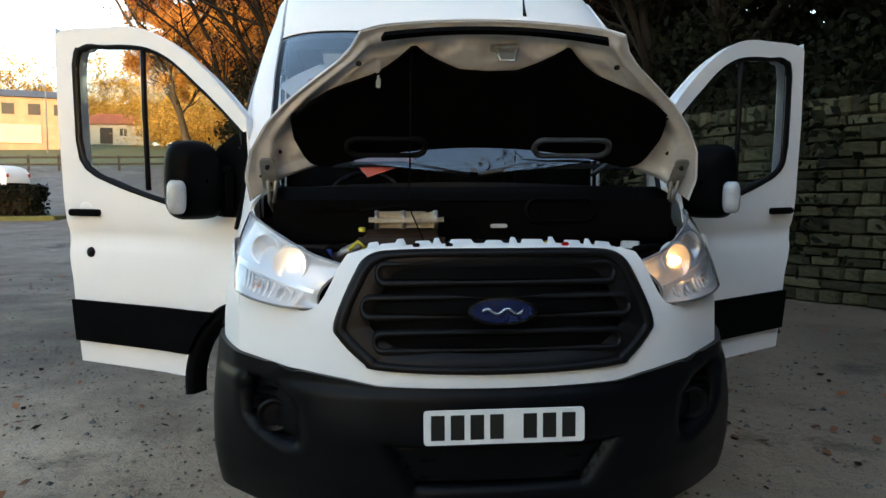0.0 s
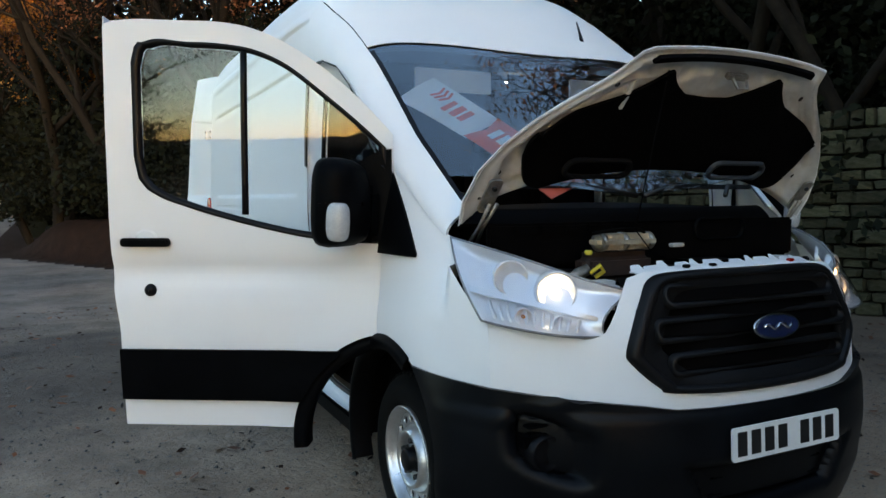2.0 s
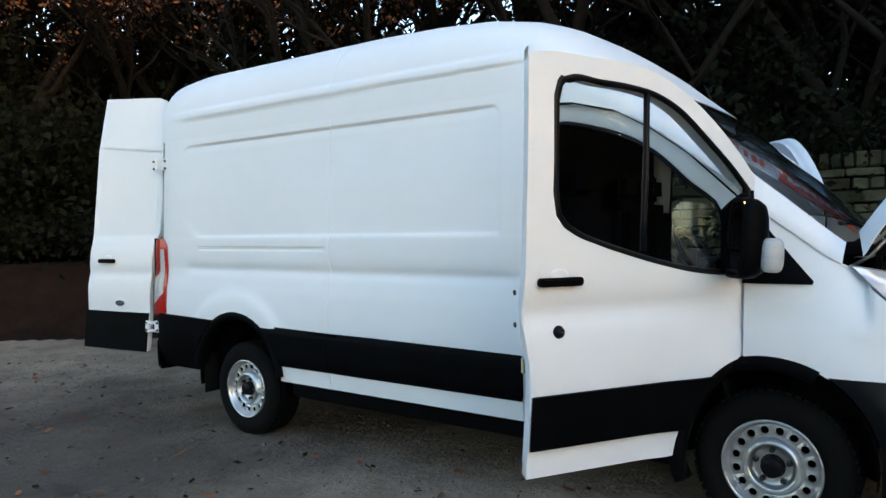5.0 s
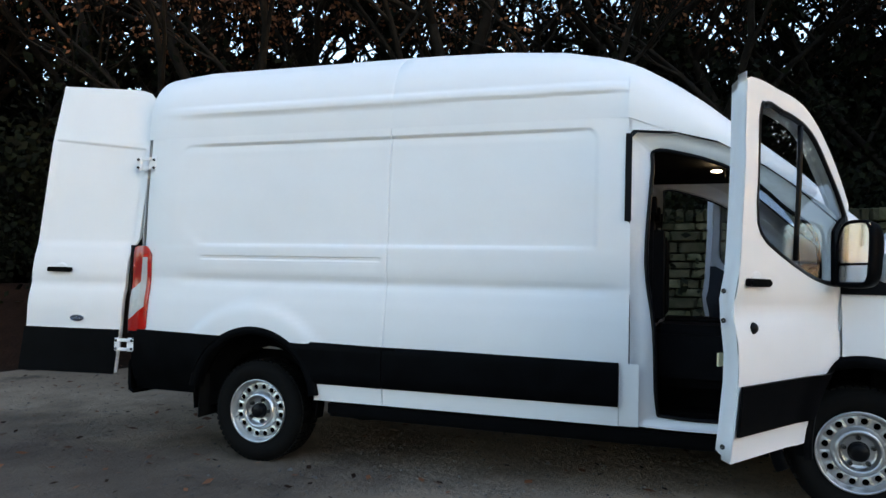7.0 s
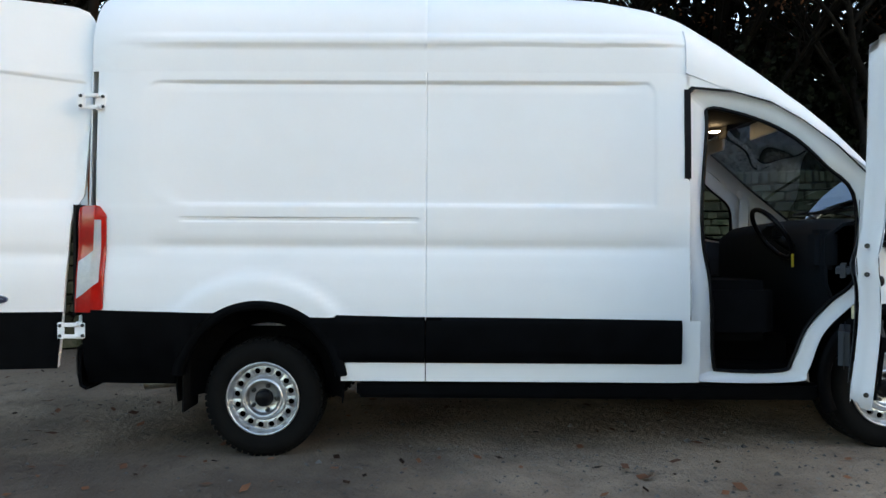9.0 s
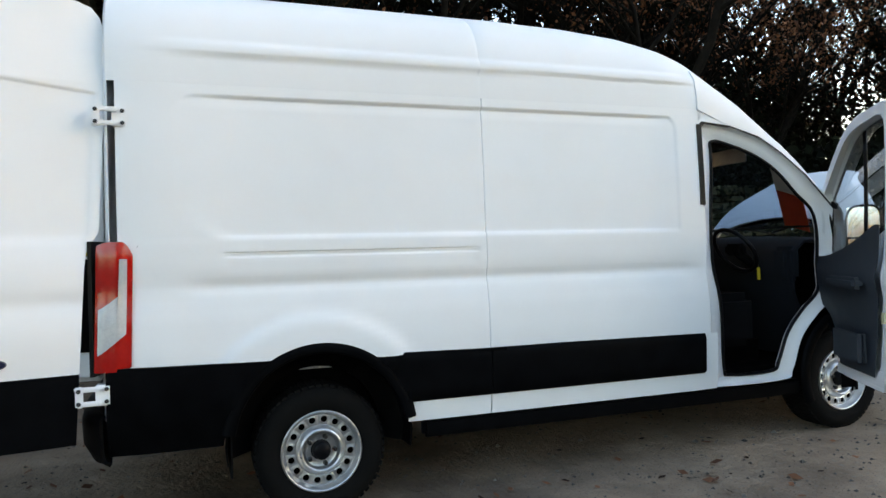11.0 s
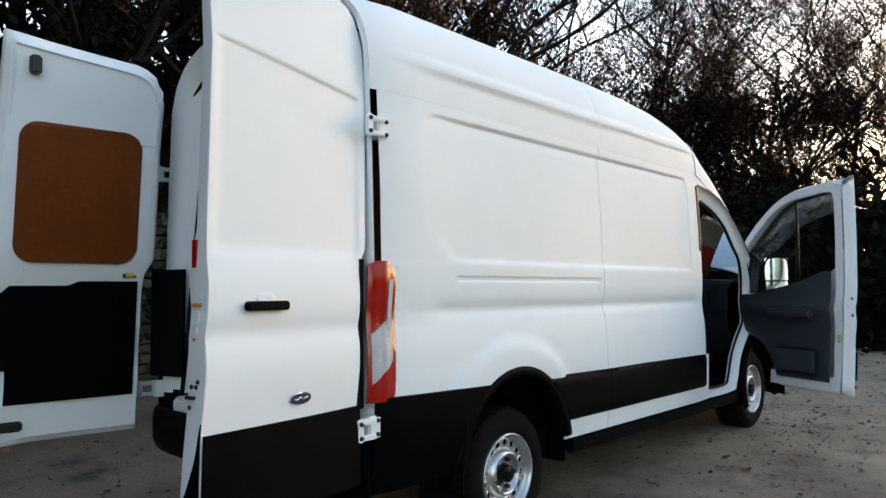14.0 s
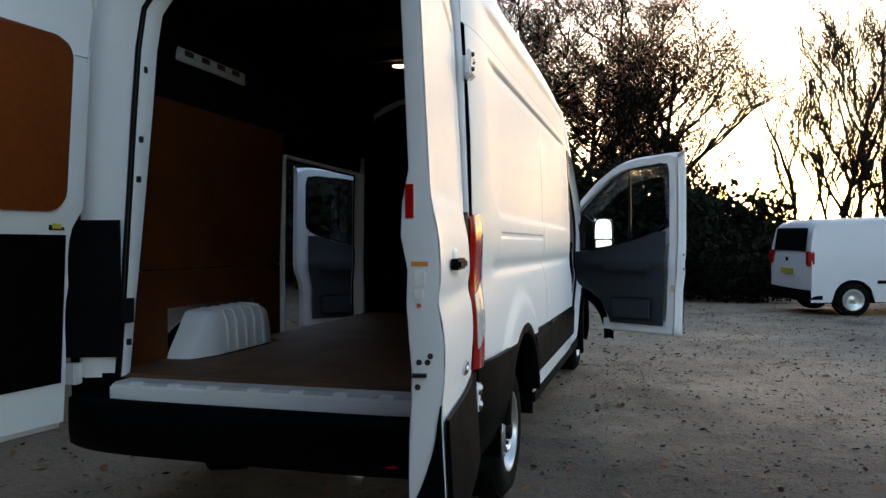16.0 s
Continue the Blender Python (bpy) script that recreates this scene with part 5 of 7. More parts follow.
def oval_badge(w, h, parent, m):
    q = [(w / 2 * math.cos(a), h / 2 * math.sin(a)) for a in np.linspace(0, 2 * math.pi, 32, endpoint=False)]
    b = part("badge", prism(q, 0.010, 0.003), CHROME, parent, "oval chrome-rimmed dark blue badge", m=m)
    part("badge_field", prism([(x * 0.9, y * 0.84) for x, y in q], 0.0125, 0.001), BLUEBADGE, b)
    pts = [(w * (-0.30 + 0.6 * t), h * (0.10 * math.sin(t * 13)), 0.0135) for t in np.linspace(0, 1, 14)]
    V, F = tube(pts, [h * 0.05] * 14, 5)
    soup("badge_scroll", V, F, CHROME, b, "", True)
    return b


oval_badge(0.225, 0.090, grille, pose(0, nose_y(0, 1.0) - 0.028, 1.0, 80, 0, 0))

# ---- headlights ----
for s in (-1, 1):
    A, B, C, D = (Vector(p) for p in ((0.898, 0.708, 1.297), (0.918, 0.445, 1.030), (0.640, nose_y(0.640, 0.985) - 0.004, 0.985), (0.535, nose_y(0.535, 1.13), 1.130)))
    nu, nv = 17, 13

    def lamp_point(u, v, depth=0.0):
        vv = v
        p = (A * (1 - u) + D * u) * vv + (B * (1 - u) + C * u) * (1 - vv)
        bulge = math.sin(math.pi * u) ** 0.7
        rnd = 0.05 * (max(u - 0.78, 0) / 0.22) ** 1.5 * (2 * v - 1) ** 2
        p = p + Vector((0.034 * bulge - rnd, -0.05 * bulge, 0.012 * math.sin(math.pi * u) * v)) + Vector((0.020, 0.0, 0.0)) * math.sin(math.pi * v) * (1 - u) ** 2
        n = Vector((0.55, -0.80, 0.15)).normalized()
        p = p - n * depth
        return (s * p.x, p.y, p.z)

    light = lowered(shell("headlight", [[lamp_point(u, v, 0.004 + 0.042 * min(1, 7 * min(u, 1 - u, v, 1 - v))) for v in np.linspace(0, 1, nv)] for u in np.linspace(0, 1, nu)], LAMPSHELL, van, "clear headlight, glowing warm" if s > 0 else "clear headlight, lit and glowing warm", 0.004, flip=(s < 0)))
    lens = shell("lens", [[lamp_point(u, v, -0.004) for v in np.linspace(0, 1, nv)] for u in np.linspace(0, 1, nu)], LENS, light, "", 0.004, flip=(s < 0))
    lens.visible_shadow = False
    rim_pts = [lamp_point(u, v, 0.0) for u, v in [(k / 12, 1) for k in range(13)] + [(1, 1 - k / 6) for k in range(1, 7)] + [(1 - k / 12, 0) for k in range(1, 13)] + [(0, k / 6) for k in range(1, 7)]]
    V, F = tube(rim_pts, 0.0045, 6, False)
    soup("lamp_rim", V, F, SEAM, light, "", True)
    P = [[lamp_point(u, v, d) for v in (0.34, 0.38, 0.42)] for u, d in zip(np.linspace(0.05, 0.95, 15), [0.02] * 15)]
    shell("divider", P, LAMPSHELL, light, "", 0.012, flip=(s < 0))
    for u, v, r, mt, nm in ((0.66, 0.66, 0.066, LAMPWHITE if s < 0 else LAMPGLOW, "main_lamp"), (0.37, 0.68, 0.056, None, "side_lamp"), (0.42, 0.18, 0.028, AMBER, "turn_lamp"), (0.72, 0.18, 0.028, None, "lower_lamp")):
        c = Vector(lamp_point(u, v, 0.022))
        n = Vector((s * 0.42, -0.90, 0.08)).normalized()
        turn = n.to_track_quat("-Y", "Z").to_matrix().to_4x4()
        V, F = lathe([(0.030, 0.004), (0.027, r * 0.3), (0.017, r * 0.62), (0.002, r * 0.92), (-0.006, r), (0.0, r * 1.06), (0.03, r * 1.08)], 28, "y")
        soup(nm, [c + turn @ Vector(p) for p in V], F, LAMPSHELL, light, "", True)
        if mt:
            V, F = lathe([(-0.004, 0.001), (-0.002, r * 0.2), (0.010, r * 0.26), (0.03, r * 0.26)], 14, "y")
            soup("bulb", [c + turn @ Vector(p) for p in V], F, mt, light, "", True)
    # fluted strip along the foot of the lamp
    for k in range(11):
        u = 0.16 + 0.068 * k
        V, F = tube([lamp_point(u, 0.05, 0.022), lamp_point(u, 0.16, 0.03), lamp_point(u + 0.008, 0.30, 0.026)], 0.006, 6)
        soup("flute", V, F, LAMPSHELL, light, "", True)

# ---- bonnet, standing open ----
# its own plane: u across, v from the hinges to the front edge, w out of the upper face
BON = Matrix(((1, 0, 0, 0), (0, -0.664, 0.748, 0.725), (0, 0.748, 0.664, 1.40 - NOSE_DROP), (0, 0, 0, 1)))
BW = [(0.0, 0.895), (0.10, 0.905), (0.22, 0.875), (0.33, 0.81), (0.43, 0.725), (0.52, 0.625), (0.60, 0.535), (0.66, 0.485), (0.735, 0.45)]


def bonnet_point(a, v, depth):
    """a from -1 to 1 across, v from 0 to 1 along."""
    vv = v * 0.735
    hw = lerp_table(vv, BW)
    u = a * hw
    lo = 0.19 * (1 - abs(a) ** 2.2)
    hi = 0.735 + 0.02 * (1 - a * a)
    y = lo + (hi - lo) * v
    crown = (0.075 - 0.045 * v) * (1 - a * a) - 0.02 + 0.035 * math.sin(math.pi * min(v, 1)) - 0.010 * max(v - 0.9, 0) / 0.1 - (0.07 - 0.05 * v) * max(abs(a) - 0.85, 0) / 0.15
    return (u, y, crown - depth)


aa, vv_ = np.linspace(-1, 1, 81), np.linspace(0, 1, 41)
bonnet = shell("bonnet", [[bonnet_point(a, v, 0) for v in vv_] for a in aa], PAINT, van, "white bonnet propped open, black padding under it", 0.004)
bonnet.matrix_basis = BON


def frame_depth(a, v):
    """The inner frame: deep ribs round the edge, hollow under the padding."""
    e = min(1 - abs(a), v * 1.2 + 0.04, (1 - v) * 1.2)
    d = 0.012 + 0.035 * smoothstep(0.02, 0.10, e)
    d -= 0.018 * smoothstep(0.10, 0.13, e) * (1 - smoothstep(0.17, 0.22, e))
    for ca, cv, rr in ((0.62, 0.90, 0.07), (0.72, 0.72, 0.06), (0.86, 0.34, 0.08), (0.30, 0.86, 0.10), (0.0, 0.80, 0.08)):
        d -= 0.016 * (1 - smoothstep(0.5 * rr, rr, math.hypot(abs(a) - ca, (v - cv) * 0.8)))
    return d


shell("inner_frame", [[bonnet_point(a * 0.985, 0.005 + 0.985 * v, frame_depth(a, v)) for v in vv_] for a in aa], INNER, bonnet, "primer-grey inner frame", 0.003, flip=True)
PAD_TOP = [(0.0, 0.63), (0.15, 0.645), (0.3, 0.73), (0.45, 0.82), (0.52, 0.868), (0.55, 0.86), (0.58, 0.75), (0.62, 0.675), (0.72, 0.635), (0.82, 0.60), (0.87, 0.54), (0.885, 0.50)]
PAD_LOW = [(0.0, 0.03), (0.66, 0.03), (0.72, 0.08), (0.80, 0.28), (0.86, 0.42), (0.885, 0.49)]
P = []
for a in np.linspace(-0.885, 0.885, 91):
    hi, lo = lerp_table(abs(a), PAD_TOP), lerp_table(abs(a), PAD_LOW)
    P.append([bonnet_point(a, lo + (hi - lo) * t, 0.066 + 0.008 * math.sin(math.pi * t) + 0.004 * math.sin(9 * a) * math.sin(7 * t)) for t in np.linspace(0, 1, 16)])
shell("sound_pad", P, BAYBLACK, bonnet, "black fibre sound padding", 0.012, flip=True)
for sx in (-1, 1):
    c = bonnet_point(sx * 0.40, 0.10, 0.085)
    q = rounded(0.32, 0.095, 0.046, 6)
    P = np.array([[(c[0] + x * k, c[1] + y * k2 + 0.01, c[2] - o) for k, k2, o in ((1.0, 1.0, 0.0), (0.98, 0.94, 0.014), (0.88, 0.70, 0.014), (0.86, 0.64, 0.0))] for x, y in q + q[:1]])
    shell("vent_ring", P, DARK if sx < 0 else DASH, bonnet, "", 0.003, flip=True)
    c = bonnet_point(sx * 0.83, 0.76, 0.052)
    for a, v, r in ((0.80, 0.77, 0.011), (0.86, 0.20, 0.011), (0.93, 0.12, 0.007)):
        c = bonnet_point(sx * a, v, frame_depth(a, v) + 0.004)
        V, F = lathe([(0, 0.0005), (0.0015, r)], 14, "z")
        soup("frame_hole", [(x + c[0], y + c[1], z + c[2]) for x, y, z in V], F, INK, bonnet)
    # hinge: a bolted plate at the corner and two links down to the wing
    plate_ = [bonnet_point(sx * 0.90, 0.19, 0.058), bonnet_point(sx * 0.90, 0.08, 0.062)]
    hinge = part("hinge", prism(rounded(0.055, 0.15, 0.015), 0.012, 0.003), ALLOY, bonnet, "galvanised hinge arm", m=Matrix.Translation((Vector(plate_[0]) + Vector(plate_[1])) / 2 + Vector((0, 0, -0.012))))
    for dy in (-0.045, 0.04):
        V, F = lathe([(-0.010, 0.001), (-0.010, 0.008), (0.0, 0.010)], 8, "z")
        soup("hinge_bolt", V, F, INK, hinge, m=Matrix.Translation((0, dy, 0)))
    base = BON.inverted() @ Vector((sx * 0.80, 0.74, 1.275 - NOSE_DROP))
    for o in (0.0, 0.03):
        at = Vector(plate_[1]) + Vector((-sx * o, 0.02, -0.02))
        V, F = tube([at, at.lerp(base, 0.5) + Vector((sx * 0.01, 0, -0.02)), base + Vector((-sx * o, 0, 0))], 0.008, 6)
        soup("hinge_link", V, F, ALLOY, bonnet, "", True)
P = [[bonnet_point(a, 0.925 + 0.04 * k, 0.05) for k in (0, 1)] for a in np.linspace(-0.80, 0.84, 24)]
shell("front_seal", P, BAYBLACK, bonnet, "black rubber front seal", 0.016, flip=True)
c = bonnet_point(0.08, 0.84, 0.055)
boxed("latch", (c[0] - 0.05, c[0] + 0.05, c[1] - 0.012, c[1] + 0.012, c[2] - 0.025, c[2]), ALLOY, bonnet, bevel=0.004)
V, F = tube([(c[0] - 0.03, c[1], c[2] - 0.02), (c[0] - 0.02, c[1] - 0.02, c[2] - 0.06), (c[0] + 0.03, c[1] - 0.02, c[2] - 0.06), (c[0] + 0.04, c[1], c[2] - 0.02)], 0.006, 6)
soup("latch_loop", V, F, ALLOY, bonnet, "", True)
c = bonnet_point(-0.62, 0.70, 0.055)
boxed("stay_clip", (c[0] - 0.008, c[0] + 0.008, c[1] - 0.07, c[1] + 0.05, c[2] - 0.01, c[2] + 0.01), INNER, bonnet, bevel=0.004)
top = BON @ Vector(bonnet_point(-0.55, 0.86, 0.05))
pipe("stay_rod", [top, (-0.28, 0.42, 1.32 - NOSE_DROP), (-0.20, 0.30, 1.13 - NOSE_DROP)], 0.003, BAYBLACK, van, "thin black bonnet stay")

# ---- engine bay ----
bay = empty("engine_bay", Matrix.Translation((0, 0, -NOSE_DROP)))
bay.parent = van
bay["label"] = "dark engine bay with pipes, covers and filler caps"
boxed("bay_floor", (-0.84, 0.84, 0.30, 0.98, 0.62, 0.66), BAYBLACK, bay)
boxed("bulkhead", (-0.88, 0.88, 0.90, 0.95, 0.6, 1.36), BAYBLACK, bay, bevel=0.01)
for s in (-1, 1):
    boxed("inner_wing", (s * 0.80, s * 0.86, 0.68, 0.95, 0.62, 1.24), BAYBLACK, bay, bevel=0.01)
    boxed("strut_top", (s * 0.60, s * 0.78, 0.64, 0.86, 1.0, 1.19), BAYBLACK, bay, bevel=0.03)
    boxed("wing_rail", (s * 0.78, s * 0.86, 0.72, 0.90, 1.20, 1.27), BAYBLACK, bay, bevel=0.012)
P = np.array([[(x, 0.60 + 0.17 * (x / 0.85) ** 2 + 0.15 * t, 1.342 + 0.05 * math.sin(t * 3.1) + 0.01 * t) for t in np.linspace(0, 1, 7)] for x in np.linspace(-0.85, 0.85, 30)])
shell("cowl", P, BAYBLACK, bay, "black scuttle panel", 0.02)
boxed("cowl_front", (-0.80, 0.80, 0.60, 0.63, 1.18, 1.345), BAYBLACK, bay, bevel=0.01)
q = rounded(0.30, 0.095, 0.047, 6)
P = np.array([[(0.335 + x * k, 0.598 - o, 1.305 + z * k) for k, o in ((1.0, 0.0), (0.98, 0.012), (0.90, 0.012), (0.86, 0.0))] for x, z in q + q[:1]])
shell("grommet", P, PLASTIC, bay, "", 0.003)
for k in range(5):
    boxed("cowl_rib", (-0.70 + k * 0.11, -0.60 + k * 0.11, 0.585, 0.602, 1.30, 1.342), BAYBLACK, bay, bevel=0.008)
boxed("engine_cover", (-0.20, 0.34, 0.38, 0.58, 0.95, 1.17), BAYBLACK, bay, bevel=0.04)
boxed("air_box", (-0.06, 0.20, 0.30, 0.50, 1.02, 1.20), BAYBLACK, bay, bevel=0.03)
pipe_ = boxed("charge_pipe", (-0.43, -0.15, 0.43, 0.52, 1.245, 1.305), BEIGE, bay, "pale cast pipe with clamps", bevel=0.022, seg=4)
for x in (-0.40, -0.30, -0.18):
    V, F = lathe([(-0.008, 0.030), (-0.008, 0.044), (0.008, 0.044), (0.008, 0.030)], 18)
    soup("clamp", [(x0 + x, y0 + 0.475, z0 * 0.8 + 1.275) for x0, y0, z0 in V], F, ALLOY, pipe_, "", True)
boxed("charge_cooler", (-0.47, -0.14, 0.46, 0.56, 1.12, 1.235), RUSTY, bay, "rusty brown cast body under the pipe", bevel=0.03, seg=3)
boxed("battery_cover", (-0.74, -0.50, 0.52, 0.72, 1.06, 1.17), RUSTY, bay, "dusty dark brown cover", bevel=0.02)
V, F = lathe([(0, 0.001), (0.0, 0.012), (-0.006, 0.015), (-0.016, 0.012)], 14, "z")
soup("oil_cap", [(x - 0.455, y + 0.47, z + 1.247) for x, y, z in V], F, YELLOW, bay, "yellow filler cap", True)
pipe("vacuum_line", [(-0.46, 0.44, 1.31), (-0.34, 0.42, 1.325), (-0.24, 0.44, 1.32), (-0.12, 0.50, 1.27)], 0.006, BAYBLACK, pipe_)
V, F = tube([(-0.46, 0.46, 1.18), (-0.52, 0.48, 1.15), (-0.60, 0.55, 1.1)], [0.02, 0.025, 0.03], 10)
soup("coolant_pipe", V, F, ALLOY, bay, "", True)
boxed("washer_tank", (-0.50, -0.40, 0.34, 0.44, 1.04, 1.145), INNER, bay, bevel=0.02)
V, F = lathe([(0, 0.001), (0.0, 0.032), (-0.03, 0.034)], 16, "z")
soup("washer_cap", [(x - 0.60, y + 0.46, z + 1.165) for x, y, z in V], F, BLUECAP, bay, "blue filler cap", True)
V, F = lathe([(0, 0.001), (0.0, 0.036), (-0.025, 0.038)], 18, "z")
soup("coolant_cap", [(x + 0.59, y + 0.50, z + 1.185) for x, y, z in V], F, INNER, bay, "pale grey filler cap", True)
boxed("coolant_tank", (0.48, 0.70, 0.40, 0.60, 1.0, 1.15), DARK, bay, bevel=0.03)
boxed("dipstick", (0.20, 0.212, 0.30, 0.31, 1.14, 1.205), YELLOW, bay, bevel=0.003)
V, F = tube([(-0.50, 0.40, 1.17), (-0.47, 0.385, 1.20), (-0.44, 0.40, 1.175), (-0.47, 0.41, 1.155)], 0.008, 6)
soup("tow_loop", V, F, YELLOW, bay, "", True)
boxed("fuse_clip", (0.05, 0.115, 0.57, 0.60, 1.235, 1.25), INNER, bay, bevel=0.004)
for k, (x0, y0, x1, y1) in enumerate(((-0.7, 0.55, -0.3, 0.42), (0.6, 0.6, 0.25, 0.4), (-0.55, 0.62, 0.5, 0.60), (0.75, 0.5, 0.5, 0.35), (-0.75, 0.45, -0.52, 0.36))):
    pipe("hose", [(x0, y0, 1.08), ((2 * x0 + x1) / 3, (2 * y0 + y1) / 3 - 0.02, 1.17), ((x0 + 2 * x1) / 3, (y0 + 2 * y1) / 3 + 0.02, 1.16), (x1, y1, 1.06)], 0.016, BAYBLACK, bay)

# wipers
for x0, x1, yb, nm in ((-0.02, -0.56, 0.77, "wiper"), (0.02, 0.46, 0.77, "wiper"), (0.50, 0.66, 0.78, "wiper")):
    z0 = 1.455 - NOSE_DROP
    w = pipe(nm, [(x0, yb - 0.06, z0 - 0.01), ((x0 + x1) / 2, yb, z0 + 0.035), (x1, yb + 0.02, z0 + 0.03)], 0.011, INK, van, "black wiper")
    boxed("blade", (min(x0, x1) - 0.02, max(x0, x1) + 0.08, yb + 0.005, yb + 0.02, z0 + 0.018, z0 + 0.04), INK, w, bevel=0.003)

# banner behind the windscreen: plain shapes in its colours
def glass_z(x, y):
    """The windscreen's height over (x, y)."""
    ze, zc, we = lerp_table(y, EDGE) - drop(y), lerp_table(y, CROWN) - drop(y), lerp_table(y, EDGEX)
    c = min(abs(x) / we, 1.0) ** 1.3
    return ze + (zc - ze) * math.sqrt(max(1 - c * c, 0.0))


def banner(u, v, off):
    x, y = -0.655 + 0.42 * u - 0.20 * v, 1.36 - 0.57 * u - 0.055 * v
    return (x, y, glass_z(x, y) - 0.030 + off)


ban = shell("banner", [[banner(u, v, 0) for v in np.linspace(0, 1, 8)] for u in np.linspace(0, 0.47, 12)], SIGNWHITE, van, "white and orange-red sales banner inside the windscreen", 0.004)
shell("banner_red", [[banner(u + (0.035 * (1 - abs(2 * v - 1)) if u < 0.46 else 0), v, 0.003) for v in np.linspace(0, 1, 9)] for u in np.linspace(0.45, 1.0, 14)], SIGNRED, ban, "orange-red half of the banner", 0.003)
for k in range(3):
    u0 = 0.10 + 0.03 * k
    shell("chevron", [[banner(u + 0.02 * (1 - abs(2 * v - 1)), 0.12 + 0.40 * v, 0.006) for v in np.linspace(0, 1, 5)] for u in (u0, u0 + 0.015)], SIGNRED, ban, "", 0.002)
for k, w in enumerate((0.03, 0.04, 0.035)):
    shell("logo_bar", [[banner(u, 0.30 + 0.40 * v, 0.006) for v in (0, 1)] for u in (0.22 + 0.055 * k, 0.22 + 0.055 * k + w)], SIGNRED, ban, "", 0.002)
for k in range(7):
    shell("logo_bar", [[banner(u, 0.32 + 0.36 * v, 0.010) for v in (0, 1)] for u in (0.53 + 0.055 * k, 0.565 + 0.055 * k)], SIGNWHITE, ban, "", 0.002)

# ---- cab doors ----
D_TOP = [(-0.10, 1.66), (0.0, 1.765), (0.2, 1.935), (0.38, 2.045), (0.5, 2.092), (0.62, 2.115), (0.80, 2.125), (1.10, 2.13), (1.14, 2.125), (1.16, 2.112)]
STRETCH = lambda t: [(x if x < 0.5 else 0.5 + (x - 0.5) * 1.225, z) for x, z in t]
W_LOW = STRETCH([(-0.075, 1.215), (0.10, 1.22), (0.30, 1.244), (0.45, 1.275), (0.60, 1.318), (0.75, 1.372), (0.85, 1.418), (0.90, 1.462), (0.925, 1.52), (0.935, 1.60)])
W_TOP = STRETCH([(-0.075, 1.60), (0.0, 1.67), (0.20, 1.835), (0.35, 1.945), (0.48, 2.002), (0.60, 2.028), (0.72, 2.038), (0.88, 2.04), (0.92, 2.015), (0.935, 1.95)])


def curve(x, table):
    """The table as a smooth curve through its points."""
    xs_, zs_ = np.array(table).T
    m_ = np.gradient(zs_, xs_)
    i = int(np.clip(np.searchsorted(xs_, x) - 1, 0, len(xs_) - 2))
    h = xs_[i + 1] - xs_[i]
    t = min(max((x - xs_[i]) / h, 0.0), 1.0)
    return float((2 * t ** 3 - 3 * t * t + 1) * zs_[i] + (t ** 3 - 2 * t * t + t) * h * m_[i] + (3 * t * t - 2 * t ** 3) * zs_[i + 1] + (t ** 3 - t * t) * h * m_[i + 1])


def door_out(z, x):
    o = lerp_table(z, SIDE) - 1.02 + 0.06 * (z - 0.45)
    o -= 0.014 * math.exp(-((z - 1.09) / 0.05) ** 2) * smoothstep(-0.1, 0.3, x)
    d = math.hypot(x + 0.10, z - 0.38)
    return o + 0.012 * (1 - smoothstep(0.50, 0.64, d))


def door_low(x):
    return max(0.425, circle_z(x, (-0.10, 0.38), 0.46))


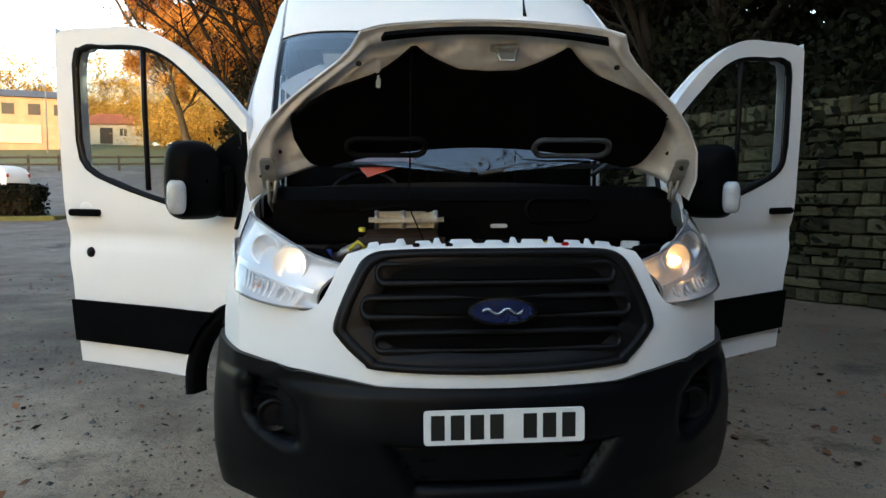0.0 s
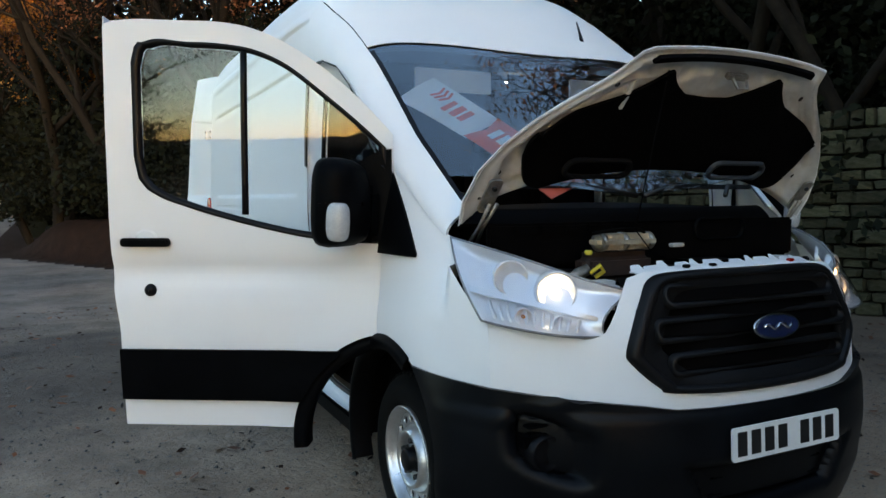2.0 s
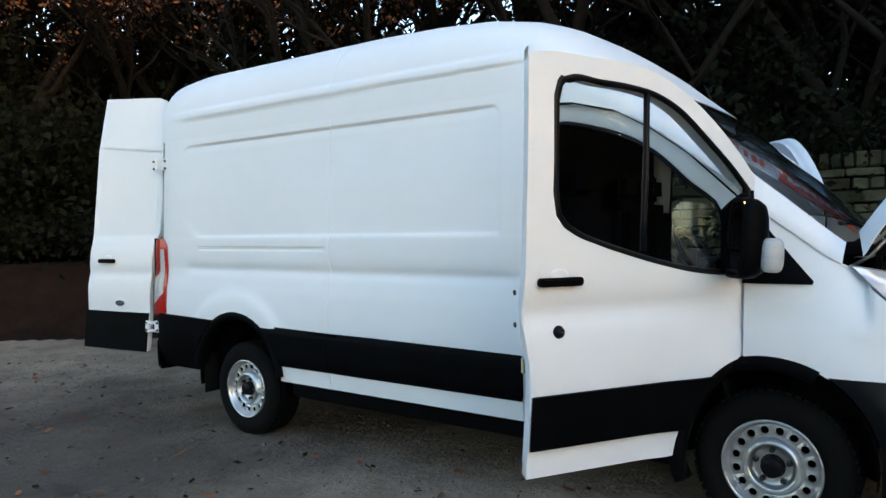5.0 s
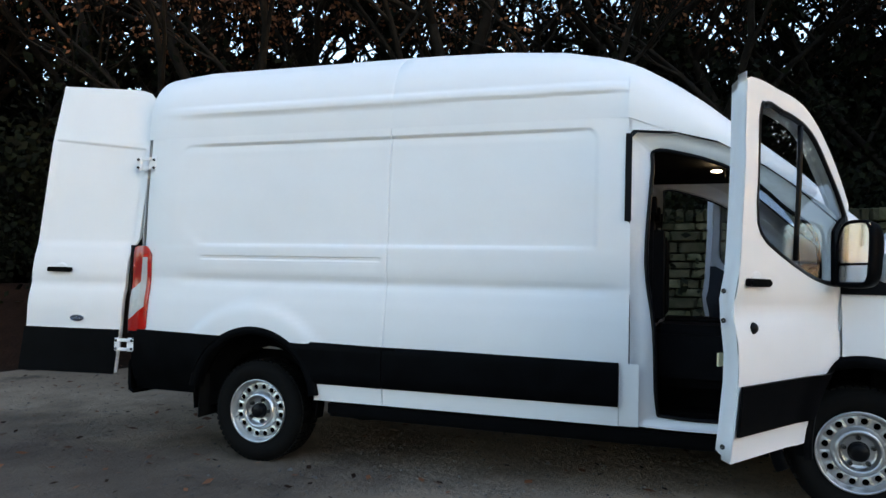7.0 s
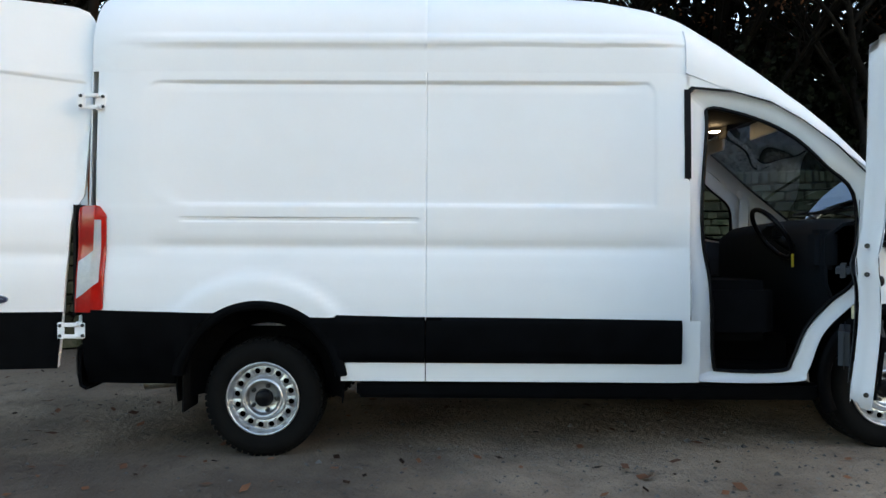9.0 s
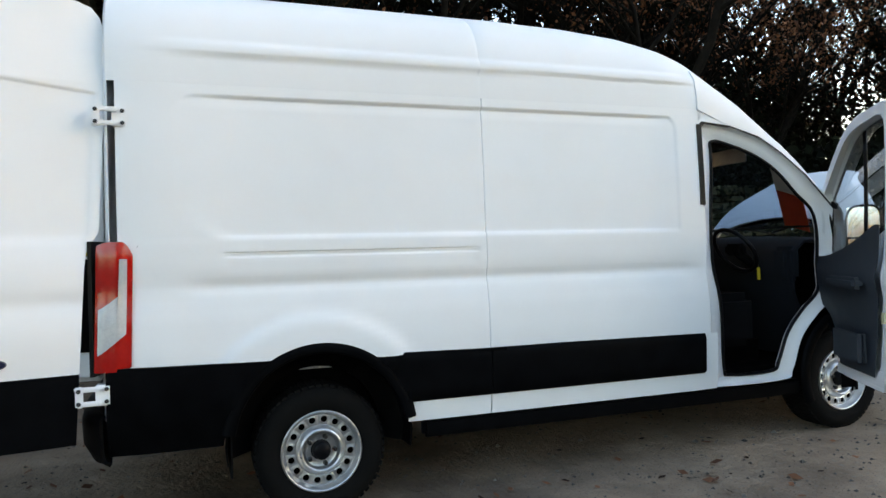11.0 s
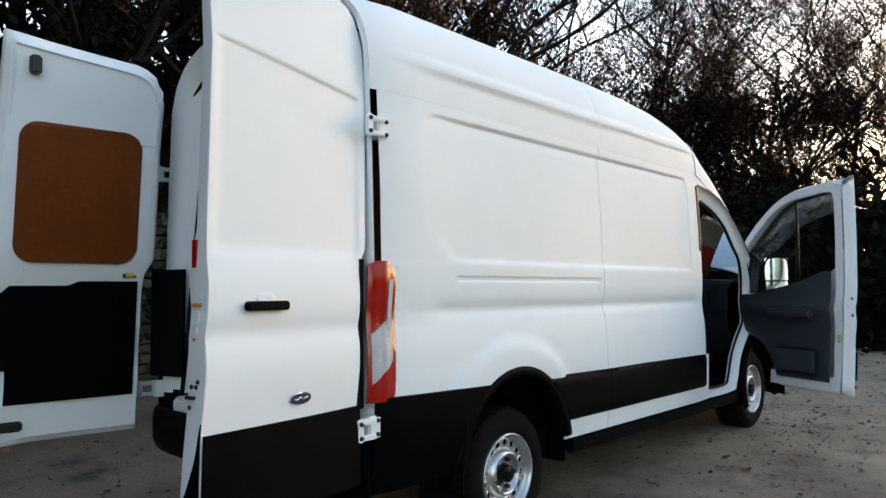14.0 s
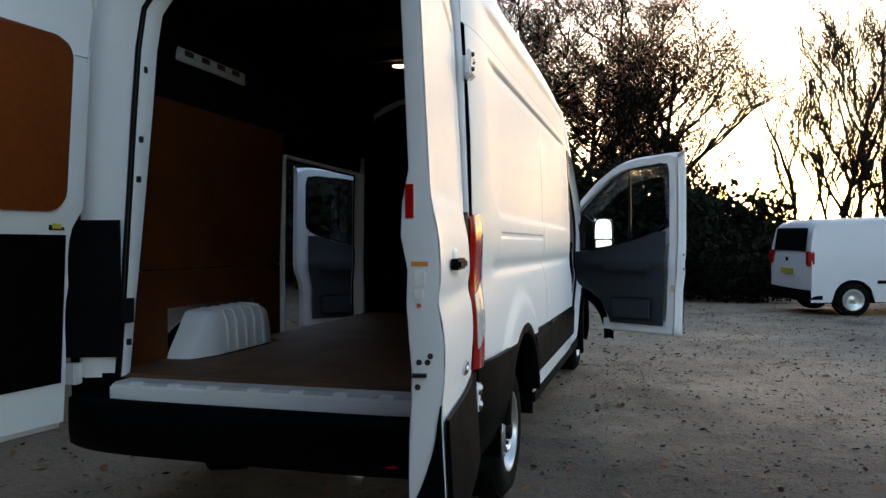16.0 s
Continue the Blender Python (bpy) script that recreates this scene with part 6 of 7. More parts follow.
def cab_door(s, label):
    if s < 0:
        m = Matrix(((-0.869 * 0.965, -0.495, 0, -1.03), (0.495 * 0.965, -0.869, 0, 1.175), (0, 0, 1, -0.045), (0, 0, 0, 1)))
    else:
        m = Matrix(((0.864 * 0.985, -0.5035, 0, 1.0), (0.5035 * 0.985, 0.864, 0, 1.165), (0, 0, 1, -0.05), (0, 0, 0, 1)))
    k = 1 if s < 0 else -1          # sign of the door's outward axis

    def cut(x, z):
        # the rear edge slopes forward towards the roof
        f = smoothstep(0.80, 1.16, x)
        return x - f * 0.025 * (z - 0.45) / 1.65 - f * (0.07 if s > 0 else 0.035) * smoothstep(1.10, 0.80, z)

    def sheet(name, xs, lo, hi, nz, off, mat, parent, lab="", thick=0.003, zl=None):
        P = []
        for x in xs:
            a, b = lo(x), hi(x)
            if zl is None:
                zz = np.linspace(a, b, nz)
            else:
                zz = [min(max(z, a), b) for z in zl]
            P.append([(cut(x, z), k * (door_out(z, x) + off), z) for z in zz])
        return shell(name, P, mat, parent, lab, thick, flip=(s > 0))

    xa = levels(-0.10, 1.032, 0.04, (-0.1, 0.62, 0.02), (0.92, 1.032, 0.008))
    wl, wt, tp = (lambda x: curve(max(x, -0.075), W_LOW)), (lambda x: curve(max(x, -0.075), W_TOP)), (lambda x: curve(x, D_TOP))
    skin = sheet("cab_door", xa, door_low, wl, 40, 0.0, PAINT, van, label, zl=levels(0.425, 1.62, 0.03, (1.0, 1.18, 0.012)))
    skin.matrix_basis = m
    sheet("window_frame", xa, wt, tp, 5, 0.0, PAINT, skin)
    sheet("rear_post", [1.032, 1.05, 1.08, 1.12, 1.15, 1.16], door_low, tp, 46, 0.0, PAINT, skin, zl=levels(0.425, 2.2, 0.04, (1.0, 1.18, 0.012)))
    sheet("lower_trim", levels(0.14, 1.158, 0.06), lambda x: max(0.545, circle_z(x, (-0.10, 0.38), 0.44)), lambda x: 0.765 if x > 0.1 else 0.76, 5, 0.014, PLASTIC, skin, thick=0.013)
    N = 20
    P = [[(-0.10 + r * math.cos(a), k * (o), 0.38 + r * math.sin(a)) for r, o in ((0.462, 0.004), (0.455, 0.022), (0.42, 0.028), (0.395, 0.022), (0.392, -0.06))] for a in np.linspace(radians(-5), radians(88), N)]
    shell("arch_moulding", P, PLASTIC, skin, "", 0.006, flip=(s < 0))
    # glass, its black surround and the divider bar
    loop = [(x, wl(x)) for x in np.linspace(-0.07, 1.03, 60)] + [(x, wt(x)) for x in np.linspace(1.03, -0.07, 60)]
    c = np.array([0.48, 1.68])
    P = [[(cut(x, z) + (c[0] - x) * f, k * (door_out(z, 0.5) + o), z + (c[1] - z) * f) for f, o in ((-0.006, 0.003), (0.0, 0.007), (0.045, 0.003), (0.06, -0.012))] for x, z in loop + loop[:1]]
    shell("window_seal", P, GLOSSBLACK, skin, "", 0.006, flip=(s < 0))
    pane = sheet("window", np.linspace(-0.06, 1.025, 40), wl, wt, 8, -0.014, GLASS, skin, thick=0.004)
    pane.visible_shadow = False
    q = lambda z: (0.545 - 0.02 * (z - 1.3), k * (door_out(z, 0.5) - 0.010), z)
    V, F = tube([q(z) for z in np.linspace(1.335, 2.0, 6)], 0.015, 6)
    soup("divider_bar", V, F, GLOSSBLACK, skin, "", True)
    # handle with its dished grip, and the lock
    V, F = lathe([(-0.010, 0.001), (-0.010, 0.036), (-0.006, 0.047), (0.003, 0.054)], 24, "y")
    o = door_out(1.22, 0.9)
    soup("grip_dish", [(x + 0.985, k * (-y + o + 0.001), z * 0.62 + 1.245) for x, y, z in V], F, PAINT, skin)
    handle = part("door_handle", prism(rounded(0.215, 0.036, 0.016), 0.03, 0.008), PLASTIC, skin, "black pull handle", m=Matrix.Translation((0.985, k * (o + 0.006), 1.22)) @ Matrix.Rotation(radians(-90 * k), 4, "X"))
    V, F = lathe([(0.022, 0.001), (0.020, 0.014), (0.012, 0.024), (0, 0.028)], 20, "y")
    if s < 0:
        soup("lock", [(x + 0.98, k * (y + door_out(1.0, 0.93)), z + 1.015) for x, y, z in V], F, GLOSSBLACK, skin, "round black lock", True)
    # inner side: white pressed frame, slate trim panel, arm rest
    edge = [(x, door_low(x)) for x in np.linspace(0.36, 1.16, 10)] + [(1.16, z) for z in np.linspace(0.5, 2.15, 14)] + [(x, tp(x)) for x in np.linspace(1.16, -0.10, 24)] + [(-0.10, z) for z in np.linspace(1.6, 0.86, 8)] + [(x, door_low(x)) for x in np.linspace(-0.09, 0.355, 16)]
    c = np.array([0.5, 1.3])
    P = [[(cut(x, z) + (c[0] - x) * f, k * (door_out(z, x) + o), z + (c[1] - z) * f) for f, o in ((0.0, -0.002), (0.012, -0.045), (0.03, -0.05), (0.05, -0.085))] for x, z in edge + edge[:1]]
    shell("door_edge", P, PAINT, skin, "", 0.004, flip=(s > 0))
    sheet("inner_post", [1.03, 1.07, 1.11], lambda x: 0.5, lambda x: tp(x) - 0.05, 24, -0.085, PAINT, skin)
    sheet("inner_frame", xa, lambda x: wt(x) - 0.01, lambda x: tp(x) - 0.03, 4, -0.085, PAINT, skin)
    sheet("inner_foot", levels(0.3, 1.1, 0.1), lambda x: 0.45, lambda x: 0.56, 3, -0.088, PAINT, skin)
    sheet("trim_panel", levels(-0.09, 1.0, 0.04), lambda x: max(0.52, circle_z(x, (-0.10, 0.38), 0.50)), lambda x: wl(min(x, 0.90)) - 0.005 + 0.10 * smoothstep(0.55, 0.95, x) * 0, 24, -0.105, DASH, skin, "slate-grey moulded trim panel")
    boxed("arm_rest", (0.35, 0.85, *sorted((-k * 0.10, -k * 0.165)), 1.02, 1.09), DASH, skin, bevel=0.02)
    boxed("door_bin", (0.42, 0.88, *sorted((-k * 0.10, -k * 0.15)), 0.56, 0.78), DASH, skin, bevel=0.025)
    boxed("warning_label", (1.055, 1.095, *sorted((-k * 0.080, -k * 0.091)), 0.84, 0.90), PALELABEL, skin, bevel=0.001)
    for z in (0.50, 1.05, 1.18):
        V, F = lathe([(0.003, 0.001), (0.003, 0.010), (0, 0.012)], 10, "x")
        soup("bolt", [(x + 1.158, y * 1.0 - k * 0.03, zz + z) for x, y, zz in V], F, INK, skin)
    # mirror
    # it juts from the door's skin; its glass looks back along the door
    P = []
    for x0, kx, kz, dx in ((0.0, 0.05, 0.05, -0.03), (0.002, 0.34, 0.42, -0.03), (0.010, 0.62, 0.70, -0.025), (0.027, 0.82, 0.86, -0.015), (0.06, 0.95, 0.96, -0.005), (0.105, 1.0, 1.0, 0), (0.137, 0.99, 0.99, 0), (0.141, 0.95, 0.96, 0), (0.131, 0.91, 0.935, 0)):
        ring = []
        for a in np.linspace(0, 2 * math.pi, 37):
            c, n = math.cos(a), math.sin(a)
            x = math.copysign(abs(c) ** 0.52, c) * 0.115 * kx
            z = math.copysign(abs(n) ** 0.52, n) * 0.172 * kz
            ring.append((x0 + 0.02, k * (0.185 + dx + x + 0.10 * z * (x < 0)), 1.412 + z))
        P.append(ring)
    arm = shell("mirror", P, PLASTIC, skin, "tall black wing mirror", 0.004, flip=(s > 0))
    arm.matrix_basis = Matrix.Translation((0.06, k * 0.05, -0.03)) @ Matrix.Rotation(radians(-28 * k), 4, "Z") @ Matrix.Rotation(radians(-3), 4, "Y") @ Matrix.Translation((-0.06, -k * 0.05, 0))
    bx = lambda name, x0, x1, o0, o1, z0, z1, mat, lab="", **kw: boxed(name, (x0, x1, *sorted((k * o0, k * o1)), z0, z1), mat, arm, lab, **kw)
    bx("mirror_arm", 0.03, 0.12, 0.0, 0.10, 1.25, 1.48, PLASTIC, bevel=0.03, seg=4)
    P = [[(-0.095 + 0.19 * u, k * (door_out(1.4, 0.0) + 0.012), 1.225 + v * (lerp_table(-0.075 + 0.16 * u, W_TOP) - 1.225) * (1 - 0.45 * u)) for v in np.linspace(0, 1, 5)] for u in np.linspace(0, 1, 6)]
    shell("mirror_foot", P, PLASTIC, skin, "", 0.02, flip=(s < 0))
    P = []
    for f in np.linspace(-math.pi / 2, math.pi / 2, 13):
        cf, sf = abs(math.cos(f)) ** 0.5, math.copysign(abs(math.sin(f)) ** 0.6, f)
        P.append([(0.030 + 0.042 * cf * math.copysign(abs(math.cos(a)) ** 0.7, math.cos(a)), k * (0.287 + 0.036 * cf * math.copysign(abs(math.sin(a)) ** 0.7, math.sin(a))), 1.345 + 0.070 * sf) for a in np.linspace(0, 2 * math.pi, 25)])
    shell("indicator", P, CLEAR, arm, "clear side indicator", 0.003, flip=(s > 0))
    bx("mirror_glass", 0.1495, 0.156, 0.088, 0.284, 1.365, 1.568, MIRROR, bevel=0.003)
    bx("mirror_glass", 0.1495, 0.156, 0.094, 0.280, 1.262, 1.352, MIRROR, bevel=0.003)
    return skin


cab_door(-1, "white driver's door swung wide open, black lower trim")
cab_door(1, "white passenger door swung open, black lower trim")

# ---- rear: corner pillars, aperture, sill, bumper, lights ----
APER = [(0.765, 0.60), (0.755, 0.9), (0.745, 1.4), (0.735, 1.9), (0.725, 2.22), (0.70, 2.41), (0.62, 2.515), (0.33, 2.59), (0.0, 2.61)]
OUTR = []
for z in (0.60, 0.9, 1.4, 1.9):
    OUTR.append((width(5.795, z), z))
for a in (14, 30, 45, 65, 90):
    p = upper(5.795, a)
    OUTR.append((-p[0], p[2]))
for s in (-1, 1):
    P = []
    for (xi, zi), (xo, zo) in zip(APER, OUTR):
        yi = rear_y(zi) - 0.05
        P.append([(s * xo, 5.79, zo), (s * (xo - 0.012), 5.805, zo - 0.004), (s * (0.35 * xi + 0.65 * xo), yi + 0.02, 0.35 * zi + 0.65 * zo), (s * (0.45 * xo + 0.55 * xi), yi + 0.0, 0.55 * zi + 0.45 * zo), (s * (0.2 * xo + 0.8 * xi), yi - 0.03, 0.8 * zi + 0.2 * zo), (s * xi, yi - 0.035, zi), (s * (xi - 0.02 + 0.045 * smoothstep(2.1, 0.6, zi)), yi - 0.13, zi)])
    shell("rear_aperture", P, PAINT, van, "white rear door aperture", 0.004, flip=(s < 0))
    V, F = tube([(s * (xi + 0.006), rear_y(zi) - 0.078, zi + (0.006 if zi > 2.3 else 0)) for xi, zi in APER], 0.015, 6)
    soup("aperture_seal", V, F, GLOSSBLACK, van, "", True)
    for z in (0.75, 0.95, 1.55, 1.75, 2.1):
        boxed("jamb_hole", (s * (lerp_table(z, [(b, a) for a, b in APER[:6]]) - 0.004), s * (lerp_table(z, [(b, a) for a, b in APER[:6]]) - 0.018), rear_y(z) - 0.13, rear_y(z) - 0.11, z, z + 0.03), INK, van)
    boxed("latch_plate", (s * 0.728, s * 0.762, 5.725, 5.785, 0.86, 0.98), INK, van, bevel=0.004)
    # lower corner post between sill and light
    P = [[(s * (width(5.795, z) - 0.225 * t), 5.8 + 0.02 * math.sin(math.pi * t) - 0.02 * t, z) for t in np.linspace(0, 1, 5)] for z in (0.34, 0.5, 0.62)]
    shell("corner_post", P, PLASTIC, van, "", 0.01, flip=(s < 0))
    # tail light wrapped round the corner

    def tail_point(z, t, off):
        k = 1 - 0.25 * smoothstep(1.26, 1.335, z)
        y = 5.694 + 0.155 * min(t, 1.0) - 0.03 * (z - 1.0)
        r = 0.03 * max(t - 0.8, 0) / 0.2
        return (s * (width(min(y, 5.795), z) + 0.012 + 0.028 * smoothstep(0.0, 0.5, t) + off - r * r * 20 - 0.004 * (z > 1.31)), y + 0.012 * max(t - 0.8, 0) / 0.2, z)

    def tail_top(t):
        return 1.355 - 0.07 * (max(0.35 - t, 0) / 0.35) ** 2 - 0.02 * (max(t - 0.7, 0) / 0.3) ** 2

    def tail_low(t):
        return 0.722 + 0.02 * (max(0.25 - t, 0) / 0.25) ** 2

    tl = shell("tail_light", [[tail_point(tail_low(t) + (tail_top(t) - tail_low(t)) * w, t, 0.004 * math.sin(math.pi * w) ** 0.5) for t in np.linspace(0.0, 1, 13)] for w in np.linspace(0, 1, 24)], RED, van, "tall red and clear tail light", 0.03, flip=(s > 0))
    cols = []
    for t in (0.16, 0.22, 0.30, 0.38, 0.41, 0.48, 0.56, 0.64, 0.74, 0.84, 0.93):
        up_ = 1.27 if t < 0.39 else 1.09 - (t - 0.39) * 0.12
        dn = 0.925 - 0.13 * t
        cols.append([tail_point(dn + (up_ - dn) * w, t, 0.0075) for w in np.linspace(0, 1, 12)])
    shell("clear_lens", cols, CLEAR, tl, "clear reversing strip", 0.004, flip=(s < 0))
    P = [[(s * (1.0 - 0.245 * t), 5.872 - 0.085 * t, z) for t in np.linspace(0, 1, 4)] for z in levels(0.70, 1.36, 0.06)]
    shell("lamp_housing", P, GLOSSBLACK, tl, "", 0.02, flip=(s < 0))
    for z0, up_ in ((0.615, 0), (1.975, 1)):
        bm = bmesh.new()
        yh = rear_y(z0)
        ho = 0.0 if up_ else 0.045
        box(bm, s * (0.915 + ho), s * (0.985 + ho), yh - 0.075, yh - 0.005, z0 - 0.05, z0 + 0.05, 0.006)
        box(bm, s * (0.985 + ho), s * (1.005 + ho), yh - 0.035, yh + 0.06, z0 - 0.046, z0 - 0.022, 0.006)
        box(bm, s * (0.985 + ho), s * (1.005 + ho), yh - 0.035, yh + 0.06, z0 + 0.022, z0 + 0.046, 0.006)
        box(bm, s * (0.990 + ho), s * (1.012 + ho), yh + 0.045, yh + 0.085, z0 - 0.05, z0 + 0.05, 0.006)
        hg = part("rear_hinge", bm, PAINT, van, "white door hinge with three lugs")
        for dy, dz in ((-0.055, 0.03), (-0.055, -0.03), (0.065, 0.03), (0.065, -0.03)):
            V, F = lathe([(0.012, 0.001), (0.010, 0.008), (0.0, 0.011)], 8)
            soup("hinge_bolt", [(s * (0.985 + ho + 0.027 * (dy > 0) + x), yh + dy + y, z0 + dz + z) for x, y, z in V], F, INK, hg)
    # panel joint behind the load bay's field
    q = [(5.535, 2.156), (5.55, 1.95), (5.57, 1.60), (5.578, 1.46), (5.60, 1.395), (5.682, 1.312)]
    q = [(y0 + (y1 - y0) * t, z0 + (z1 - z0) * t) for (y0, z0), (y1, z1) in zip(q, q[1:]) for t in np.linspace(0, 1, 6)]
    V, F = tube([(s * (width(y, z) + max(relief(y, z), -0.004) + 0.001), y, z) for y, z in q], 0.0019, 5)
    soup("panel_joint", *tube([roof_side(5.535 - 0.04 * (z - 2.16), z, s, 0.001) for z in np.linspace(2.165, 2.66, 14)], 0.0019, 5), DARK, van, "", True)
    soup("panel_joint", V, F, DARK, van, "", True)
boxed("rear_sill", (-0.78, 0.78, 5.655, 5.85, 0.425, 0.575), PAINT, van, "white rear sill with a latch", bevel=0.012)
boxed("sill_step", (-0.76, 0.76, 5.685, 5.835, 0.571, 0.587), INNER, van, bevel=0.004)
for k in range(7):
    boxed("sill_strap", (-0.66 + k * 0.21, -0.60 + k * 0.21, 5.815, 5.854, 0.575, 0.592), PAINT, van, bevel=0.004)
boxed("sill_latch", (-0.06, 0.09, 5.835, 5.86, 0.435, 0.495), INK, van, bevel=0.006)
boxed("high_brake_light", (-0.14, 0.14, 5.755, 5.82, 2.615, 2.645), RED, van, "red high brake light", bevel=0.01)
P = []
for x in np.linspace(-1.0, 1.0, 31):
    P.append([(x * (1 - 0.0), 5.795 + o * (1 - 0.75 * (abs(x)) ** 6), z) for o, z in ((0.10, 0.50), (0.155, 0.49), (0.165, 0.44), (0.16, 0.34), (0.13, 0.29), (0.02, 0.275))])
shell("rear_bumper", P, PLASTIC, van, "black rear step bumper", 0.02, flip=True)
boxed("bumper_light", (-0.72, -0.62, 5.94, 5.958, 0.32, 0.345), RED, van, bevel=0.004)

# ---- rear doors ----
R_TOP = [(0.0, 2.37), (0.03, 2.48), (0.08, 2.54), (0.16, 2.57), (0.9, 2.625)]


def rear_out(z, x, s=0):
    o = -0.055 * (z - 0.4) - 0.10 * max(z - 2.15, 0)
    o -= 0.010 * smoothstep(1.33, 1.40, z) * (1 - smoothstep(2.085 + 0.10 * x, 2.10 + 0.10 * x, z)) * smoothstep(0.03, 0.07, x) * (1 - smoothstep(0.84, 0.89, x))
    o += 0.020 * smoothstep(0.70, 0.92, z) * smoothstep(1.40, 1.22, z)
    o -= 0.012 * math.exp(-((z - 1.06) / 0.05) ** 2)
    return o + 0.01 * math.sin(math.pi * min(max(x / 0.9, 0), 1))


WRAP = [(0.40, 0.115), (0.47, 0.10), (0.55, 0.06), (0.65, 0.022), (0.765, 0.004)]
# depth of the closing edge, from the foot to the top
END = [(0.40, 0.11), (0.62, 0.10), (0.77, 0.088), (0.95, 0.104), (1.12, 0.088), (1.20, 0.112), (1.29, 0.112), (1.37, 0.080), (1.45, 0.060), (2.6, 0.055)]


def rear_door(s, hinge, turn, label, shear, long):
    """turn: degrees by which it leans outwards past straight back."""
    t = radians(turn)
    X = (s * math.sin(t), math.cos(t))
    k = 1 if s > 0 else -1
    # right-handed: outward axis to the side
    n = (X[1], -X[0])
    m = Matrix(((X[0] * long, n[0], 0, hinge[0]), (X[1] * long, n[1], 0, hinge[1]), (0, 0, 1, 0), (0, 0, 0, 1)))
    xs = levels(0.0, 0.90, 0.05, (0, 0.12, 0.02), (0.82, 0.9, 0.015))
    tp = lambda x: lerp_table(x, R_TOP)

    def notch(x, z):
        # the hinge edge steps back beside the tail light
        return 0.06 * smoothstep(1.42, 1.30, z) * max(0.0, 1 - x / 0.30)

    def sheet(name, xs, lo, hi, nz, off, mat, parent, lab="", thick=0.003, zl=None):
        P = []
        for x in xs:
            zz = np.linspace(lo(x), hi(x), nz) if zl is None else [min(max(z, lo(x)), hi(x)) for z in zl]
            P.append([(x - shear * (z - 0.55) + notch(x, z), k * (rear_out(z, x) + off), z) for z in zz])
        return shell(name, P, mat, parent, lab, thick, flip=(s < 0))

    skin = sheet("rear_door", xs, lambda x: 0.40, tp, 60, 0.0, PAINT, van, label, zl=levels(0.40, 2.63, 0.04, (1.0, 1.16, 0.012), (1.32, 1.42, 0.01), (2.06, 2.22, 0.006)))
    skin.matrix_basis = m
    sheet("lower_trim", xs, lambda x: 0.395, lambda x: 0.725, 6, 0.012, PLASTIC, skin, thick=0.012)
    o = rear_out(1.17, 0.62)
    if s < 0:
        V, F = lathe([(-0.010, 0.001), (-0.010, 0.036), (-0.006, 0.047), (0.003, 0.054)], 24, "y")
        soup("grip_dish", [(x + 0.59, k * (-y + o + 0.001), z * 0.6 + 1.185) for x, y, z in V], F, PAINT, skin)
        part("door_handle", prism(rounded(0.215, 0.036, 0.016), 0.03, 0.008), PLASTIC, skin, "black pull handle", m=Matrix.Translation((0.595, k * (o + 0.005), 1.165)) @ Matrix.Rotation(radians(-90 * k), 4, "X"))
        b = oval_badge(0.125, 0.05, skin, Matrix.Translation((0.42, k * (rear_out(0.80, 0.42) + 0.002), 0.80)) @ Matrix.Rotation(radians(180), 4, "Z") @ Matrix.Rotation(radians(90), 4, "X") if k < 0 else Matrix.Identity(4))
        b.matrix_basis = Matrix.Translation((0.42, k * (rear_out(0.80, 0.42) + 0.002), 0.80)) @ Matrix.Rotation(radians(90), 4, "X")
    # inner face, set in by its depth
    deep = 0.084 if s > 0 else 0.056
    edge = [(x, 0.40) for x in np.linspace(0.0, 0.9, 10)] + [(0.9, z) for z in np.linspace(0.45, 2.55, 22)] + [(x, tp(x)) for x in np.linspace(0.9, 0.0, 16)] + [(0.0, z) for z in np.linspace(2.3, 0.45, 20)]
    c = np.array([0.45, 1.45])
    P = []
    for x, z in edge + edge[:1]:
        deep_ = 0.04 + (lerp_table(z, END) - 0.04) * smoothstep(0.6, 0.89, x)
        P.append([(x + (c[0] - x) * f - shear * (z - 0.55) + notch(x, z), k * (rear_out(z, x) + oo), z + (c[1] - z) * f * 0.6) for f, oo in ((0.0, -0.002), (0.002, -0.006), (0.006, -deep_ + 0.004), (0.012, -deep_), (0.06, -deep_ - 0.004), (0.08, -deep + 0.006), (0.11, -deep + 0.002))])
    shell("door_edge", P, PAINT, skin, "", 0.004, flip=(s < 0))
    # inner pressing with two openings for the panels
    xi = levels(0.03, 0.87, 0.04)
    sheet("inner_top", xi, lambda x: 2.09, lambda x: tp(x) - 0.06, 6, -deep, PAINT, skin)
    sheet("inner_mid", xi, lambda x: 1.26, lambda x: 1.45, 5, -deep, PAINT, skin)
    sheet("inner_low", xi, lambda x: 0.44, lambda x: 0.62, 5, -deep, PAINT, skin)
    sheet("inner_stile", levels(0.03, 0.13, 0.03), lambda x: 0.44, lambda x: tp(x) - 0.06, 30, -deep + 0.001, PAINT, skin)
    sheet("inner_stile", levels(0.78, 0.87, 0.03), lambda x: 0.44, lambda x: tp(x) - 0.06, 30, -deep + 0.001, PAINT, skin)
    q = rounded(0.665, 0.77, 0.10, 6)
    V = [(x + 0.47 - shear * (z + 1.22), k * (rear_out(z + 1.77, 0.45) - d_), z + 1.77) for d_ in (deep + 0.016, deep + 0.002) for x, z in q]
    n_ = len(q)
    F = [tuple(range(n_)), tuple(range(2 * n_ - 1, n_ - 1, -1))] + [(i, (i + 1) % n_, (i + 1) % n_ + n_, i + n_) for i in range(n_)]
    soup("plywood_panel", V, F, PLY, skin, "varnished brown plywood panel")
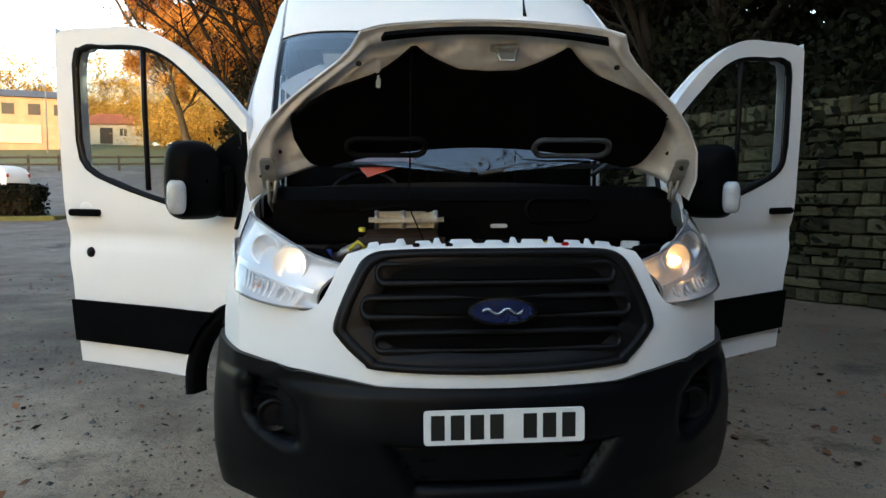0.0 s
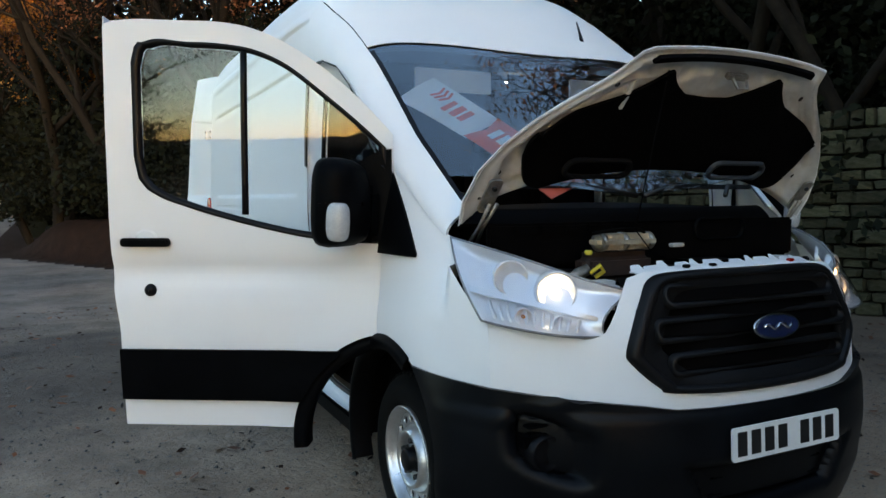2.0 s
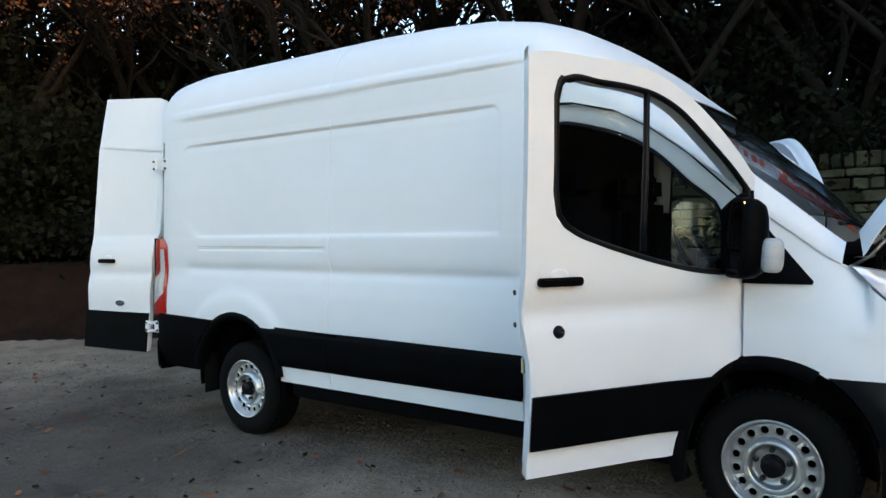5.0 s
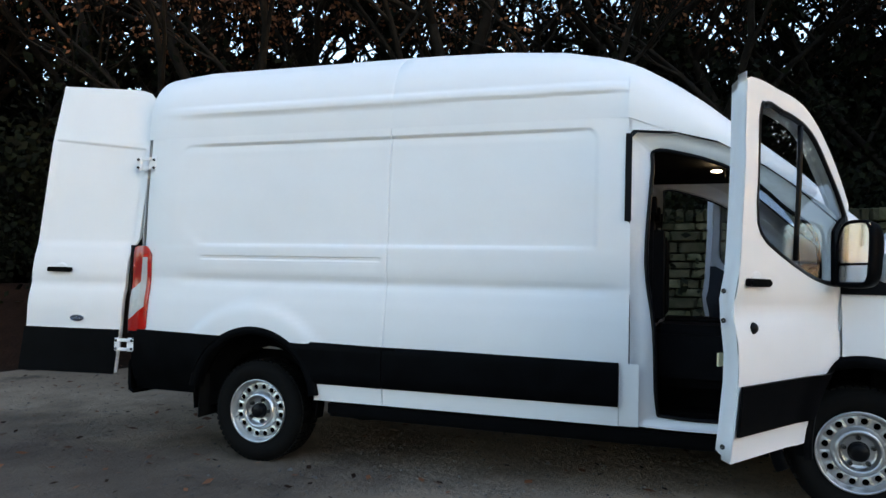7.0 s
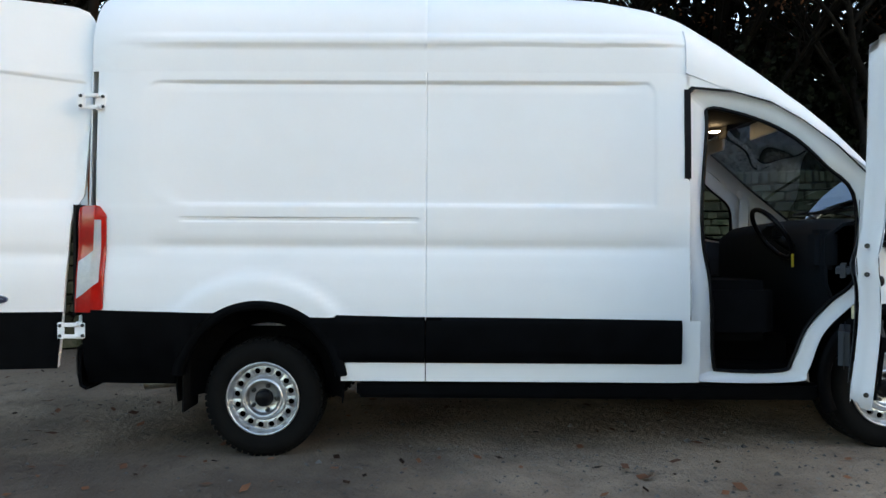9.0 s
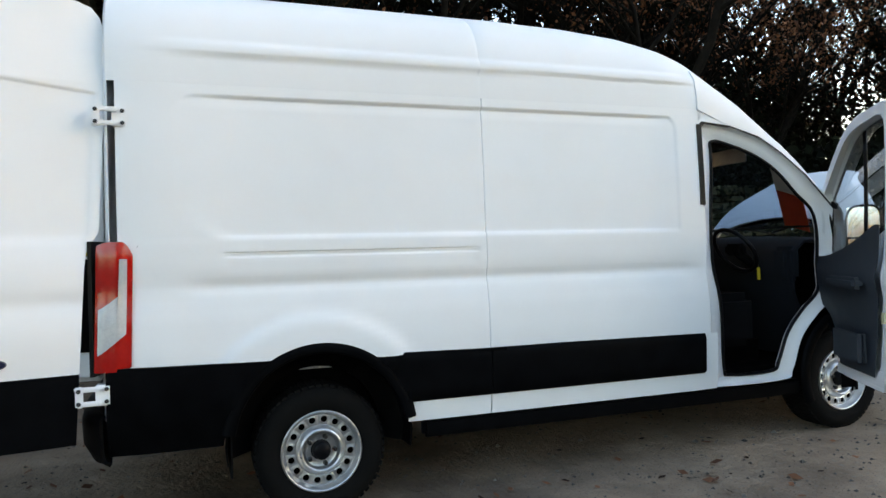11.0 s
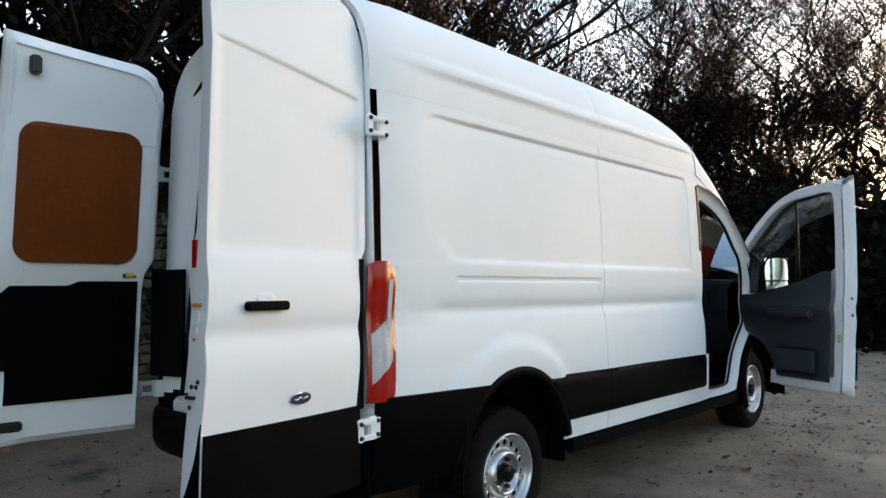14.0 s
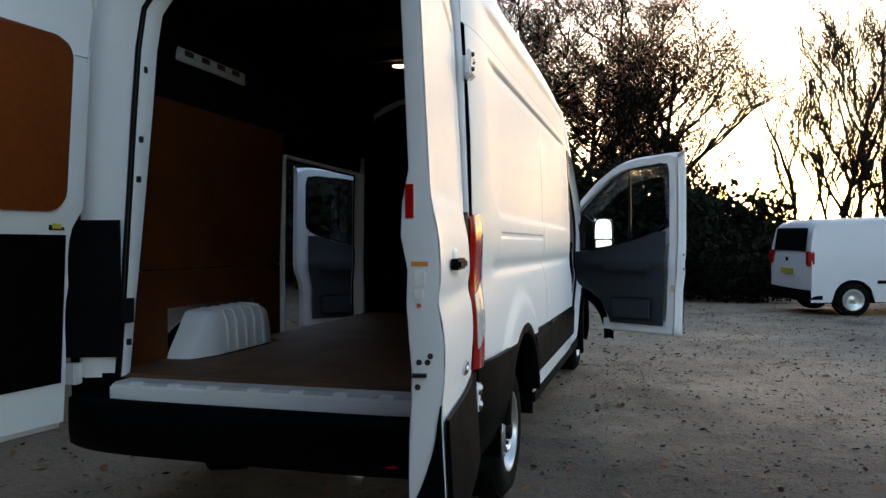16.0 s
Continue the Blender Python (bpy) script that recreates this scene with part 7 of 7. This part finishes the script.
    q = [(0.11, 0.62), (0.80, 0.62), (0.80, 0.80), (0.86, 0.82), (0.86, 1.20), (0.80, 1.26), (0.50, 1.26), (0.44, 1.285), (0.11, 1.285)]
    V = [(x - shear * (z - 0.55), k * (rear_out(z, 0.45) - deep - 0.014), z) for x, z in q] + [(x - shear * (z - 0.55), k * (rear_out(z, 0.45) - deep - 0.002), z) for x, z in q]
    n_ = len(q)
    F = [tuple(range(n_)), tuple(range(2 * n_ - 1, n_ - 1, -1))] + [(i, (i + 1) % n_, (i + 1) % n_ + n_, i + n_) for i in range(n_)]
    soup("lower_panel", V, F, BAYBLACK, skin, "black lower lining")
    yy = lambda z, a, b: sorted((k * (rear_out(z, 0.45) - a), k * (rear_out(z, 0.45) - b)))
    lab_ = boxed("check_label", (0.105, 0.185, *yy(1.335, deep + 0.004, deep), 1.305, 1.36), INK, skin, bevel=0.0)
    boxed("check_square", (0.122, 0.168, *yy(1.335, deep + 0.0065, deep + 0.003), 1.312, 1.353), YELLOW, lab_)
    on_end = lambda z: 0.9 - shear * (z - 0.55)

    def end_box(name, o0, o1, z0, z1, mat, lab="", out=0.004):
        z = (z0 + z1) / 2
        a = k * (rear_out(z, 0.9) - o0)
        b = k * (rear_out(z, 0.9) - o1)
        return boxed(name, (on_end(z) - 0.006, on_end(z) + out, min(a, b), max(a, b), z0, z1), mat, skin, lab)

    q = [(o * lerp_table(z, WRAP), z) for z in np.linspace(0.40, 0.765, 9) for o in (-0.01, 1.0)]
    V = [(on_end(z) + dx, k * (rear_out(z, 0.9) - o), z) for dx in (0.0035, -0.01) for o, z in q]
    F = [(2 * i, 2 * i + 1, 2 * i + 3, 2 * i + 2) for i in range(8)] + [(18 + 2 * i + 2, 18 + 2 * i + 3, 18 + 2 * i + 1, 18 + 2 * i) for i in range(8)]
    F += [(2 * i + 1, 2 * i + 19, 2 * i + 21, 2 * i + 3) for i in range(8)] + [(2 * i, 2 * i + 2, 2 * i + 20, 2 * i + 18) for i in range(8)]
    soup("edge_trim", V, F, PLASTIC, skin)
    end_box("reflector", 0.052, 0.076, 1.305, 1.405, RED, "red edge reflector")
    end_box("orange_label", 0.035, 0.085, 1.165, 1.178, AMBER)
    end_box("notice", 0.045, 0.075, 1.105, 1.150, SIGNWHITE)
    end_box("notice", 0.045, 0.070, 1.070, 1.095, SIGNWHITE)
    end_box("warning_mark", 0.050, 0.062, 1.045, 1.056, SIGNRED)
    end_box("end_slot", 0.050, 0.092, 0.845, 0.856, INK, "", 0.012)
    for z, o in ((0.887, 0.075), (0.887, 0.050), (0.905, 0.042), (0.816, 0.075)):
        V, F = lathe([(-0.004, 0.001), (-0.004, 0.007), (0, 0.009)], 10, "x")
        soup("bolt", [(on_end(z) - x, y + k * (rear_out(z, 0.9) - o), zz + z) for x, y, zz in V], F, INK, skin)
    boxed("top_latch", (0.6800, 0.7400, *yy(2.45, deep + 0.046, deep - 0.004), 2.40, 2.50), INK, skin, bevel=0.01)
    boxed("low_latch", (0.70, 0.87, *yy(0.5, deep + 0.026, deep - 0.004), 0.475, 0.53), INK, skin, bevel=0.01)
    V, F = lathe([(0.0, 0.001), (0.004, 0.012), (0, 0.014)], 12, "y")
    soup("grommet", [(x + 0.72, -k * y + k * (rear_out(1.34, 0.45) - deep - 0.002), z + 1.35) for x, y, z in V], F, INK, skin)
    return skin


rear_door(-1, (-1.03, 5.885), 8.2, "white rear door folded open, black lower trim and oval badge", 0.066, 0.955)
rear_door(1, (0.93, 5.955), 6.0, "white rear door folded open, plywood and black lining inside", 0.02, 0.965)

# ---- load bay ----
bay2 = empty("load_bay", Matrix.Identity(4))
bay2.parent = van
bay2["label"] = "plywood-lined load bay"
half = [(0.90, 2.30), (0.90, 4.30), (0.69, 4.36), (0.66, 4.55), (0.66, 5.0), (0.69, 5.2), (0.90, 5.26), (0.90, 5.72)]
part("load_floor", prism(half + [(-x, y) for x, y in reversed(half)], 0.02), PLYFLOOR, bay2, "worn brown plywood floor", m=Matrix.Translation((0, 0, 0.585)))
boxed("chassis", (-0.66, 0.66, 1.5, 5.7, 0.26, 0.57), BAYBLACK, bay2)
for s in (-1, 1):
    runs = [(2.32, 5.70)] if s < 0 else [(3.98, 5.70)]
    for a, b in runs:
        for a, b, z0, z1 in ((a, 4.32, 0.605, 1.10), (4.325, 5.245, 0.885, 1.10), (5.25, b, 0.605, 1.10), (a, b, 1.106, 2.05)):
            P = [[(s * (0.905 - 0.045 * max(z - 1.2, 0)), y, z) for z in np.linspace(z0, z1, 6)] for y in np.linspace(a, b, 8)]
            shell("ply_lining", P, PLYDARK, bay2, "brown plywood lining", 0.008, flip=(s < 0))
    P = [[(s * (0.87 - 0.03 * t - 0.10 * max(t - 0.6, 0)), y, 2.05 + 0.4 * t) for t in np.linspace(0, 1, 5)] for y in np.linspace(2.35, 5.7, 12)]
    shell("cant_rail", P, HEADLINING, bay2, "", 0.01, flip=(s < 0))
    boxed("rail_plate", (s * 0.822, s * 0.836, 4.55, 5.25, 2.275, 2.375), INNER, bay2, "pale pierced steel rail", bevel=0.004)
    for y in np.linspace(4.62, 5.10, 4):
        boxed("rail_hole", (s * 0.816, s * 0.830, y, y + 0.09, 2.305, 2.35), INK, bay2, bevel=0.01)
    # wheel box
    P = []
    for y, h, inn in ((4.33, 0.0, 0.0), (4.36, 0.06, 0.13), (4.44, 0.21, 0.18), (4.50, 0.245, 0.19), (4.56, 0.25, 0.195), (5.04, 0.25, 0.195), (5.09, 0.24, 0.19), (5.12, 0.20, 0.18), (5.25, 0.02, 0.13), (5.26, 0.0, 0.0)):
        P.append([(s * (0.90 - inn * 1.05), y, 0.605), (s * (0.90 - inn), y, 0.605 + h * 0.5), (s * (0.90 - inn * 0.9), y, 0.605 + h * 0.93), (s * (0.90 - inn * 0.7), y, 0.605 + h), (s * 0.90, y, 0.605 + h * 1.02)])
    wb = shell("wheel_box", P, PAINT, bay2, "white painted wheel box", 0.004, flip=(s > 0))
    for y in (4.56, 4.66, 4.76, 4.86, 4.96):
        V, F = tube([(s * 0.692, y, 0.615), (s * 0.702, y, 0.79), (s * 0.735, y, 0.853), (s * 0.88, y, 0.862)], 0.011, 6)
        soup("rib", V, F, PAINT, wb, "", True)
P = [[(x * 0.86, y, 2.45 + 0.19 * (1 - (x * x) ** 2)) for x in np.linspace(-1, 1, 13)] for y in (2.32, 3.4, 4.6, 5.72)]
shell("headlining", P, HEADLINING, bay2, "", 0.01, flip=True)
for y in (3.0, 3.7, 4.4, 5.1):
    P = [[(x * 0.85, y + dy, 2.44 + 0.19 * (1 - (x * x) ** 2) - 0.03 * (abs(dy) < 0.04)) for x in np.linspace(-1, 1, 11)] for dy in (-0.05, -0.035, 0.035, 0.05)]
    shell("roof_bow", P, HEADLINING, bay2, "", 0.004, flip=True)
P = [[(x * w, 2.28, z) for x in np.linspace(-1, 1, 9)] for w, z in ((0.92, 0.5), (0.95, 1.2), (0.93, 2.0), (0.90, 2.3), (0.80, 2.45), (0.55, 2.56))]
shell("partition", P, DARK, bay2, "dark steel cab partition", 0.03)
V, F = lathe([(0.0, 0.001), (0.004, 0.03), (0.012, 0.04)], 16, "z")
soup("bay_lamp", [(x * 1.3 + 0.10, y + 3.6, z + 2.565) for x, y, z in V], F, glow("bay_lamp_glow", (1.0, 0.8, 0.55), 2.2), bay2, "small lit roof lamp", True)
for y0, y1, z0, z1 in ((2.30, 3.97, 1.885, 2.16), (2.30, 2.415, 0.6, 1.89), (3.895, 4.0, 0.6, 1.89)):
    side_sheet("aperture_lining", 1, levels(y0, y1, 0.2), levels(z0, z1, 0.1), HEADLINING, off=-0.02, thick=0.01, parent=bay2)
# sliding door, pushed back along the outside
ys = levels(4.02, 5.42, 0.05)
P = [[(width(y, z) + 0.085 + relief(y - 1.6, z), y, z) for z in levels(0.35, 1.95, 0.05)] for y in ys]
shell("sliding_door", P, PAINT, van, "white sliding side door pushed open", 0.05, flip=True)
P = [[(width(3.5, z) - 0.01 - 0.1 * t, y, z) for t in (0, 1)] for y, z in ((3.9, 0.40), (3.9, 1.0), (3.9, 1.9), (2.4, 1.9), (2.4, 1.0), (2.4, 0.40))]
shell("side_aperture", P, PAINT, van, "white side door aperture", 0.01)

# ---- cab interior ----
cab = empty("cab_interior", Matrix.Translation((0, 0, -0.06)))
cab.parent = van
cab["label"] = "dark cab with seats, dash and steering wheel"
boxed("cab_floor", (-0.86, 0.86, 0.95, 2.28, 0.42, 0.47), BAYBLACK, cab)
boxed("step", (-0.98, -0.80, 1.50, 2.02, 0.36, 0.39), PLASTIC, cab, bevel=0.01)
boxed("step", (0.80, 0.98, 1.50, 2.02, 0.36, 0.39), PLASTIC, cab, bevel=0.01)
P = [[(x, yy, zz - 0.03 * (abs(x) / 0.85) ** 2) for yy, zz in ((0.95, 1.36), (1.10, 1.39), (1.25, 1.37), (1.36, 1.28), (1.36, 1.0), (1.28, 0.8), (1.2, 0.5))] for x in np.linspace(-0.86, 0.86, 21)]
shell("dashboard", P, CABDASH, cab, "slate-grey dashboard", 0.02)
for x0, x1 in ((-0.80, -0.28), (-0.12, 0.34), (0.36, 0.82)):
    boxed("seat_base", (x0, x1, 1.62, 2.12, 0.60, 0.98), DARK, cab, bevel=0.06)
    boxed("seat_back", (x0 + 0.02, x1 - 0.02, 2.05, 2.20, 0.95, 1.62), DARK, cab, bevel=0.06, m=None)
    boxed("head_rest", ((x0 + x1) / 2 - 0.13, (x0 + x1) / 2 + 0.13, 2.10, 2.19, 1.64, 1.82), DARK, cab, bevel=0.04)
V, F = [], []
ring = [(0.19 * math.cos(a), 0.19 * math.sin(a)) for a in np.linspace(0, 2 * math.pi, 25)]
V, F = tube([(x, y * 0.55, y * 0.83) for x, y in ring], 0.016, 8, False)
wheel_ = soup("steering_wheel", [(x - 0.45, y + 1.50, z + 1.28) for x, y, z in V], F, GLOSSBLACK, cab, "", True)
boxed("wheel_hub", (-0.54, -0.36, 1.46, 1.53, 1.24, 1.33), GLOSSBLACK, wheel_, bevel=0.02)
pipe("steering_column", [(-0.45, 1.50, 1.28), (-0.45, 1.30, 1.14)], 0.035, GLOSSBLACK, cab)
boxed("key_tag", (-0.64, -0.61, 1.44, 1.446, 1.06, 1.15), YELLOW, cab, "yellow key tag", bevel=0.004)
V, F = lathe([(0.0, 0.001), (0.004, 0.03), (0.01, 0.038)], 16, "z")
soup("cab_lamp", [(x * 1.4, y + 1.72, z + 2.02) for x, y, z in V], F, glow("cab_lamp_glow", (1.0, 0.85, 0.55), 5), cab, "small lit cab lamp", True)
# Added board that hides the lamp from ahead of the van.
boxed("lamp_blocker", (-0.08, 0.08, 1.655, 1.665, 1.975, 2.06), HEADLINING, cab, bevel=0.003)
P = [[(x * 0.80, y, 2.06 + 0.02 * (1 - x * x)) for x in np.linspace(-1, 1, 9)] for y in (1.55, 1.9, 2.27)]
shell("cab_headlining", P, HEADLINING, cab, "", 0.01, flip=True)
for x0 in (-0.66, 0.24):
    boxed("sun_visor", (x0, x0 + 0.42, 1.55, 1.565, 1.93, 2.04), INNER, cab, "pale grey sun visor", bevel=0.006)
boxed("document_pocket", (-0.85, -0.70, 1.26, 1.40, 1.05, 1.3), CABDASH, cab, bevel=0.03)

# ---- wheels ----


def build_wheel():
    """A wheel whose outer face looks along -x, hub face at the origin."""
    w = empty("wheel", Matrix.Identity(4))
    w.parent = van
    w["label"] = "silver steel wheel with a black tyre"
    V, F = lathe([(0.03, 0.205), (0.012, 0.225), (-0.002, 0.25), (-0.008, 0.285), (-0.002, 0.315), (0.015, 0.335), (0.03, 0.345), (0.06, 0.352), (0.20, 0.352), (0.235, 0.335), (0.25, 0.29), (0.24, 0.22), (0.2, 0.205)], 56)
    tyre = soup("tyre", V, F, RUBBER, w, "black road tyre", True)
    bm = bmesh.new()
    for k in range(56):
        a = 2 * math.pi * k / 56
        for x0, x1 in ((0.03, 0.10), (0.115, 0.155), (0.17, 0.235)):
            box(bm, x0, x1, -0.014, 0.014, 0.345, 0.357, m=Matrix.Rotation(a, 4, "X"))
    part("tread", bm, RUBBER, tyre)
    V, F = lathe([(0.02, 0.218), (0.004, 0.222), (-0.002, 0.217), (0.004, 0.208), (0.022, 0.205), (0.034, 0.197), (0.045, 0.192)], 56)
    V2, F2 = lathe([(0.047, 0.138), (0.030, 0.128), (0.012, 0.118), (0.008, 0.108), (0.016, 0.100), (0.038, 0.094), (0.044, 0.085), (0.044, 0.055)], 48)
    Vb, Fb = lathe([(0.10, 0.205), (0.13, 0.19), (0.13, 0.03)], 40)
    o1, o2 = len(V), len(V) + len(V2)
    rim = soup("rim", V + V2, F + [tuple(i + o1 for i in f) for f in F2], STEEL, w, "silver pierced steel rim", True)
    soup("brake_drum", Vb, Fb, BAYBLACK, w, "", True)
    V, F = [], []
    H = 16
    for h in range(H):
        a0, a1 = 2 * math.pi * h / H, 2 * math.pi * (h + 1) / H
        am, rm = (a0 + a1) / 2, 0.166
        per = [(0.138 + 0.054 * t, a0) for t in (0, 0.25, 0.5, 0.75)] + [(0.192, a0 + (a1 - a0) * t) for t in (0, 0.25, 0.5, 0.75)] + [(0.192 - 0.054 * t, a1) for t in (0, 0.25, 0.5, 0.75)] + [(0.138, a1 - (a1 - a0) * t) for t in (0, 0.25, 0.5, 0.75)]
        base = len(V)
        for r, a in per:
            V.append((0.046, r * math.cos(a), r * math.sin(a)))
        for ring_, rad, dx in ((0, 0.0195, 0.043), (1, 0.0175, 0.047), (2, 0.0175, 0.053)):
            for r, a in per:
                py_, pz_ = r * math.cos(a), r * math.sin(a)
                cy, cz = rm * math.cos(am), rm * math.sin(am)
                d = math.hypot(py_ - cy, pz_ - cz)
                V.append((dx, cy + (py_ - cy) / d * rad * 1.0, cz + (pz_ - cz) / d * rad))
        for ring_ in range(3):
            for k in range(16):
                F.append((base + ring_ * 16 + k, base + ring_ * 16 + (k + 1) % 16, base + (ring_ + 1) * 16 + (k + 1) % 16, base + (ring_ + 1) * 16 + k))
    soup("rim_disc", V, F, STEEL, rim, "", False)
    V, F = lathe([(-0.004, 0.001), (-0.004, 0.040), (0.002, 0.047), (0.05, 0.050)], 28)
    soup("hub_cap", V, F, GLOSSBLACK, w, "black centre cap", True)
    for k in range(5):
        a = 2 * math.pi * (k + 0.25) / 5
        V, F = lathe([(0.015, 0.001), (0.016, 0.010), (0.02, 0.012), (0.045, 0.014)], 8)
        soup("wheel_nut", [(x, y + 0.076 * math.cos(a), z + 0.076 * math.sin(a)) for x, y, z in V], F, INK, w)
    return w


first = build_wheel()
first.matrix_basis = UNRAKE @ Matrix.Translation((-0.955, 1.02, 0.352))
for x, y in ((-0.955, 4.77), (0.955, 1.02), (0.955, 4.77)):
    c = copy_thing(first, UNRAKE @ Matrix.Translation((x, y, 0.352)) @ Matrix.Rotation(radians(20 + (180 if x > 0 else 0)), 4, "X" if x < 0 else "Z"))
for y, nm in ((1.02, "front_axle"), (4.77, "rear_axle")):
    pipe(nm, [UNRAKE @ Vector((-0.80, y, 0.352)), UNRAKE @ Vector((0.80, y, 0.352))], 0.06, BAYBLACK, van)
pipe("exhaust", [(-0.35, 4.9, 0.22), (-0.40, 5.5, 0.20), (-0.42, 5.7, 0.18)], 0.035, ALLOY, van)
boxed("mud_flap", (-0.98, -0.72, 5.235, 5.245, 0.12, 0.45), RUBBER, van, bevel=0.003)
boxed("mud_flap", (0.72, 0.98, 5.235, 5.245, 0.12, 0.45), RUBBER, van, bevel=0.003)

# ---- dry stone wall, stone by stone ----
wall = tagged(empty("wall_east"), "tall mossy dry stone wall along the yard", "wall", kind="structure")
seg, total = [], 0.0
for (x0, y0), (x1, y1) in zip(WALL_LINE[:-1], WALL_LINE[1:]):
    L = math.hypot(x1 - x0, y1 - y0)
    seg.append((total, L, x0, y0, (x1 - x0) / L, (y1 - y0) / L))
    total += L


def along(s):
    for a, L, x0, y0, dx, dy in seg:
        if s <= a + L or a + L >= total - 1e-6:
            return x0 + dx * (s - a), y0 + dy * (s - a), math.atan2(dy, dx)


core_pts = [along(s) for s in np.linspace(0, total, 50)]
V, F = [], []
for x, y, a in core_pts:
    nx, ny = -math.sin(a), math.cos(a)
    for o, z in ((0.06, -0.1), (0.10, 2.5), (0.5, 2.5), (0.6, -0.1)):
        V.append((x + nx * o, y + ny * o, z))
for i in range(len(core_pts) - 1):
    for k in range(4):
        F.append((4 * i + k, 4 * i + (k + 1) % 4, 4 * i + 4 + (k + 1) % 4, 4 * i + 4 + k))
soup("core", V, F, BARK, wall)


def stone_mesh(seed):
    r = random.Random(seed)
    bm = bmesh.new()
    vs = box(bm, -0.5, 0.5, -0.5, 0.5, -0.5, 0.5, 0.12, seg=1)
    for v in bm.verts:
        v.co += Vector((r.uniform(-0.05, 0.05), r.uniform(-0.06, 0.06), r.uniform(-0.05, 0.05)))
    me = bpy.data.meshes.new("stone")
    bmesh.ops.recalc_face_normals(bm, faces=bm.faces)
    bm.to_mesh(me)
    bm.free()
    me.materials.append(STONE)
    return me


stones = [stone_mesh(k) for k in range(8)]
z, made, rest_v, rest_f = 0.0, 0, [], []
wr = random.Random(5)
while z < 2.5:
    h = wr.uniform(0.11, 0.21) if z < 2.28 else 0.24
    s = wr.uniform(-0.2, 0)
    while s < total:
        w = wr.uniform(0.20, 0.52) if z < 2.28 else wr.uniform(0.10, 0.2)
        x, y, a = along(min(max(s + w / 2, 0), total - 0.01))
        nx, ny = -math.sin(a), math.cos(a)
        out = 0.10 - 0.03 * z + wr.uniform(-0.025, 0.03)
        m = Matrix.Translation((x + nx * -out * 1.0, y + ny * -out * 1.0, z + h / 2)) @ Matrix.Rotation(a, 4, "Z") @ Matrix.Rotation(wr.uniform(-0.03, 0.03), 4, "Y") @ Matrix.Diagonal((w - 0.018, 0.32, h - 0.014, 1))
        me = stones[wr.randrange(8)]
        if 2.4 < y < 8.2 and made < 300 and z < 2.2:
            ob = new("stone", me)
            ob.parent = wall
            ob.matrix_basis = m
            made += 1
        else:
            o = len(rest_v)
            rest_v += [m @ v.co for v in me.vertices]
            rest_f += [tuple(i + o for i in p.vertices) for p in me.polygons]
        s += w
    z += h
tagged(soup("stones", rest_v, rest_f, STONE, wall), kind="stuff")
